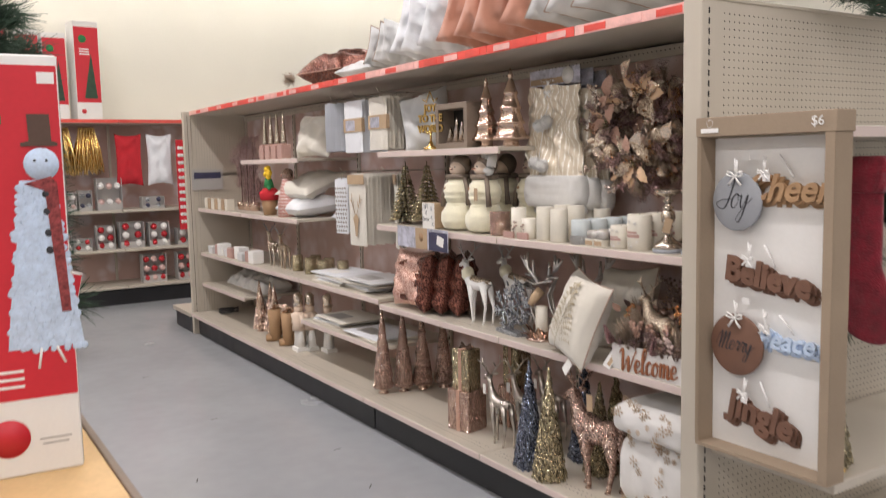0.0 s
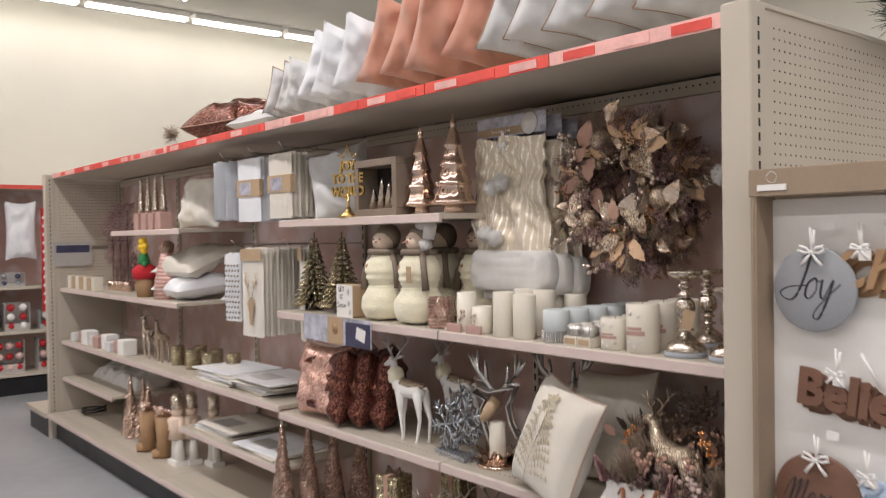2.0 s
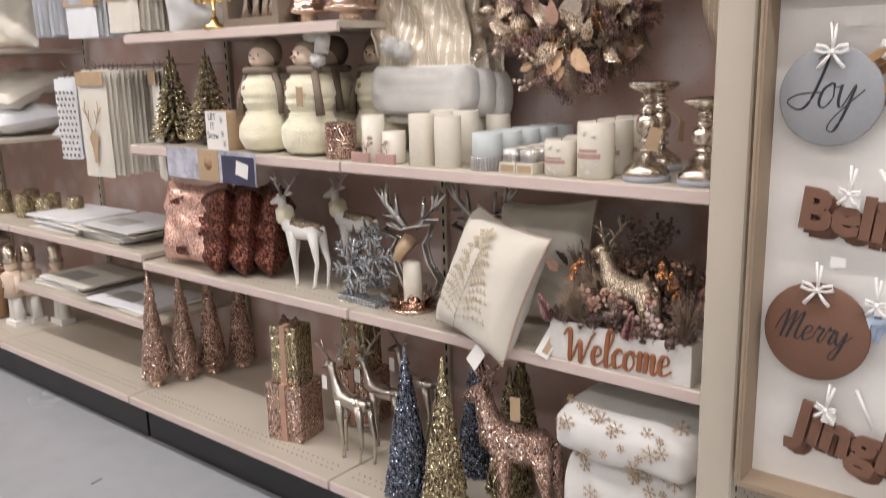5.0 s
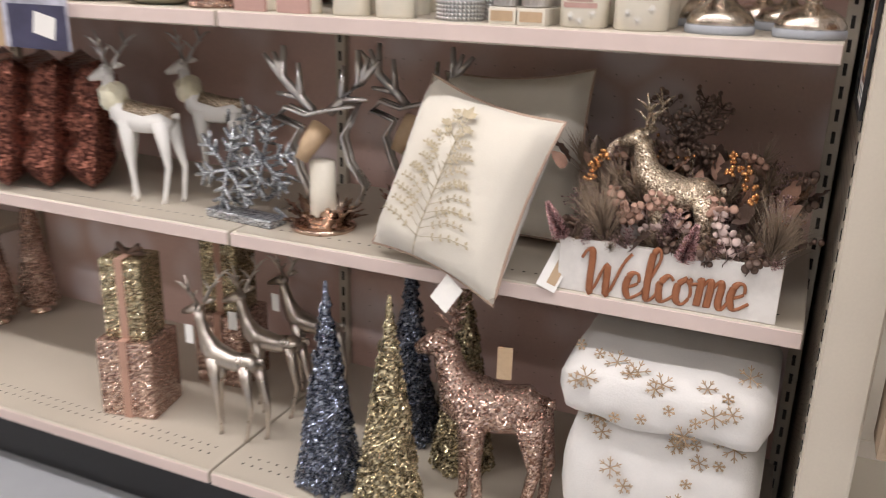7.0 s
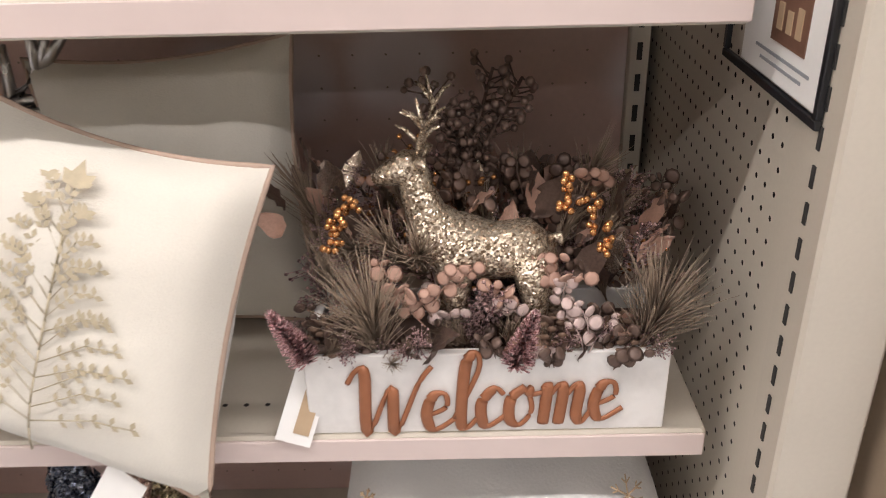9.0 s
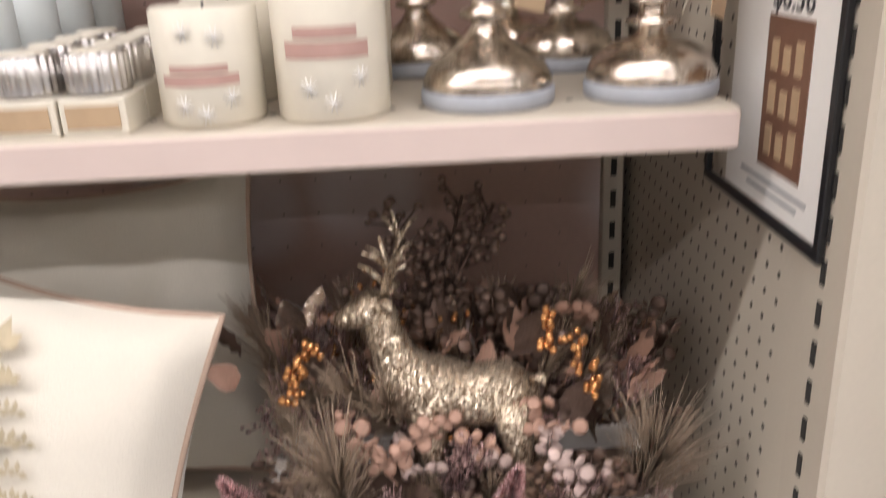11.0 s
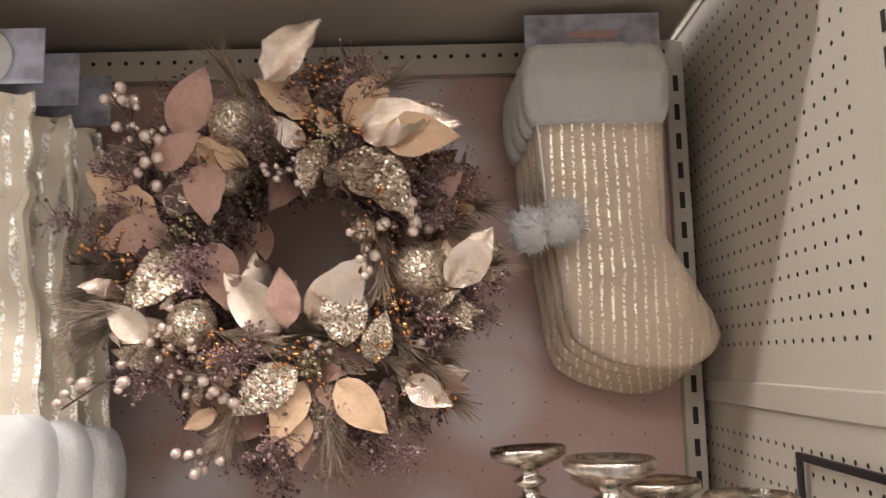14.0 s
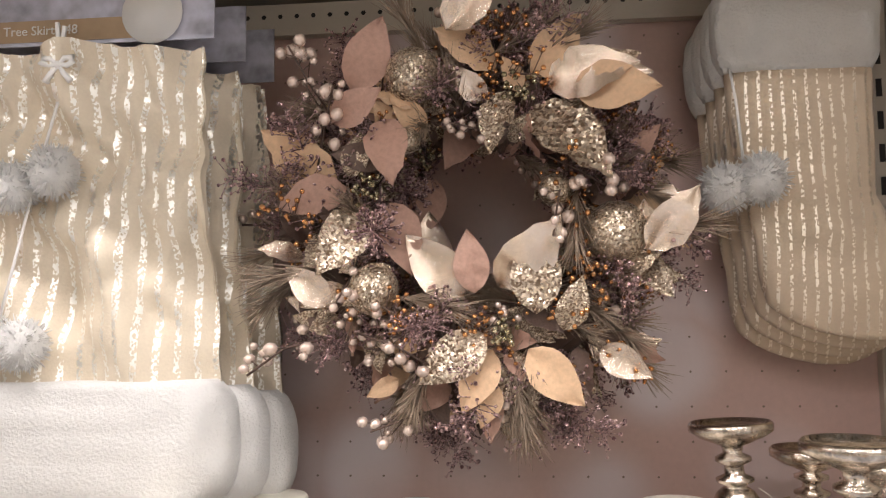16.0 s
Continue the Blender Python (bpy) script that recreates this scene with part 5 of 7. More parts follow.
o = thing("sign_block", "white snowflake block sign reading let it snow", "sign", place(2.175, 3.85, S3, -4))
part(o, "block", Mesh().box((0.14, 0.075, 0.14), (0, 0, 0), None, 0.006).data("block", M_LABELG))
part(o, "front", Mesh().box((0.139, 0.002, 0.139), (0, -0.0385, 0.0005)).data("front", M_WHITE))
stand_text(o, "LET\nIT\nSnow", 0.034, -0.025, 0.085, M_INK, 0.0004, -0.0398)
for u, v in ((0.035, 0.11), (0.04, 0.06), (-0.03, 0.125), (0.05, 0.025)):
    k = Mesh()
    for i in range(3):
        d = Vector((math.cos(i * 1.047), 0, math.sin(i * 1.047))) * 0.014
        k.tube([-d, d], 0.0012, 4)
    part(o, "snowflake", k.data("snowflake", M_GREYDISC), pose(u, -0.04, v))


def bottle_tree(m, h, r, mat, label, tiers=13, seed=1, group="bottle brush trees"):
    q = random.Random(seed)
    o = thing("tabletop_tree", label, "figurine", m, group)
    k = Mesh()
    for t in range(tiers):
        f = t / tiers
        z, rr = 0.03 + f * (h - 0.05), r * (1 - f) + 0.008
        n = max(6, int(16 * (1 - f) + 4))
        for i in range(n):
            a = 6.2832 * (i + q.random() * 0.6) / n
            d = Vector((math.cos(a), math.sin(a), 0))
            k.tube([d * 0.004 + Vector((0, 0, z + 0.012)), d * rr * 0.6 + Vector((0, 0, z + 0.012)), d * rr + Vector((0, 0, z - 0.004))], [0.004, 0.009, 0.003], 5)
    k.lathe([(0.012, 0.02), (0.003, h)], 8)
    part(o, "branches", k.data("branches", mat))
    part(o, "foot", Mesh().lathe([(0.035, 0), (0.035, 0.008), (0.012, 0.014), (0.01, 0.04)], 14).data("foot", M_TWIG))
    return o


bottle_tree(place(2.24, 4.27, S3), 0.37, 0.10, M_GGOLD, "muted gold tabletop tree with layered scale branches")
bottle_tree(place(2.26, 4.06, S3), 0.37, 0.10, M_GGOLD, "muted gold tabletop tree with layered scale branches")
bottle_tree(place(2.46, 4.02, S3), 0.36, 0.095, M_PINE, "muted gold tabletop tree with layered scale branches")

# ---- shelf four, second bay ----
def metal_tree(m, h, r):
    o = thing("metallic_tree", "copper mercury glass tree with fluted tiers", "figurine", m, "copper glass trees")
    prof = [(r * 0.42, 0), (r * 0.45, 0.01), (r * 0.4, 0.03)]
    tiers = 4
    z0 = 0.035
    for t in range(tiers):
        za, zb = z0 + (h * 0.86 - z0) * t / tiers, z0 + (h * 0.86 - z0) * (t + 1) / tiers
        ra, rb = r * (1 - 0.8 * t / tiers), r * (1 - 0.8 * (t + 1) / tiers) * 0.82
        prof += [(ra * 0.96, za), (ra, za + 0.006), (ra * 0.96, za + 0.014), (ra * 0.86, za + 0.018), (rb, zb - 0.004)]
    prof += [(r * 0.1, h * 0.87), (r * 0.16, h * 0.9), (r * 0.12, h * 0.94), (0.003, h)]
    part(o, "glass", Mesh().lathe(prof, 48, None, 0.035, 12).data("glass", M_COPPER))
    return o


metal_tree(place(2.235, 3.43, S4), 0.35, 0.072)
metal_tree(place(2.25, 3.245, S4), 0.375, 0.088)
metal_tree(place(2.42, 3.22, S4), 0.35, 0.075)
o = thing("shadow_box", "taupe wooden shadow box with small glass trees", "decoration", place(2.21, 3.64, S4, 0))
W, H, D = 0.30, 0.235, 0.11
for nm, s, at in (("frame_rail", (W, D, 0.03), (0, 0, 0)), ("frame_rail", (W, D, 0.03), (0, 0, H - 0.03)), ("frame_stile", (0.03, D, H - 0.06), (-W / 2 + 0.015, 0, 0.03)), ("frame_stile", (0.03, D, H - 0.06), (W / 2 - 0.015, 0, 0.03))):
    part(o, nm, Mesh().box(s, at, None, 0.002).data(nm, M_TAUPE))
part(o, "back_board", Mesh().box((W - 0.06, 0.006, H - 0.06), (0, D / 2 - 0.006, 0.03)).data("back_board", M_DARK))
for u, hh in ((-0.06, 0.085), (0.0, 0.13), (0.05, 0.11), (0.085, 0.09)):
    part(o, "mini_tree", Mesh().lathe([(0.026, 0.03), (0.018, 0.03 + hh * 0.35), (0.02, 0.03 + hh * 0.36), (0.011, 0.03 + hh * 0.68), (0.013, 0.03 + hh * 0.69), (0.001, 0.03 + hh)], 10).data("mini_tree", M_MERC), pose(u, -0.015, 0))
o = thing("word_stand", "gold metal tree stand with cut-out words joy to the world", "decoration", place(2.15, 3.83, S4, 10))
stand_text(o, "JOY\nTO THE\nWORLD", 0.055, 0, 0.165, M_GOLD, 0.004, 0, 0, 0.002)
part(o, "stem", Mesh().tube([(0, 0, 0.03), (0, 0, 0.10)], 0.006, 8).lathe([(0.04, 0), (0.042, 0.008), (0.015, 0.022), (0.012, 0.04)], 16).data("stem", M_GOLD))
part(o, "scroll", Mesh().tube([(-0.06, 0, 0.27), (-0.03, 0, 0.255), (0, 0, 0.31), (0.03, 0, 0.255), (0.06, 0, 0.27)], 0.004, 6).tube([(-0.07, 0, 0.1), (-0.02, 0, 0.085), (0.02, 0, 0.1), (0.07, 0, 0.085)], 0.004, 6).data("scroll", M_GOLD))
cushion("throw_pillow", "pale grey throw pillow leaning on the shelf", place(2.30, 4.08, S4, 35, 15, -14), 0.32, 0.36, 0.12, M_CLOTHG, 2, None)


# ---- hanging textiles, third bay ----
def towel_pack(m, w, h, n, mat, band=True, label="packs of folded white kitchen towels hanging on hooks", group="hanging towel packs"):
    o = thing("towel_pack", label, "towel", m, group)
    for i in range(n):
        k = Mesh()
        nx = 8
        vs, fs = [], []
        for s in (0, 1):
            for j in range(nx + 1):
                for a in range(nx + 1):
                    u, v = 2 * a / nx - 1, j / nx
                    vs.append((u * w / 2, (0.008 if s else -0.008) * (1 - abs(u) ** 6) + 0.006 * noise.noise(Vector((u * 2, v * 3, i * 5.0))), v * h))
        for s in (0, 1):
            for j in range(nx):
                for a in range(nx):
                    b = s * (nx + 1) ** 2 + j * (nx + 1) + a
                    fs.append((b, b + 1, b + nx + 2, b + nx + 1))
        k.add(vs, fs)
        part(o, "towel", k.data("towel", mat), pose(0.004 * ((i * 7) % 3 - 1), 0.022 * i, 0.004 * ((i * 5) % 3)))
        part(o, "hook", Mesh().tube([(0, 0.022 * i, h), (0, 0.022 * i, h + 0.03), (0.01, 0.022 * i, h + 0.04)], 0.002, 5).data("hook", M_SILVER))
    if band:
        part(o, "paper_band", Mesh().box((w * 1.01, 0.024, h * 0.27), (0, 0, h * 0.4)).data("paper_band", M_LABELG))
        part(o, "band_print", Mesh().box((w * 0.5, 0.001, h * 0.2), (-w * 0.12, -0.0125, h * 0.43)).data("band_print", M_PRINT))
    return o


towel_pack(place(2.15, 5.08, 1.70, -50), 0.2, 0.31, 8, M_CLOTHW, False)
towel_pack(place(2.15, 4.75, 1.69, 4), 0.22, 0.32, 9, M_CLOTHW)
towel_pack(place(2.15, 4.42, 1.70, 4), 0.2, 0.31, 9, M_CLOTH)
o = towel_pack(place(2.15, 4.73, 1.10, 4), 0.21, 0.45, 11, M_CLOTH, False, "cream kitchen towels printed with a stag head on hooks", "printed kitchen towels")
part(o, "header_card", Mesh().box((0.2, 0.002, 0.06), (0, -0.014, 0.39)).data("header_card", M_LABELG))
k = Mesh().prism([(-0.012, 0.06), (0.012, 0.06), (0.02, 0.13), (0.035, 0.17), (0.012, 0.2), (-0.012, 0.2), (-0.035, 0.17), (-0.02, 0.13)], 0.001)
for s in (-1, 1):
    k.tube([(s * 0.01, 0, 0.2), (s * 0.03, 0, 0.24), (s * 0.05, 0, 0.29), (s * 0.045, 0, 0.33)], 0.0025, 4).tube([(s * 0.03, 0, 0.24), (s * 0.02, 0, 0.29)], 0.002, 4).tube([(s * 0.045, 0, 0.27), (s * 0.07, 0, 0.30)], 0.002, 4)
part(o, "stag_print", k.data("stag_print", M_LABELG), pose(0, -0.0165, 0))
o = towel_pack(place(2.17, 5.0, 1.16, 15), 0.13, 0.36, 4, M_CLOTHW, False, "white lace-edged table runner on hooks", "printed kitchen towels")
k = Mesh()
for i in range(5):
    for j in range(11):
        k.lathe([(0.007, 0), (0.007, 0.001)], 8, pose((i - 2) * 0.024 + (j % 2) * 0.008, -0.014, 0.02 + j * 0.028, 90, 45, 0))
part(o, "lace_hole", k.data("lace_hole", M_TAUPE))
o = towel_pack(place(2.26, 4.42, 1.10, -25), 0.22, 0.45, 3, M_CLOTH, False, "cream kitchen towel with a printed tree", "printed kitchen towels")
part(o, "header_card", Mesh().box((0.22, 0.002, 0.06), (0, -0.014, 0.39)).data("header_card", M_LABELG))
for y in (4.42, 4.73, 5.0):
    solid("peg_hook", Mesh().tube([(0, 0, 0), (-0.44, 0, 0.0), (-0.46, 0, 0.025)], 0.003, 6).data("peg_hook", M_SILVER), "long steel peg hook carrying towels", "hook", pose(BX, y, 1.572), "peg hooks")
for y in (4.42, 4.75, 5.08):
    solid("peg_hook", Mesh().tube([(0, 0, 0), (-0.46, 0, 0.0), (-0.48, 0, 0.025)], 0.003, 6).data("peg_hook", M_SILVER), "long steel peg hook carrying towels", "hook", pose(BX, y, 2.045), "peg hooks")

# ---- shelf two, near bays ----
def seq_pillow(m, front):
    o = cushion("sequin_pillow", "rose gold sequin pillow with a cardboard header", m, 0.36, 0.34, 0.13, M_ROSE if front else M_BRONZESEQ, 5, None, "sequin pillows")
    if front:
        for cx, cz, w, h in ((-0.05, 0.27, 0.04, 0.03), (0.12, 0.17, 0.035, 0.05), (0.0, 0.06, 0.04, 0.015)):
            c = cushion_mesh(0.36, 0.34, 0.136, 5)
            d = Mesh()
            nx = 18
            for f in c.f[:nx * nx]:
                ce = sum((Vector(c.v[i]) for i in f), Vector()) / 4
                if ((ce.x - cx) / w) ** 2 + ((ce.z - cz) / h) ** 2 < 1 + 0.6 * noise.noise(ce * 40):
                    d.add([c.v[i] for i in f], [(0, 1, 2, 3)])
            if d.v:
                part(o, "brushed_sequins", d.data("brushed_sequins", M_BRONZESEQ), None, "dark bronze reversed sequins")
        part(o, "care_tag", Mesh().box((0.055, 0.001, 0.05), (0, 0, 0), pose(0.2, -0.02, 0.06, 0, -14, 0)).data("care_tag", M_WHITE))
    return o


for i in range(4):
    seq_pillow(place(2.17 + 0.045 * i, 4.12 - 0.10 * i, S2 + 0.005, -36 if i else 4, 8), i == 0)
o = thing("header_card", "printed photo header card over the sequin pillows", "card", place(2.082, 3.84, 1.15, -2, 0))
part(o, "card", Mesh().box((0.56, 0.003, 0.115), (0, 0, 0)).data("card", M_PRINT))
part(o, "band", Mesh().box((0.13, 0.001, 0.115), (-0.0, -0.0025, 0)).data("band", M_LABELG))
part(o, "dark_panel", Mesh().box((0.19, 0.001, 0.1), (0.18, -0.0025, 0.0)).data("dark_panel", M_NAVY))
part(o, "pillow_picture", Mesh().box((0.07, 0.001, 0.05), (0, 0, 0), pose(0.2, -0.004, 0.03, 0, 12, 0)).data("pillow_picture", M_WHITE))
part(o, "badge", Mesh().lathe([(0.024, 0), (0.024, 0.001)], 24, pose(0, -0.0032, 0.065, 90, 0, 0)).data("badge", M_TAN))


def ruff(o, h):
    part(o, "fur_collar", Mesh().ball((-0.19 * h, 0, 0.61 * h), 0.085 * h, 16, 0.25, 0, (1, 0.95, 1.1)).data("fur_collar", M_YARN))
    k = Mesh().tube([(0.19 * h, 0, 0.535 * h), (0.05 * h, 0, 0.53 * h), (-0.1 * h, 0, 0.545 * h)], [0.035 * h, 0.05 * h, 0.06 * h], 12)
    part(o, "glitter_back", k.data("glitter_back", M_GCHAMP))


deer("deer_figurine", "white reindeer figurine with a cream fur collar and silver antlers", place(2.22, 3.505, S2, 8), 0.42, M_WHITE, "white reindeer", None, M_GALV, 0.95, ruff)
deer("deer_figurine", "white reindeer figurine with a cream fur collar and silver antlers", place(2.42, 3.44, S2, 8), 0.42, M_WHITE, "white reindeer", None, M_GALV, 0.95, ruff)

o = thing("snowflake_stand", "silver glitter snowflake decoration on a plinth", "decoration", place(2.19, 3.19, S2, -6))
part(o, "plinth", Mesh().box((0.2, 0.06, 0.02), (0, 0, 0), None, 0.003).data("plinth", M_GSILV))
for cx, cz, R in ((-0.04, 0.12, 0.105), (0.045, 0.15, 0.1)):
    k = Mesh()
    for i in range(6):
        a = i * 1.0472 + 0.26
        d = Vector((math.cos(a), 0, math.sin(a)))
        c = Vector((cx, -0.012 + 0.03 * (cx > 0), cz))
        k.tube([c, c + d * R], 0.005, 6)
        for f in (0.45, 0.7):
            for s in (-0.9, 0.9):
                e = Vector((math.cos(a + s), 0, math.sin(a + s)))
                k.tube([c + d * R * f, c + d * R * f + e * R * 0.32], [0.006, 0.004], 6)
    part(o, "snowflake", k.data("snowflake", M_GSILV))
k = Mesh()
for i in range(70):
    p = Vector((rng.uniform(-0.09, 0.1), rng.uniform(0.02, 0.06), rng.uniform(0.03, 0.25)))
    k.tube([p, p + Vector((rng.uniform(-.04, .04), rng.uniform(-.03, .03), rng.uniform(-.03, .04)))], [0.006, 0.003], 5)
part(o, "tinsel", k.data("tinsel", M_GSILV))


def deer_lantern(m):
    o = thing("deer_candle_stand", "galvanised stag head outline with a candle and copper foliage", "candle holder", m, "stag candle stands")
    k = Mesh()
    # head outline as a bent metal band
    pts = [(-0.02, 0.06), (-0.055, 0.13), (-0.075, 0.19), (-0.05, 0.23), (-0.11, 0.25), (-0.085, 0.275), (-0.035, 0.26), (0.02, 0.275), (0.09, 0.29), (0.07, 0.25), (0.055, 0.22), (0.07, 0.16), (0.11, 0.11), (0.09, 0.07)]
    for y in (-0.012, 0.012):
        k.tube([(a, y, b) for a, b in pts], 0.0055, 6)
    vs = [(a, y, b) for a, b in pts for y in (-0.015, 0.015)]
    k.add(vs, [(2 * i, 2 * i + 1, 2 * i + 3, 2 * i + 2) for i in range(len(pts) - 1)])
    for s in (-1, 1):
        base = Vector((0.0 + 0.02 * s, 0, 0.268))
        c = [base, base + Vector((0.03 * s, 0, 0.03)), base + Vector((0.075 * s, 0, 0.07)), base + Vector((0.07 * s, 0, 0.14))]
        k.tube(c, [0.011, 0.012, 0.011, 0.006], 6)
        for p, d in ((c[1], (0.005 * s, 0, 0.075)), (c[2], (0.045 * s, 0, 0.05)), (c[2], (0.02 * s, 0, 0.055)), (c[1], (0.06 * s, 0, 0.005))):
            k.tube([p, p + Vector(d)], [0.01, 0.005], 6)
    part(o, "stag_outline", k.data("stag_outline", M_GALV))
    part(o, "muzzle", Mesh().tube([(0.0, 0, 0.235), (-0.015, -0.03, 0.2), (-0.03, -0.045, 0.165)], [0.026, 0.022, 0.015], 10).data("muzzle", M_LABELG))
    part(o, "candle", Mesh().lathe([(0.028, 0.015), (0.03, 0.018), (0.03, 0.155), (0.02, 0.16)], 20).data("candle", M_WAX))
    part(o, "base", Mesh().lathe([(0.075, 0), (0.078, 0.006), (0.07, 0.012)], 24).data("base", M_COPPER))
    for i in range(22):
        a = i * 0.61
        l = part(o, "leaf", LEAF_COP[i % 3])
        l.matrix_local = pose(0.045 * math.cos(a), 0.045 * math.sin(a), 0.012, 0, -rng.uniform(15, 70), math.degrees(a)) @ Matrix.Scale(rng.uniform(0.05, 0.075), 4)
    return o


LEAF_COP = [l.data("leaf", M_COPPER) for l in LEAF]
deer_lantern(place(2.23, 3.0, S2, 5))
deer_lantern(place(2.42, 2.86, S2, 5))

TREEP = place(2.075, 2.656, S2 - 0.004, -16, 18, 10)
o = cushion("throw_pillow", "cream cotton pillow embroidered with a gold tree", TREEP, 0.325, 0.372, 0.14, M_CLOTH, 8, M_PIPING, wrinkle=0.007)
M_STITCH = material("gold_stitch", (0.46, 0.39, 0.27), 0.6, 0.2, 30, 0.2)
k = Mesh()


def on_pillow(u, z):
    """The height of the cushion's front at u, z."""
    a, b = 2 * u / 0.325, 2 * z / 0.372 - 1
    return -0.07 * (max(0, (1 - a ** 4) * (1 - b ** 4)) ** 0.55) - 0.006


def stitch(p, q_, w=0.0015):
    pts = [(p[0] + (q_[0] - p[0]) * f, p[1] + (q_[1] - p[1]) * f) for f in (0, 0.5, 1)]
    k.tube([(a, on_pillow(a, b), b) for a, b in pts], w, 4)


def leaflet(u, z, a, s=0.009):
    c = [(u, z), (u + s * math.cos(a + 0.5), z + s * math.sin(a + 0.5)), (u + 1.7 * s * math.cos(a), z + 1.7 * s * math.sin(a)), (u + s * math.cos(a - 0.5), z + s * math.sin(a - 0.5))]
    k.add([(x, on_pillow(x, y) - 0.001, y) for x, y in c], [(0, 1, 2, 3)])


TX = -0.014
for z0 in range(8):
    stitch((TX - 0.004 + 0.002 * z0, 0.03 + 0.03 * z0), (TX - 0.002 + 0.002 * z0, 0.06 + 0.03 * z0), 0.0013)
for i in range(14):
    z = 0.07 + 0.0165 * i
    ln = 0.115 * (1 - i / 16.5) * (0.86 if i % 2 else 1.0)
    rise = 0.030 + 0.012 * (i % 3)
    for s in (-1, 1):
        ln2 = ln if s > 0 else ln * 0.9
        stitch((TX + 0.001 * i, z), (TX + s * ln2 * 0.6, z + rise * 0.75), 0.0007)
        stitch((TX + s * ln2 * 0.6, z + rise * 0.75), (TX + s * ln2, z + rise * 0.8), 0.0007)
        for f in (0.3, 0.46, 0.62, 0.78, 0.96):
            for a in (1.0, -0.7):
                leaflet(TX + s * ln2 * f, z + rise * min(0.8, f * 1.2), math.atan2(rise, s * ln2) + a * s, 0.0065)
leaflet(TX + 0.012, 0.315, 1.57, 0.016)
leaflet(TX + 0.012, 0.315, 0.7, 0.014)
leaflet(TX + 0.012, 0.315, 2.4, 0.014)
part(o, "embroidery", k.data("embroidery", M_STITCH))
part(o, "care_tag", Mesh().box((0.05, 0.001, 0.06), (0, 0, -0.06), pose(0.07, -0.012, 0.01, 0, 18, 0)).data("care_tag", M_WHITE))
cushion("throw_pillow", "cream cotton pillow standing behind another", place(2.33, 2.585, S2, -4, 14, -5), 0.36, 0.38, 0.13, M_CLOTH, 9, M_PIPING)

# ---- welcome planter ----
planter = thing("welcome_planter", "whitewashed wooden planter lettered Welcome, full of glittered foliage", "planter", place(2.105, 2.203, S2, 0))
PW, PH, PD = 0.396, 0.105, 0.14
for nm, s, at in (("front_plank", (PW, 0.012, PH), (0, 0.006, 0)), ("back_plank", (PW, 0.012, PH), (0, PD, 0)), ("end_plank", (0.012, PD - 0.012, PH), (-PW / 2 + 0.006, PD / 2 + 0.003, 0)), ("end_plank", (0.012, PD - 0.012, PH), (PW / 2 - 0.006, PD / 2 + 0.003, 0)), ("bottom_plank", (PW - 0.03, PD - 0.02, 0.012), (0, PD / 2, 0.001))):
    part(planter, nm, Mesh().box(s, at, None, 0.0015).data(nm, M_PLANK))
part(planter, "filling", Mesh().box((PW - 0.03, PD - 0.03, 0.01), (0, PD / 2 + 0.004, 0.07)).data("filling", M_TWIG))
handwriting(planter, "Welcome", 0.0515, 0.0062, -0.002, 0.010, -0.003, M_WELC, 0.004, 0.1, 0.06)
q = random.Random(12)
for i in range(170):
    u = q.uniform(-0.18, 0.18)
    p = (u, q.uniform(0.075, 0.2), q.uniform(0.07, 0.18))
    d = Vector((u * 2.0 + q.gauss(0, 0.4), 0.1 + q.gauss(0, 0.5), 1))
    kind = q.choice("nmmcdddldl")
    if kind == "n":
        aim(planter, "pine_sprig", q.choice(NEEDLE), p, d, q.uniform(0.7, 1.0), q.random() * 360)
    elif kind == "m":
        aim(planter, "glitter_sprig", q.choice(BMAU), p, d, q.uniform(0.5, 0.85), q.random() * 360)
    elif kind == "c":
        aim(planter, "berry_sprig", q.choice(BCOP), p, d, q.uniform(0.8, 1.2), q.random() * 360)
    elif kind == "p":
        aim(planter, "berry_sprig", q.choice(BPRL), p, d, q.uniform(0.8, 1.2), q.random() * 360)
    else:
        l = part(planter, "leaf", q.choice(LEAF_D + LEAF_R + LEAF_F[:1]))
        l.matrix_local = Matrix.Translation(Vector(p) + d * 0.05) @ d.to_track_quat("X", "Z").to_matrix().to_4x4() @ pose(0, 0, 0, q.uniform(0, 360), 0, 0) @ Matrix.Scale(q.uniform(0.04, 0.07), 4)
BIGN = needle_spray(300, 0.2, 0.72, 31, 0.35, 0.00065).data("pine_sprig", M_PINE)
for u, s in ((-0.115, 0.2), (0.165, -0.1)):
    aim(planter, "pine_sprig", BIGN, (u, 0.022, 0.08), (u * 1.2, -0.22, 1), 0.95)
for u in (-0.165, 0.08, 0.15):
    k = Mesh()
    for j in range(7):
        for i in range(8):
            a = i * 0.785 + j * 0.39
            r = 0.024 * math.sin((j + 1) / 8 * 3.1416) + 0.003
            k.ball((r * math.cos(a), r * math.sin(a), j * 0.007), 0.006, 6, 0, 0, (1, 1, 0.5))
    part(planter, "pine_cone", k.data("pine_cone", M_CONE), pose(u, 0.01, 0.095, -50, 20 * u, 0))
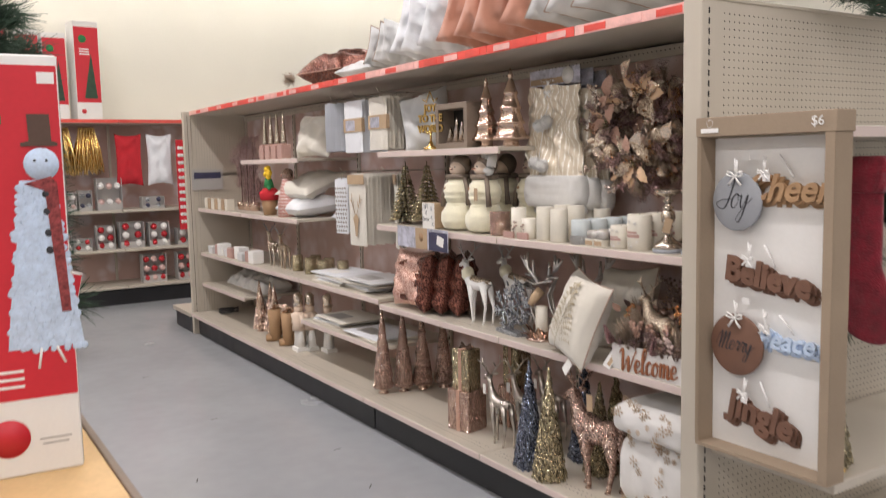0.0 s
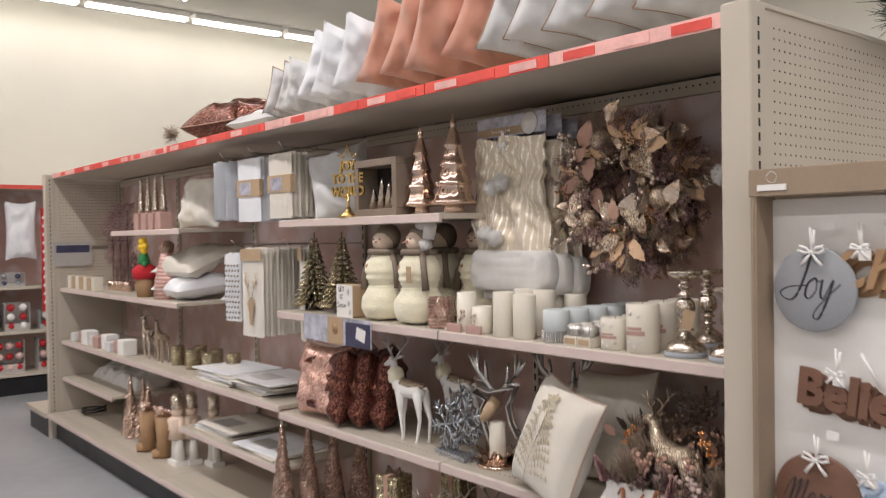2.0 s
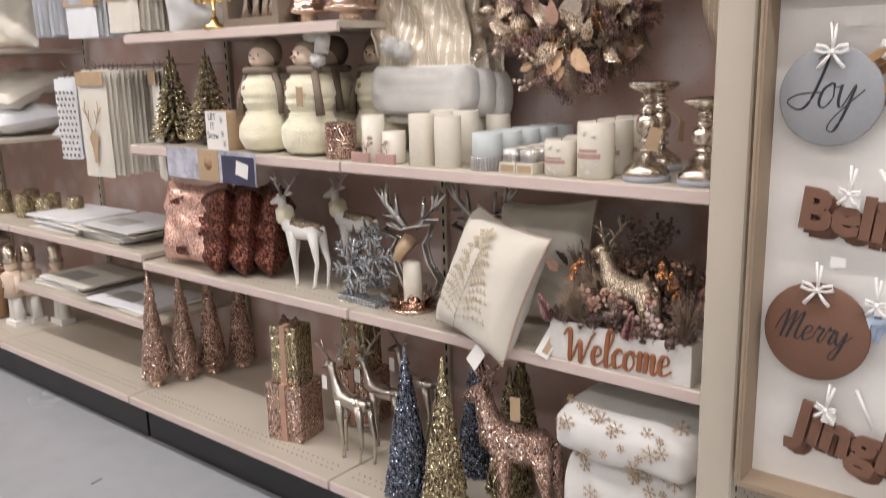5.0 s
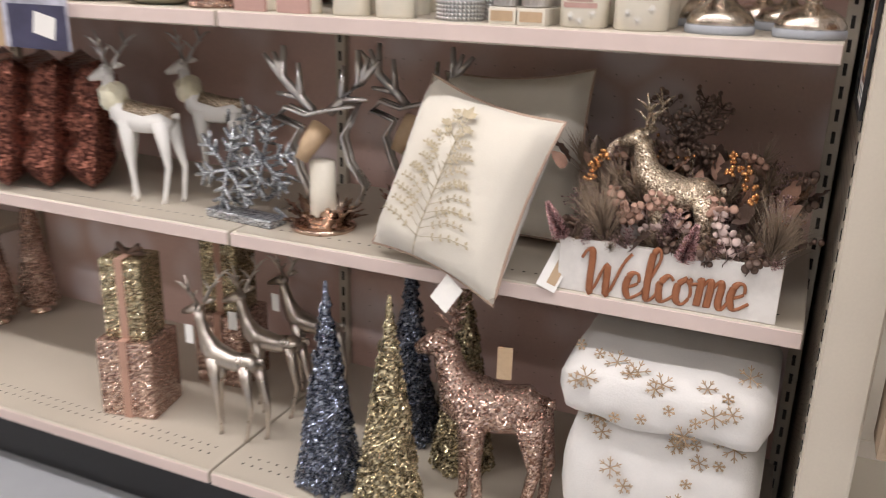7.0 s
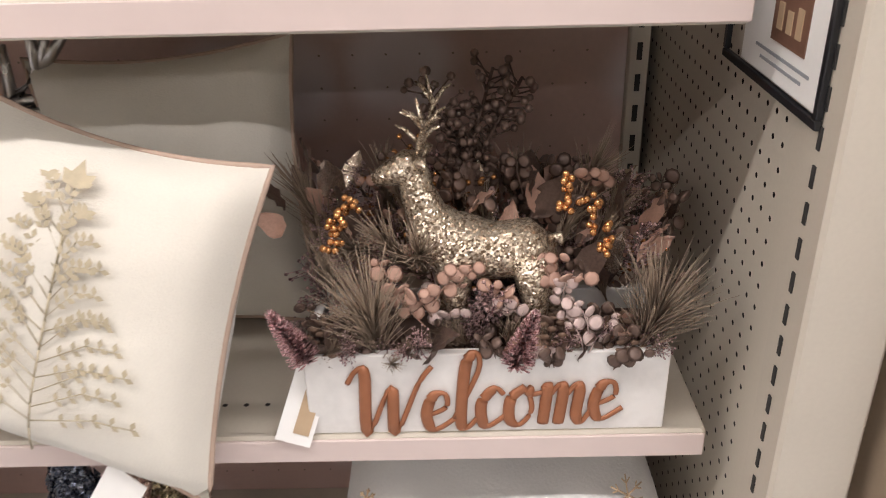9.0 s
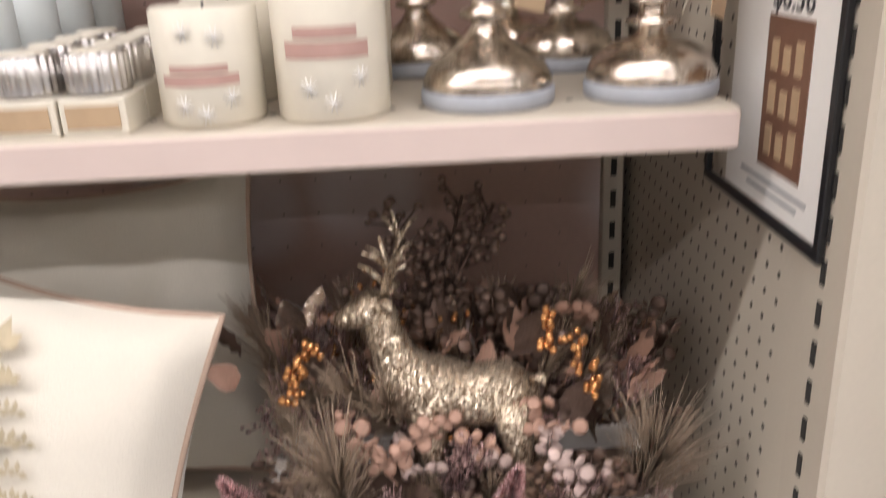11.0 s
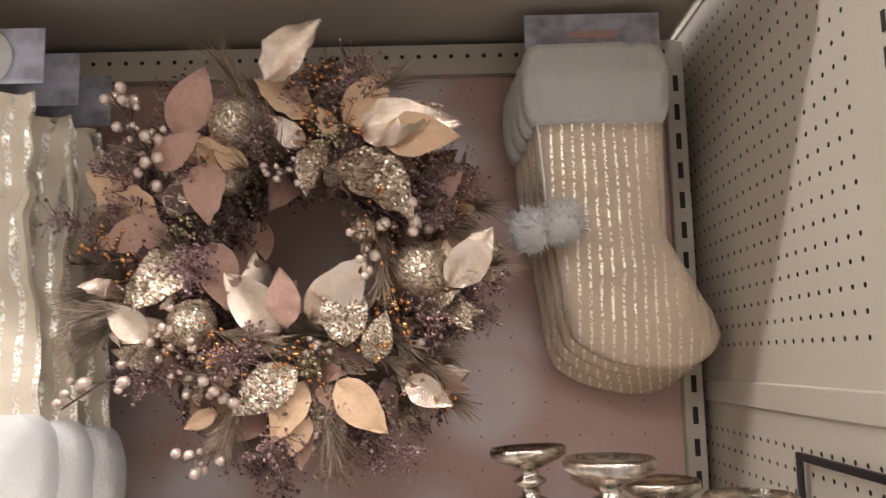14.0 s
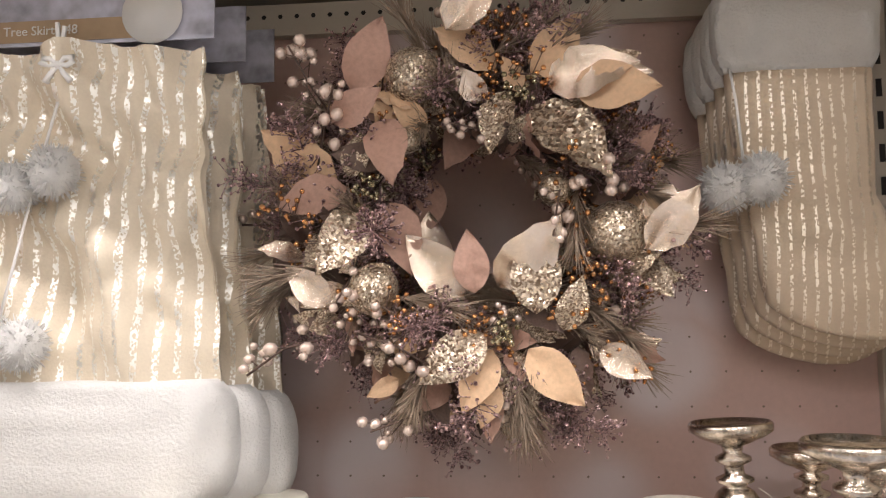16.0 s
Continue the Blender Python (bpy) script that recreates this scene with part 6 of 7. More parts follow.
for i in range(54):
    u = q.uniform(-0.185, 0.185)
    d = Vector((u * 1.5 + q.gauss(0, 0.5), -0.45 + q.gauss(0, 0.25), 0.8))
    p = Vector((u, q.uniform(0.015, 0.05), 0.08))
    if i % 3 == 0:
        l = part(planter, "leaf", q.choice(LEAF_D + LEAF_R + LEAF_F[:1]))
        l.matrix_local = Matrix.Translation(p) @ d.to_track_quat("X", "Z").to_matrix().to_4x4() @ pose(0, 0, 0, q.uniform(-50, 50), 0, 0) @ Matrix.Scale(q.uniform(0.05, 0.09), 4)
    else:
        aim(planter, "glitter_sprig" if i % 3 == 1 else "pine_sprig", q.choice(BMAU if i % 3 == 1 else NEEDLE), p, d, q.uniform(0.35, 0.5), q.random() * 360)
# rose coin leaves
def coins(count, box, mat):
    """Round leaves in pairs along thin curved stems."""
    k = Mesh()
    for i in range(count):
        p = Vector([q.uniform(a, b) for a, b in box])
        d = Vector((q.gauss(0, 0.5), q.gauss(-0.1, 0.4), 1)).normalized()
        pts = [p + d * 0.022 * j + Vector((0.004 * math.sin(j + i), 0, -0.002 * j * j)) for j in range(4)]
        k.tube(pts, 0.0009, 4)
        for c in pts[1:]:
            for sgn in (-1, 1):
                r = q.uniform(0.005, 0.0095)
                m = Matrix.Translation(c + Vector((sgn * r, 0, 0))) @ Euler((q.uniform(0.6, 2.2), q.uniform(-.8, .8), q.uniform(-.8, .8))).to_matrix().to_4x4()
                k.lathe([(r, 0), (r * 0.6, 0.0012), (0.001, 0.0016)], 9, m)
    tagged(part(planter, "coin_leaves", k.data("coin_leaves", mat)), kind="stuff")


coins(95, ((-0.07, 0.2), (0.10, 0.2), (0.08, 0.24)), M_LEAFD)
coins(30, ((-0.18, 0.19), (0.0, 0.06), (0.07, 0.10)), M_LEAFD)
coins(9, ((-0.10, 0.08), (0.0, 0.03), (0.11, 0.19)), M_LEAFR)
coins(16, ((-0.16, 0.19), (0.10, 0.19), (0.14, 0.24)), M_LEAFR)
coins(5, ((0.075, 0.14), (-0.01, 0.03), (0.08, 0.16)), M_LEAFC)
coins(6, ((-0.08, 0.1), (0.02, 0.05), (0.09, 0.16)), M_LEAFC)
# tall dark spray behind the antlers, copper berry bunches, rose tinsel cones
for dx in (-0.1, 0.15, 0.35):
    aim(planter, "glitter_sprig", DARKSPRAY, (-0.02, 0.17, 0.2), (dx, 0.05, 1), 1.5)
for u, v, y in ((-0.158, 0.225, 0.05), (-0.15, 0.25, 0.06), (0.085, 0.265, 0.06), (0.11, 0.245, 0.05), (0.13, 0.215, 0.05)):
    k = Mesh()
    for j in range(16):
        k.ball((q.gauss(0, 0.005), q.gauss(0, 0.005), q.uniform(-0.02, 0.02)), 0.0042, 7)
    part(planter, "berry_sprig", k.data("berry_sprig", M_BERRY), pose(u, y, v, 0, q.uniform(-40, 40), 0))
for u, v, a in ((-0.19, 0.12, -24), (0.03, 0.11, 14)):
    k = Mesh()
    for j in range(420):
        f = q.random()
        t = q.random() * 6.283
        r = 0.017 * (1 - f) ** 0.7 + 0.003
        p = Vector((0, 0, f * 0.075))
        k.tube([p, p + Vector((r * math.cos(t), r * math.sin(t), 0.009))], [0.0009, 0.0006], 3)
    part(planter, "tinsel_cone", k.data("tinsel_cone", M_GROSEP), pose(u, -0.005, v - 0.02, 10, a, 0))
deer("deer_figurine", "small champagne glitter reindeer set among the planter foliage", place(2.165, 2.20, S2 + 0.035, -6), 0.345, M_GCHAMP, "", None, M_GCHAMP, 1.3)
o = thing("hang_tag", "small pink and gold paper product tag", "tag", place(2.09, 2.42, S2, 0, 25, 20))
part(o, "tag_sheet", Mesh().box((0.04, 0.001, 0.09), (0, 0, 0)).data("tag_sheet", M_WHITE))
part(o, "tag_band", Mesh().box((0.018, 0.001, 0.06), (0.006, -0.0015, 0.012)).data("tag_band", M_LABELG))

# ---- bottom deck, near bays ----
B0 = 0.215
for x, y, h in ((2.12, 4.40, 0.54), (2.24, 4.36, 0.525), (2.36, 4.33, 0.515), (2.49, 4.29, 0.50)):
    bead_cone("cone_tree", "rose gold beaded cone tree on a turned foot", place(x, y, B0), h, 0.062, M_GROSE, M_COPPER, 520, 0.0065, "beaded cone trees", int(x * 100))
o = thing("gift_stack", "stacked glitter gift boxes in gold and rose", "decoration", place(2.15, 3.53, B0, 12))
part(o, "lower_box", Mesh().box((0.155, 0.14, 0.215), (0, 0, 0), None, 0.004).data("lower_box", M_GROSE))
part(o, "upper_box", Mesh().box((0.115, 0.1, 0.215), (0, 0, 0.215), None, 0.004).data("upper_box", M_GGOLD))
part(o, "ribbon", Mesh().box((0.022, 0.143, 0.218), (0, 0, 0)).box((0.02, 0.103, 0.218), (0, 0, 0.215)).data("ribbon", M_LEAFR))
part(o, "bow", Mesh().tube([(0, 0, 0.43), (-0.03, 0, 0.455), (-0.04, 0, 0.435), (0, 0, 0.43), (0.03, 0, 0.455), (0.04, 0, 0.435), (0, 0, 0.43)], 0.008, 6).data("bow", M_LEAFD))
copy_thing(o, place(2.40, 3.42, B0, 5))


def tag_on(o, h):
    part(o, "price_tag", Mesh().box((0.025, 0.001, 0.05), (-0.25 * h, -0.06 * h, 0.55 * h)).data("price_tag", M_WHITE))


deer("deer_figurine", "standing pewter reindeer figurine with a paper tag", place(2.14, 3.22, B0, -4), 0.43, M_SILVER, "pewter reindeer", None, M_SILVER, 0.8, tag_on)
deer("deer_figurine", "standing pewter reindeer figurine with a paper tag", place(2.28, 3.19, B0, 6), 0.42, M_SILVER, "pewter reindeer", None, M_SILVER, 0.8, tag_on)
deer("deer_figurine", "standing pewter reindeer figurine with a paper tag", place(2.42, 3.16, B0, -2), 0.42, M_SILVER, "pewter reindeer", None, M_SILVER, 0.8, tag_on)
for x, y, h, mt, nm in ((2.07, 2.90, 0.495, M_GBLUE, "slate blue"), (2.05, 2.735, 0.50, M_GGOLD, "gold"), (2.33, 2.82, 0.50, M_GBLUE, "slate blue"), (2.27, 2.65, 0.42, M_GGOLD, "gold"), (2.44, 2.72, 0.44, M_GGOLD, "gold")):
    bead_cone("cone_tree", nm + " glitter cone tree standing on the deck", place(x, y, B0), h, 0.075, mt, None, 620, 0.0085, "glitter cone trees", int(y * 100))
deer("deer_figurine", "large rose gold glitter reindeer decoration with a paper tag", place(2.14, 2.52, B0, 12), 0.52, M_GROSE, "", None, M_GROSE, 1.45, lambda o, h: part(o, "price_tag", Mesh().box((0.03, 0.001, 0.07), (0.02, -0.09, 0.7 * h)).data("price_tag", M_LABELG)))


def flake_mesh(s):
    g = Mesh()
    for i in range(6):
        d = Vector((math.cos(i * 1.0472), 0, math.sin(i * 1.0472)))
        g.tube([(0, 0, 0), d * s], 0.0012, 4)
        for t in (-0.7, 0.7):
            e = Vector((math.cos(i * 1.0472 + t), 0, math.sin(i * 1.0472 + t)))
            g.tube([d * s * 0.55, d * s * 0.55 + e * s * 0.35], 0.001, 4)
    return g.data("snowflake_print", M_LABELG)


FLAKES = [flake_mesh(s) for s in (0.012, 0.019, 0.025)]


def quilt(m, w, h, d, seed):
    o = thing("folded_quilt", "folded white fleece printed with gold snowflakes", "blanket", m, "folded fleeces")
    k = Mesh()
    vs, fs, c, n = [], [], 36, 20
    for j in range(n + 1):
        s = 2 * j / n - 1
        for i in range(c):
            a = 6.2832 * i / c
            ca, sa = math.cos(a), math.sin(a)
            r = (1 - abs(s) ** 8) ** 0.4
            y = d / 2 * (abs(ca) ** 0.45) * (1 if ca > 0 else -1) * (0.75 + 0.25 * r)
            z = h / 2 + h / 2 * (abs(sa) ** 0.55) * (1 if sa > 0 else -1) * (0.4 + 0.6 * r)
            nn = 0.010 * noise.noise(Vector((s * 3 + seed, ca * 2, sa * 2)))
            vs.append((s * w / 2, y + nn, z + nn))
    for j in range(n):
        fs += [(j * c + i, j * c + (i + 1) % c, (j + 1) * c + (i + 1) % c, (j + 1) * c + i) for i in range(c)]
    fs += [tuple(range(c)), tuple(n * c + i for i in range(c))]
    k.add(vs, fs)
    part(o, "fleece", k.data("fleece", M_FUR2))
    q = random.Random(seed)
    for i in range(int(w * (h + 0.15) * 190)):
        th = q.uniform(-1.0, 1.3)
        ca, sa = math.cos(th), math.sin(th)
        u = ((i * 0.618) % 1 - 0.5) * w * 0.84
        yy = -d / 2 * ca ** 0.45 - 0.007 * ca
        zz = h / 2 + h / 2 * abs(sa) ** 0.55 * (1 if sa > 0 else -1) + 0.008 * max(0, sa)
        part(o, "snowflake_print", FLAKES[i % 3], pose(u, yy, zz, -math.degrees(max(0, th - 0.55)) * 1.2, q.uniform(0, 60), 0))
    return o


M_FUR2 = material("white_fleece", (0.72, 0.70, 0.68), 0.95, 0, 14, 0.05, 240, 0.4, 0.002, sheen=0.4)
quilt(place(2.27, 2.175, B0), 0.385, 0.31, 0.36, 1)
quilt(place(2.25, 2.18, B0 + 0.30), 0.40, 0.135, 0.38, 2)

# ---- third to fifth bays ----
def flat_packs(n, y0, y1, z, seed, label):
    q = random.Random(seed)
    for i in range(n):
        o = thing("linen_pack", label, "linen", pose(2.16 + 0.15 + q.uniform(-.02, .02), q.uniform(y0, y1), z + 0.013 * i + 0.001, q.uniform(-1, 1), 0, q.uniform(-6, 6)), "flat linen packs")
        part(o, "linen", Mesh().box((0.34, 0.44, 0.011), (0, 0, 0), None, 0.004).data("linen", (M_CLOTH, M_CLOTHW, M_CLOTHG)[i % 3]))
        part(o, "insert_card", Mesh().box((0.12, 0.20, 0.001), (-0.05, 0.05, 0.0112)).data("insert_card", M_GREYBOX if i % 2 else M_WHITE))


flat_packs(6, 4.72, 4.85, S2B, 2, "flat white linen pack in clear wrap")
flat_packs(5, 5.15, 5.3, S2B, 3, "flat white linen pack in clear wrap")
flat_packs(2, 4.7, 4.75, LOW, 4, "flat white placemat pack in clear wrap")
flat_packs(4, 5.2, 5.3, LOW, 5, "flat white placemat pack in clear wrap")
cushion("throw_pillow", "white printed pillow lying on a pile", place(2.33, 5.30, S3B + 0.01, 0, 80), 0.45, 0.4, 0.13, M_CLOTHW, 3, None, "piled white pillows")
cushion("throw_pillow", "white printed pillow lying on a pile", place(2.13, 5.90, S3B + 0.06, 0, 84), 0.45, 0.42, 0.13, M_CLOTHW, 3, None, "piled white pillows")
cushion("throw_pillow", "white printed pillow lying on a pile", place(2.16, 5.88, S3B + 0.17, 10, 70), 0.45, 0.42, 0.13, M_CLOTH, 4, None, "piled white pillows")
cushion("throw_pillow", "white pillow with a silver snowflake print", place(2.27, 5.68, 1.67, 15, 14), 0.36, 0.33, 0.14, M_CLOTH, 6, None)
for i in range(4):
    o = thing("silver_spire", "silver spiral spire on a wooden block", "decoration", place(2.19, 6.42 - 0.13 * i, 1.67), "silver spires")
    part(o, "block", Mesh().box((0.085, 0.08, 0.11), (0, 0, 0), None, 0.003).data("block", M_LABEL))
    part(o, "spire", Mesh().lathe([(0.022 * (1 - j / 13) + 0.007 * (j % 2), 0.11 + 0.02 * j) for j in range(13)], 12).data("spire", M_MERC))
for i in range(3):
    bead_cone("cone_tree", "rose gold ribbed cone tree", place(2.2 + 0.03 * (i % 2), 6.74 - 0.17 * i, B0), 0.44, 0.062, M_COPPER, M_COPPER, 300, 0.009, "rose gold ribbed trees", 40 + i)
for i in range(2):
    o = thing("boot_decoration", "tan felt boot filled with copper baubles", "decoration", place(2.15 + 0.02 * i, 6.28 - 0.23 * i, B0), "felt boots")
    part(o, "boot", Mesh().tube([(0, 0, 0.01), (0, 0, 0.12), (0, 0.005, 0.26)], [0.045, 0.045, 0.06], 14).tube([(0, 0, 0.03), (-0.02, -0.07, 0.028)], [0.035, 0.028], 10).data("boot", M_TAN))
    k = Mesh()
    for j in range(14):
        k.ball((rng.uniform(-.045, .045), rng.uniform(-.04, .04), 0.26 + rng.uniform(0, 0.05)), 0.018, 8)
    part(o, "baubles", k.data("baubles", M_COPPER))


def nutcracker(m):
    o = thing("nutcracker", "white and tan wooden nutcracker figurine", "figurine", m, "nutcrackers")
    part(o, "legs", Mesh().lathe([(0.03, 0.03), (0.022, 0.17)], 10, pose(-0.028, 0, 0)).lathe([(0.03, 0.03), (0.022, 0.17)], 10, pose(0.028, 0, 0)).box((0.12, 0.08, 0.03)).data("legs", M_WHITE))
    part(o, "coat", Mesh().lathe([(0.055, 0.16), (0.045, 0.22), (0.06, 0.28), (0.03, 0.3)], 14).tube([(-0.06, 0, 0.28), (-0.085, -0.01, 0.2)], 0.017, 8).tube([(0.06, 0, 0.28), (0.085, -0.01, 0.2)], 0.017, 8).data("coat", M_SKIN))
    part(o, "head", Mesh().ball((0, 0, 0.325), 0.036, 12).data("head", M_SKIN))
    part(o, "hat", Mesh().lathe([(0.04, 0.345), (0.035, 0.37), (0.038, 0.42), (0.01, 0.445)], 12).data("hat", M_MERC))


for i in range(3):
    nutcracker(place(2.17 + 0.08 * i, 5.83 - 0.03 * i - 0.12 * (i == 2), B0))
deer("deer_figurine", "small silver and gold reindeer pair figurine", place(2.24, 6.48, S2B), 0.36, M_MERC, "silver reindeer", None, M_GREYDISC)
deer("deer_figurine", "small silver and gold reindeer pair figurine", place(2.24, 6.24, S2B), 0.34, M_GCHAMP, "silver reindeer", None, M_GREYDISC)
for i in range(6):
    o = thing("pillar_candle", "gold metallic pillar candle", "candle", place(2.26 + 0.1 * (i % 2), 6.02 - 0.12 * i, S2B), "gold pillar candles")
    part(o, "wax", Mesh().lathe([(0.04, 0), (0.042, 0.003), (0.042, 0.12), (0.036, 0.125), (0.003, 0.12)], 20).data("wax", M_GGOLD))
for i in range(9):
    solid("ornament_pack", Mesh().box((0.12, 0.10, 0.07 + 0.02 * (i % 3)), (0, 0, 0), None, 0.006).data("ornament_pack", (M_CLOTHG, M_LABEL, M_WHITE)[i % 3]), "clear pack of small silver and white ornaments", "box", place(2.18 + 0.02 * (i % 2), 7.85 - 0.14 * i, S2B), "ornament packs")
for i in range(4):
    cushion("fleece_roll", "rolled white fleece throw on the low shelf", place(2.28, 7.75 - 0.24 * i, LOW, 0, 80), 0.26, 0.3, 0.15, M_FUR, 20 + i, None, "rolled fleeces", category="blanket")
for i in range(7):
    solid("candle_pack", Mesh().box((0.07, 0.07, 0.10), (0, 0, 0), None, 0.004).data("candle_pack", (M_WAX, M_LABELG)[i % 2]), "small boxed gift candle", "candle", place(2.16, 7.9 - 0.1 * i, S3B), "boxed candles")
for i in range(3):
    o = thing("glitter_branch", "tall rose glitter branch decoration on the shelf", "decoration", place(2.3, 7.35 - 0.16 * i, S3B), "glitter branches")
    for j in range(7):
        aim(o, "glitter_sprig", BMAU[j % 3], (0.03 * math.cos(j), 0.03 * math.sin(j), 0.07 * j + 0.02), (0.4 * math.cos(j * 2), 0.3 * math.sin(j * 2), 1), 1.5)
    part(o, "pot", Mesh().lathe([(0.04, 0), (0.05, 0.07), (0.045, 0.072), (0.003, 0.065)], 16).data("pot", M_COPPER))
    part(o, "stem", Mesh().tube([(0, 0, 0.06), (0, 0, 0.6)], 0.005, 6).data("stem", M_TWIG))
o = thing("elf_figure", "felt figure in red and green with a yellow flower", "figurine", place(2.17, 6.33, S3B + 0.12))
part(o, "pot", Mesh().lathe([(0.05, -0.12), (0.065, 0.0), (0.06, 0.002)], 16).data("pot", M_TAN))
part(o, "skirt", Mesh().lathe([(0.075, 0.0), (0.085, 0.06), (0.04, 0.1)], 12, None, 0.1, 5).data("skirt", M_REDCLOTH))
part(o, "vest", Mesh().tube([(0.0, 0, 0.08), (0.02, -0.01, 0.14), (0.035, -0.015, 0.2)], [0.045, 0.035, 0.012], 10).tube([(0.01, 0, 0.12), (0.08, -0.03, 0.09)], [0.02, 0.012], 8).data("vest", M_GRN))
part(o, "flower", Mesh().ball((0.03, -0.03, 0.215), 0.02, 8).ball((0.07, -0.02, 0.215), 0.026, 8).ball((0.0, -0.02, 0.205), 0.026, 8).ball((0.045, -0.02, 0.25), 0.026, 8).ball((0.015, -0.02, 0.245), 0.024, 8).ball((0.05, -0.02, 0.185), 0.024, 8).data("flower", M_YEL))
o = thing("striped_cone", "pink striped fabric cone figure with a topknot", "figurine", place(2.2, 6.02, S3B))
part(o, "cone", Mesh().lathe([(0.08, 0), (0.075, 0.12), (0.045, 0.26), (0.03, 0.3)], 16).data("cone", stripes("pink_stripe", (0.6, 0.3, 0.26), (0.85, 0.75, 0.7), 2, 0.012, 0.5)))
part(o, "topknot", Mesh().ball((0, 0, 0.32), 0.045, 12, 0.5).data("topknot", M_GROSE))
o = thing("shelf_card", "grey printed information card on the end panel", "sign", pose(2.2, 8.045, 1.4))
part(o, "card", Mesh().box((0.3, 0.004, 0.2)).data("card", M_GREYBOX))
part(o, "print", Mesh().box((0.26, 0.002, 0.06), (0, -0.004, 0.11)).data("print", M_NAVY))
solid("cable_coil", Mesh().tube([(0.09 * math.cos(i * 0.5), 0.09 * math.sin(i * 0.5), 0.012 + 0.002 * i) for i in range(26)], 0.008, 6).data("cable_coil", M_BLACK), "coil of black cable on the bottom deck", "cable", pose(2.25, 7.75, B0), "")

# ---- pillows on the canopy ----
TZ = TOP + 0.004
rows = [(4.42, 0.26, M_CLOTHG, M_PIPING), (4.30, 0.27, M_CLOTHG, M_PIPING), (4.20, 0.28, M_CLOTHG, None), (4.02, 0.36, M_CLOTHW, None), (3.88, 0.37, M_CLOTHW, None), (3.70, 0.38, M_CLOTHW, None),
        (3.49, 0.39, M_CORAL, None), (3.33, 0.39, M_CORAL, None), (3.16, 0.40, M_CORAL, None), (2.94, 0.40, M_CORAL, None),
        (2.74, 0.40, M_CLOTHG, M_PIPING), (2.60, 0.41, M_CLOTHG, M_PIPING), (2.43, 0.40, M_CLOTHG, M_PIPING), (2.25, 0.40, M_CLOTHG, M_PIPING), (2.08, 0.38, M_CLOTHG, M_PIPING)]
for i, (y, s, mt, pp) in enumerate(rows):
    nm = {M_CORAL: "coral velvet", M_CLOTHW: "white satin", M_CLOTHG: "pale grey"}[mt]
    lean = -(26 + (i % 3) * 3) if y > 2.8 else -30
    cushion("throw_pillow", nm + " throw pillow standing in a row on the top shelf", pose(2.24, y + 0.12, TZ + 0.045, 0, 0, -34 - 4 * (i % 3)) @ pose(0, 0, 0, -lean, 17 + 3 * (i % 2), 0), s * 0.84, s * 0.95, 0.12 if y > 2.8 else 0.14, mt, i, pp, "pillows on the top shelf")
cushion("throw_pillow", "rose sequin pillow lying flat with a tassel", pose(2.12, 5.2, TZ + 0.09, -80, 0, -80), 0.52, 0.42, 0.2, M_BRONZESEQ, 31, M_LEAFR)
cushion("throw_pillow", "grey pillow lying flat on the top shelf", pose(2.12, 4.72, TZ + 0.05, -88, 0, -85), 0.4, 0.34, 0.1, M_CLOTHG, 33, None)
aimer = thing("tassel", "grey yarn tassel hanging at a pillow corner", "tassel", pose(2.1, 5.62, TZ + 0.06))
aim(aimer, "yarn", needle_spray(160, 0.16, 1.0, 5, 0.4, 0.002).data("yarn", M_PINE), (0, -0.05, 0), (0, 1, 0.15), 1.0)
# garland on top of the end cap
g = thing("garland", "green pine garland with red berries lying on the end cap", "garland", pose(2.75, 1.7, TOP))
GREENS = [needle_spray(120, 0.2, 0.8, s, 0.7, 0.0016).data("pine_sprig", M_GREEN) for s in (1, 2)]
for i in range(26):
    aim(g, "pine_sprig", GREENS[i % 2], (-0.15 + 0.03 * i, rng.uniform(-.06, .14), 0.01), (rng.uniform(-1, 1), rng.uniform(-1, .6), rng.uniform(0.1, 0.6)), 1.0)
k = Mesh()
for i in range(30):
    k.ball((rng.uniform(-.1, .7), rng.uniform(-.08, .12), rng.uniform(0.03, 0.1)), 0.012, 8)
part(g, "berries", k.data("berries", M_REDBOX))
g = thing("garland", "dark green garland on the lower end cap shelf", "garland", pose(2.5, 1.62, 0.8))
for i in range(30):
    aim(g, "pine_sprig", GREENS[i % 2], (0.0 + 0.02 * i, rng.uniform(-.1, .1), rng.uniform(0.2, 0.75)), (rng.uniform(-1, 1), rng.uniform(-1, .2), rng.uniform(-0.8, 0.6)), 1.0)

# ---- back wall shelving ----
bw = thing("wall_shelving", "beige steel wall shelving stocked with Christmas goods", "shelving", pose(0, 0, 0))
BY = 10.35
slab_part(bw, "back_panel", (-3.0, 10.98, 0.15), (4.4, 11.0, 2.2), M_BACK)
slab_part(bw, "kick_plate", (-3.0, BY + 0.05, 0), (4.4, BY + 0.09, 0.18), M_BLACK)
for z, d in ((0.23, 0), (0.67, 0.04), (1.138, 0.06), (2.19, 0.0)):
    for i in range(6):
        slab_part(bw, "shelf", (-3.0 + 1.22 * i + 0.003, BY + d, z - 0.035), (-3.0 + 1.22 * (i + 1) - 0.003, 10.98, z), M_BEIGE, 0.003)
for i in range(6):
    slab_part(bw, "price_strip", (-3.0 + 1.22 * i, BY - 0.006, 2.16), (-3.0 + 1.22 * (i + 1) - 0.004, BY - 0.002, 2.2), M_RED, 0.001)
for i in range(7):
    slab_part(bw, "upright", (-3.02 + 1.22 * i, 10.95, 0), (-2.99 + 1.22 * i, 10.978, 2.2), M_BEIGE)


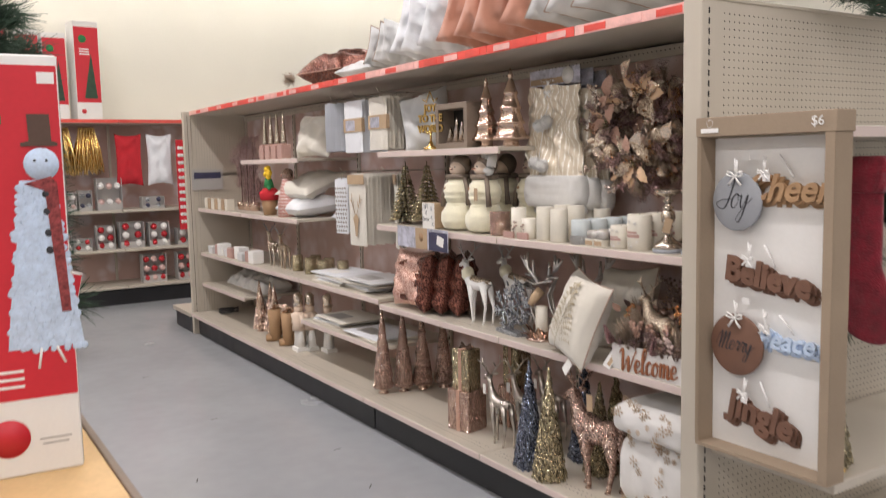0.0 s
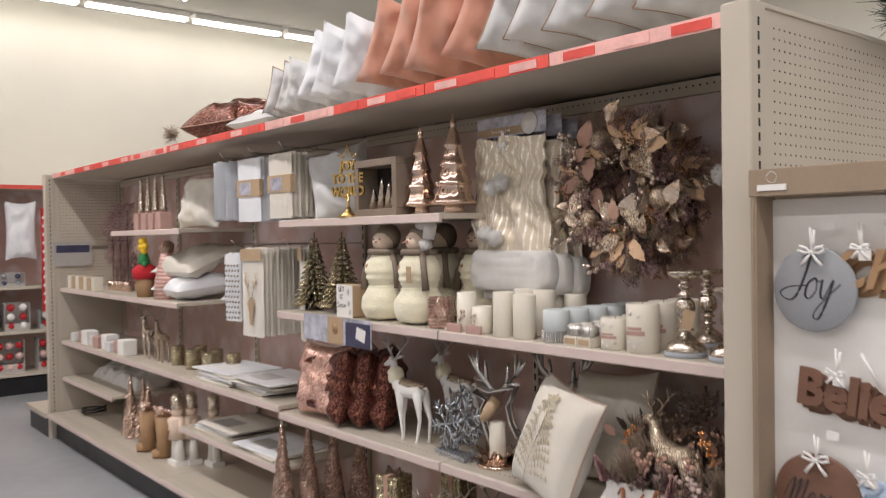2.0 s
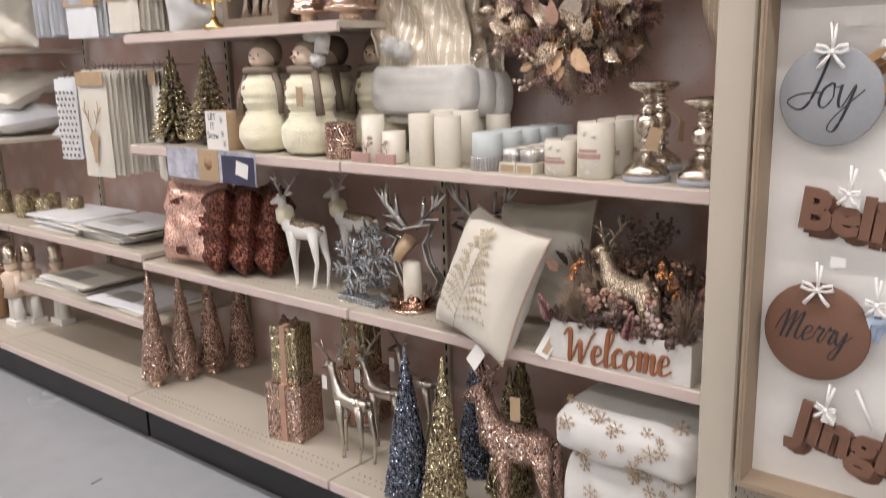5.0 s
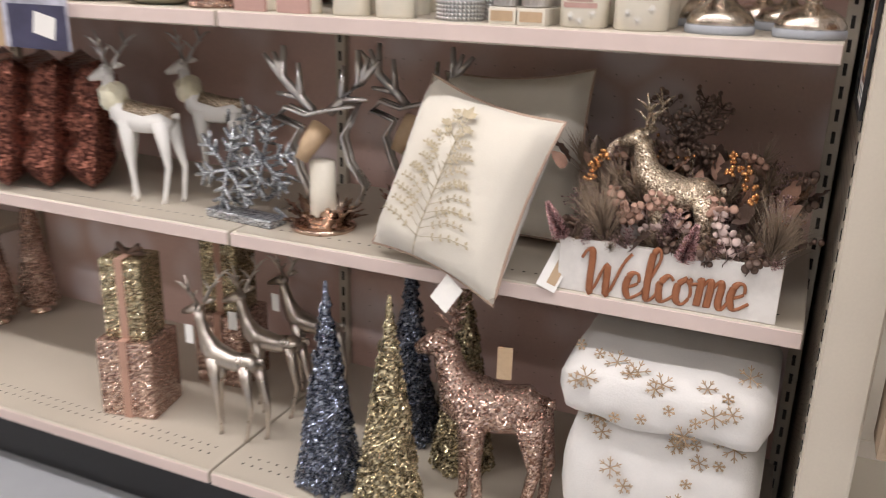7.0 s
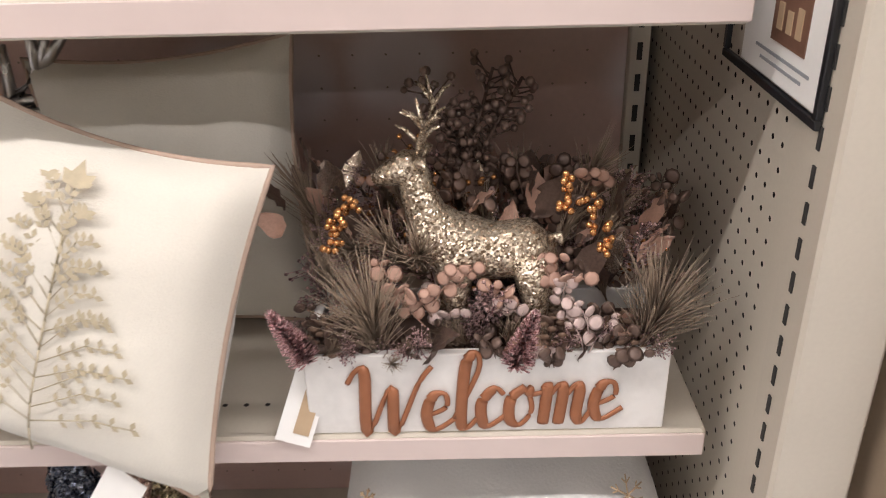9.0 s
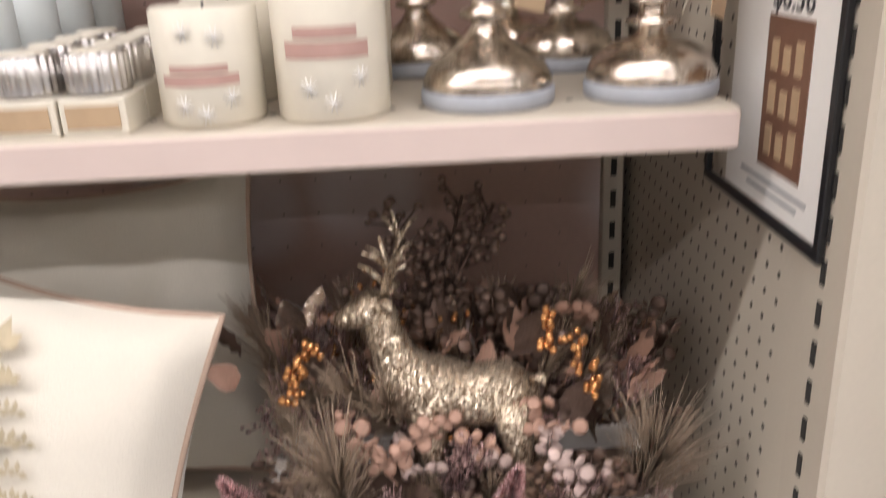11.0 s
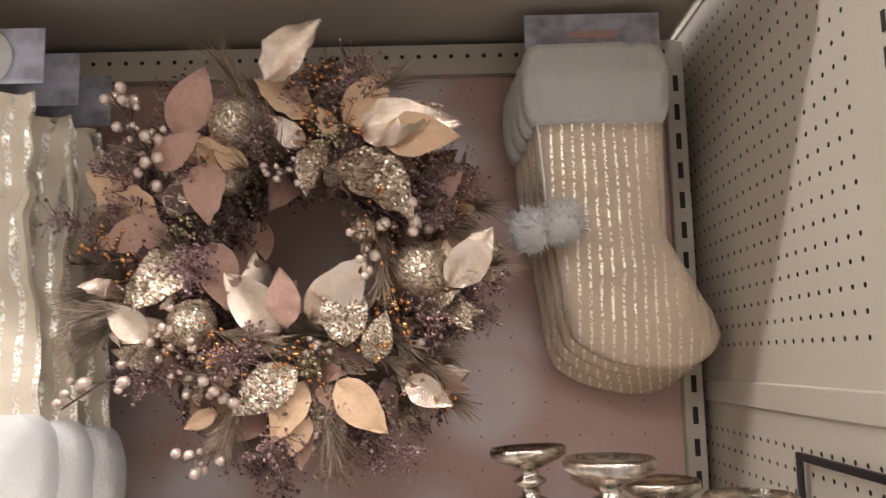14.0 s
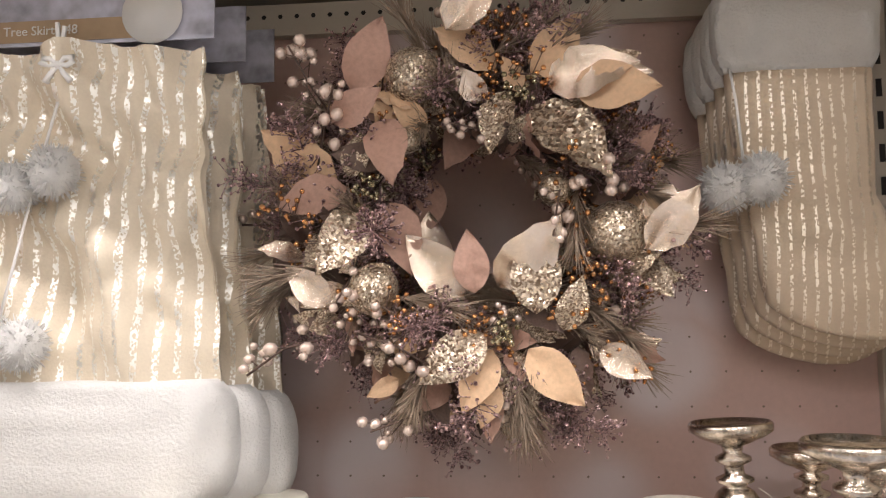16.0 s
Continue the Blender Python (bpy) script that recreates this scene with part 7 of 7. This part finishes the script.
def tree_carton(x, y, z, w, d, h, turn=0, tree=M_GREEN, group="boxed artificial trees"):
    o = thing("tree_carton", "red and white printed carton of an artificial tree", "carton", pose(x, y, z, 0, 0, turn), group)
    part(o, "carton", Mesh().box((w, d, h), (0, 0, 0), None, 0.004).data("carton", M_WHITE))
    part(o, "red_print", Mesh().box((w * 0.96, 0.002, h * 0.76), (0, -d / 2 - 0.001, h * 0.18)).data("red_print", M_REDBOX))
    part(o, "tree_print", Mesh().prism([(-w * 0.22, h * 0.22), (w * 0.3, h * 0.22), (w * 0.12, h * 0.68)], 0.002, pose(0.04 * w, -d / 2 - 0.0035, 0)).data("tree_print", tree))
    part(o, "round_mark", Mesh().lathe([(w * 0.16, 0), (w * 0.16, 0.001)], 20, pose(-w * 0.16, -d / 2 - 0.003, h * 0.82, 90, 0, 0)).data("round_mark", M_GRN))
    part(o, "round_mark", Mesh().lathe([(w * 0.1, 0), (w * 0.1, 0.001)], 16, pose(-w * 0.24, -d / 2 - 0.003, h * 0.09, 90, 0, 0)).data("round_mark", M_REDBOX))
    for i in range(3):
        part(o, "text_bar", Mesh().box((w * 0.4, 0.001, h * 0.014), (-w * 0.1, -d / 2 - 0.003, h * (0.66 + 0.025 * i))).data("text_bar", M_WHITE))
    return o


tree_carton(0.6, 10.6, 2.195, 0.36, 0.3, 1.15)
tree_carton(0.97, 10.6, 2.195, 0.25, 0.3, 1.0)
tree_carton(1.25, 10.6, 2.195, 0.25, 0.3, 0.98)
tree_carton(1.58, 10.58, 2.195, 0.28, 0.26, 1.13, 8)
tree_carton(-0.0, 10.6, 2.195, 0.36, 0.3, 1.0)
o = thing("bead_garland", "hanging strings of gold bauble beads", "garland", pose(1.0, 10.45, 1.45))
k = Mesh()
for i in range(4):
    for j in range(15):
        k.ball((-0.07 + 0.05 * i, 0.02 * (i % 2), 0.05 + 0.045 * j), 0.022, 8)
part(o, "beads", k.data("beads", M_GOLD))
for x in (1.26, 1.54):
    o = thing("tinsel_bundle", "hanging bundle of gold foil tinsel", "garland", pose(x, 10.48, 1.55), "gold tinsel bundles")
    k = Mesh()
    for i in range(90):
        a = rng.uniform(-0.13, 0.13)
        k.tube([(a * 0.6, rng.uniform(-.05, .05), 0.56), (a, rng.uniform(-.08, .08), 0.3), (a * 1.2 + rng.gauss(0, .02), rng.uniform(-.08, .08), rng.uniform(0, 0.1))], [0.006, 0.012, 0.006], 4)
    part(o, "tinsel", k.data("tinsel", M_GOLD))
for x, mt, nm in ((2.0, M_REDCLOTH, "red"), (2.36, M_CLOTHW, "white")):
    cushion("folded_skirt", "hanging folded %s felt tree skirt" % nm, pose(x, 10.48, 1.41), 0.31, 0.63, 0.1, mt, 40, None, "felt tree skirts", category="tree skirt")
o = thing("hanging_banner", "long red printed fabric banner on the shelving", "banner", pose(2.68, 10.36, 0.86))
part(o, "cloth", Mesh().box((0.3, 0.03, 1.1), (0, 0, 0), None, 0.006).data("cloth", M_REDCLOTH))
k = Mesh()
for j in range(11):
    for i in range(3):
        k.lathe([(0.022, 0), (0.022, 0.002)], 10, pose(-0.12 + 0.035 * i, -0.017, 0.1 + 0.09 * j, 90, 0, 0))
part(o, "dots", k.data("dots", M_WHITE))


def ball_pack(x, z, w, h, rows_, cols, mats, dim=0.16):
    o = thing("bauble_pack", "clear-fronted pack of red and white baubles", "box", pose(x, BY + 0.17, z), "bauble packs")
    part(o, "tray", Mesh().box((w, dim, h * 0.25)).box((w, 0.01, h), (0, dim / 2, 0)).box((0.006, dim, h), (-w / 2, 0, 0)).box((0.006, dim, h), (w / 2, 0, 0)).data("tray", M_GREYBOX))
    for r in range(rows_):
        for c in range(cols):
            R = min(w / cols, h / rows_) * 0.42
            part(o, "bauble", Mesh().ball((-w / 2 + (c + 0.5) * w / cols, -dim / 2 + R * 0.6, (r + 0.5) * h / rows_), R, 10).data("bauble", mats[(r + c) % len(mats)]))
    return o


red_m, pink_m = material("red_gloss", (0.5, 0.03, 0.04), 0.15, 0.4), material("pale_pink_gloss", (0.7, 0.48, 0.44), 0.2, 0.2)
for i, (x, w, h) in enumerate(((0.95, 0.22, 0.2), (1.28, 0.2, 0.22), (1.48, 0.14, 0.24), (1.75, 0.28, 0.38), (2.25, 0.26, 0.14))):
    ball_pack(x, 1.139, w, h, 2, 2 + i % 2, (pink_m, M_WHITE) if i % 2 else (M_NAVY, M_GSILV))
for i, (x, w, h) in enumerate(((0.95, 0.2, 0.26), (1.22, 0.16, 0.24), (1.42, 0.2, 0.14), (1.68, 0.2, 0.28), (1.98, 0.28, 0.31), (2.3, 0.24, 0.29), (2.65, 0.26, 0.2))):
    ball_pack(x, 0.671, w, h, 2 + (h > 0.25), 2, (red_m, M_WHITE) if i > 1 else (pink_m, M_WHITE))
ball_pack(2.22, 0.231, 0.28, 0.34, 3, 3, (red_m, pink_m))
ball_pack(2.6, 0.231, 0.2, 0.34, 3, 2, (red_m, pink_m))

# ---- left side of the aisle ----
tb = thing("display_table", "pine-topped display table with a dark edge trim", "table", pose(0, 0, 0))
slab_part(tb, "table_top", (-0.85, 2.0, 0.70), (0.19, 4.0, 0.745), M_WOODTOP, 0.003)
slab_part(tb, "edge_trim", (0.192, 2.0, 0.69), (0.214, 4.0, 0.75), M_TAUPE, 0.003)
for x in (-0.8, 0.12):
    for y in (2.06, 3.9):
        slab_part(tb, "leg", (x, y, 0), (x + 0.05, y + 0.05, 0.70), M_TAUPE)
sn = thing("tree_carton", "tall red carton picturing a lit snowman tree", "carton", pose(0.128, 2.57, 0.745, 0, 0, -4))
CW, CD, CH = 0.46, 0.26, 1.20
part(sn, "carton", Mesh().box((CW, CD, CH), (-CW / 2, CD / 2, 0), None, 0.005).data("carton", M_WHITE))
part(sn, "red_print", Mesh().box((CW - 0.006, 0.002, 0.945), (-CW / 2, -0.001, 0.225)).data("red_print", M_REDBOX))
part(sn, "carton_side", Mesh().box((0.002, CD - 0.02, CH - 0.02), (0.001, CD / 2, 0.01)).data("carton_side", M_GREYBOX))
k = Mesh().prism([(-0.1, 0.37), (0.1, 0.37), (0.085, 0.5), (0.055, 0.7), (0.042, 0.85), (-0.042, 0.85), (-0.055, 0.7), (-0.085, 0.5)], 0.002, pose(0, -0.0028, 0))
for i in range(420):
    f = rng.random()
    w = 0.045 + 0.055 * (1 - f) ** 0.8
    k.ball((rng.uniform(-1, 1) * w, -0.0035, 0.36 + 0.47 * f), rng.uniform(0.006, 0.013), 6, 0, 0, (1, 0.12, 1))
part(sn, "snowman_picture", k.data("snowman_picture", M_BLUEWHITE), pose(-0.075, 0, 0))
part(sn, "face_picture", Mesh().lathe([(0.046, 0), (0.046, 0.002)], 32, pose(-0.057, -0.004, 0.895, 90, 0, 0)).data("face_picture", M_BLUEWHITE))
part(sn, "hat_picture", Mesh().prism([(-0.05, 0.945), (0.045, 0.945), (0.045, 0.955), (0.03, 0.96), (0.028, 1.035), (-0.03, 1.035), (-0.028, 0.96), (-0.05, 0.955)], 0.002, pose(-0.057, -0.005, 0)).data("hat_picture", M_TWIG))
part(sn, "scarf_picture", Mesh().prism([(-0.04, 0.84), (0.03, 0.86), (0.045, 0.84), (0.06, 0.47), (0.035, 0.47), (0.012, 0.82)], 0.002, pose(-0.065, -0.0062, 0)).data("scarf_picture", M_PLAID))
k = Mesh()
for z in (0.81, 0.76, 0.70, 0.65):
    k.ball((-0.05, -0.005, z), 0.011, 10, 0, 0, (1, 0.3, 1))
for u in (-0.074, -0.044):
    k.ball((u, -0.0055, 0.905), 0.0045, 8, 0, 0, (1, 0.4, 1))
part(sn, "buttons_picture", k.data("buttons_picture", M_INK))
part(sn, "feet_picture", Mesh().tube([(-0.09, -0.003, 0.37), (-0.1, -0.003, 0.31)], 0.004, 5).tube([(-0.05, -0.003, 0.37), (-0.03, -0.003, 0.32)], 0.004, 5).data("feet_picture", M_WHITE))
part(sn, "barcode", Mesh().box((0.045, 0.001, 0.032), (-0.032, -0.0025, 1.12)).data("barcode", M_WHITE))
for i in range(3):
    part(sn, "text_bar", Mesh().box((0.08, 0.001, 0.008), (-0.18, -0.0025, 0.26 + 0.022 * i)).data("text_bar", M_WHITE))
part(sn, "text_bar", Mesh().box((0.085, 0.001, 0.004), (-0.07, -0.0012, 0.1)).box((0.07, 0.001, 0.004), (-0.07, -0.0012, 0.085)).data("text_bar", M_GREYBOX))
part(sn, "round_mark", Mesh().lathe([(0.055, 0), (0.055, 0.001)], 30, pose(-0.19, -0.0015, 0.115, 90, 0, 0)).data("round_mark", M_REDBOX))
part(sn, "round_mark", Mesh().lathe([(0.055, 0), (0.055, 0.001)], 30, pose(-0.205, -0.003, 1.02, 90, 0, 0)).data("round_mark", M_GRN))

tr = thing("artificial_tree", "frosted green artificial Christmas tree on the table", "tree", pose(-0.12, 3.55, 0.745))
part(tr, "trunk", Mesh().tube([(0, 0, 0.1), (0, 0, 1.7)], [0.03, 0.01], 8).data("trunk", M_TWIG))
for i in range(3):
    part(tr, "foot", Mesh().tube([(0, 0, 0.12), (0.2 * math.cos(i * 2.09), 0.2 * math.sin(i * 2.09), 0.01)], 0.012, 6).data("foot", M_TWIG))
TW2 = [needle_spray(150, 0.26, 0.95, s + 50, 0.8, 0.0018).data("pine_sprig", M_GREEN) for s in range(3)]
for i in range(170):
    f = rng.random() ** 1.2
    a = i * 2.4
    R = 0.30 * (1 - f) + 0.05
    r = rng.uniform(0.2, 0.75) * R
    aim(tr, "branch", TW2[i % 3], (r * math.cos(a), r * math.sin(a), 0.3 + 1.4 * f), (math.cos(a), math.sin(a), rng.uniform(-0.15, 0.35)), rng.uniform(0.8, 1.1))
o = thing("hang_tag", "red and white paper tag hanging from the tree", "tag", pose(0.13, 3.28, 0.80, 0, 14, 10))
part(o, "tag_sheet", Mesh().box((0.075, 0.002, 0.46), (0, 0, 0), None, 0.0008).data("tag_sheet", M_WHITE))
part(o, "tag_print", Mesh().box((0.07, 0.001, 0.26), (0, -0.002, 0.19)).data("tag_print", M_REDBOX))
part(o, "string", Mesh().tube([(0, 0, 0.46), (-0.04, 0.02, 0.57)], 0.002, 4).data("string", M_WHITE))
o = thing("carton", "tall plain white carton standing on the floor", "carton", pose(0.7, 7.72, 0, 0, 0, -10))
part(o, "carton", Mesh().box((0.29, 0.3, 1.29), (0, 0, 0), None, 0.004).data("carton", M_WHITE))
part(o, "red_lid", Mesh().box((0.28, 0.28, 0.05), (0.0, 0, 1.29), None, 0.004).data("red_lid", M_REDBOX))
o = thing("carton", "low grey carton with a red round mark", "carton", pose(0.28, 7.75, 0, 0, 0, 0))
part(o, "carton", Mesh().box((0.5, 0.4, 0.5), (0, 0, 0), None, 0.004).data("carton", M_GREYBOX))
part(o, "round_mark", Mesh().lathe([(0.09, 0), (0.09, 0.002)], 20, pose(0.1, -0.202, 0.3, 90, 0, 0)).data("round_mark", M_REDBOX))
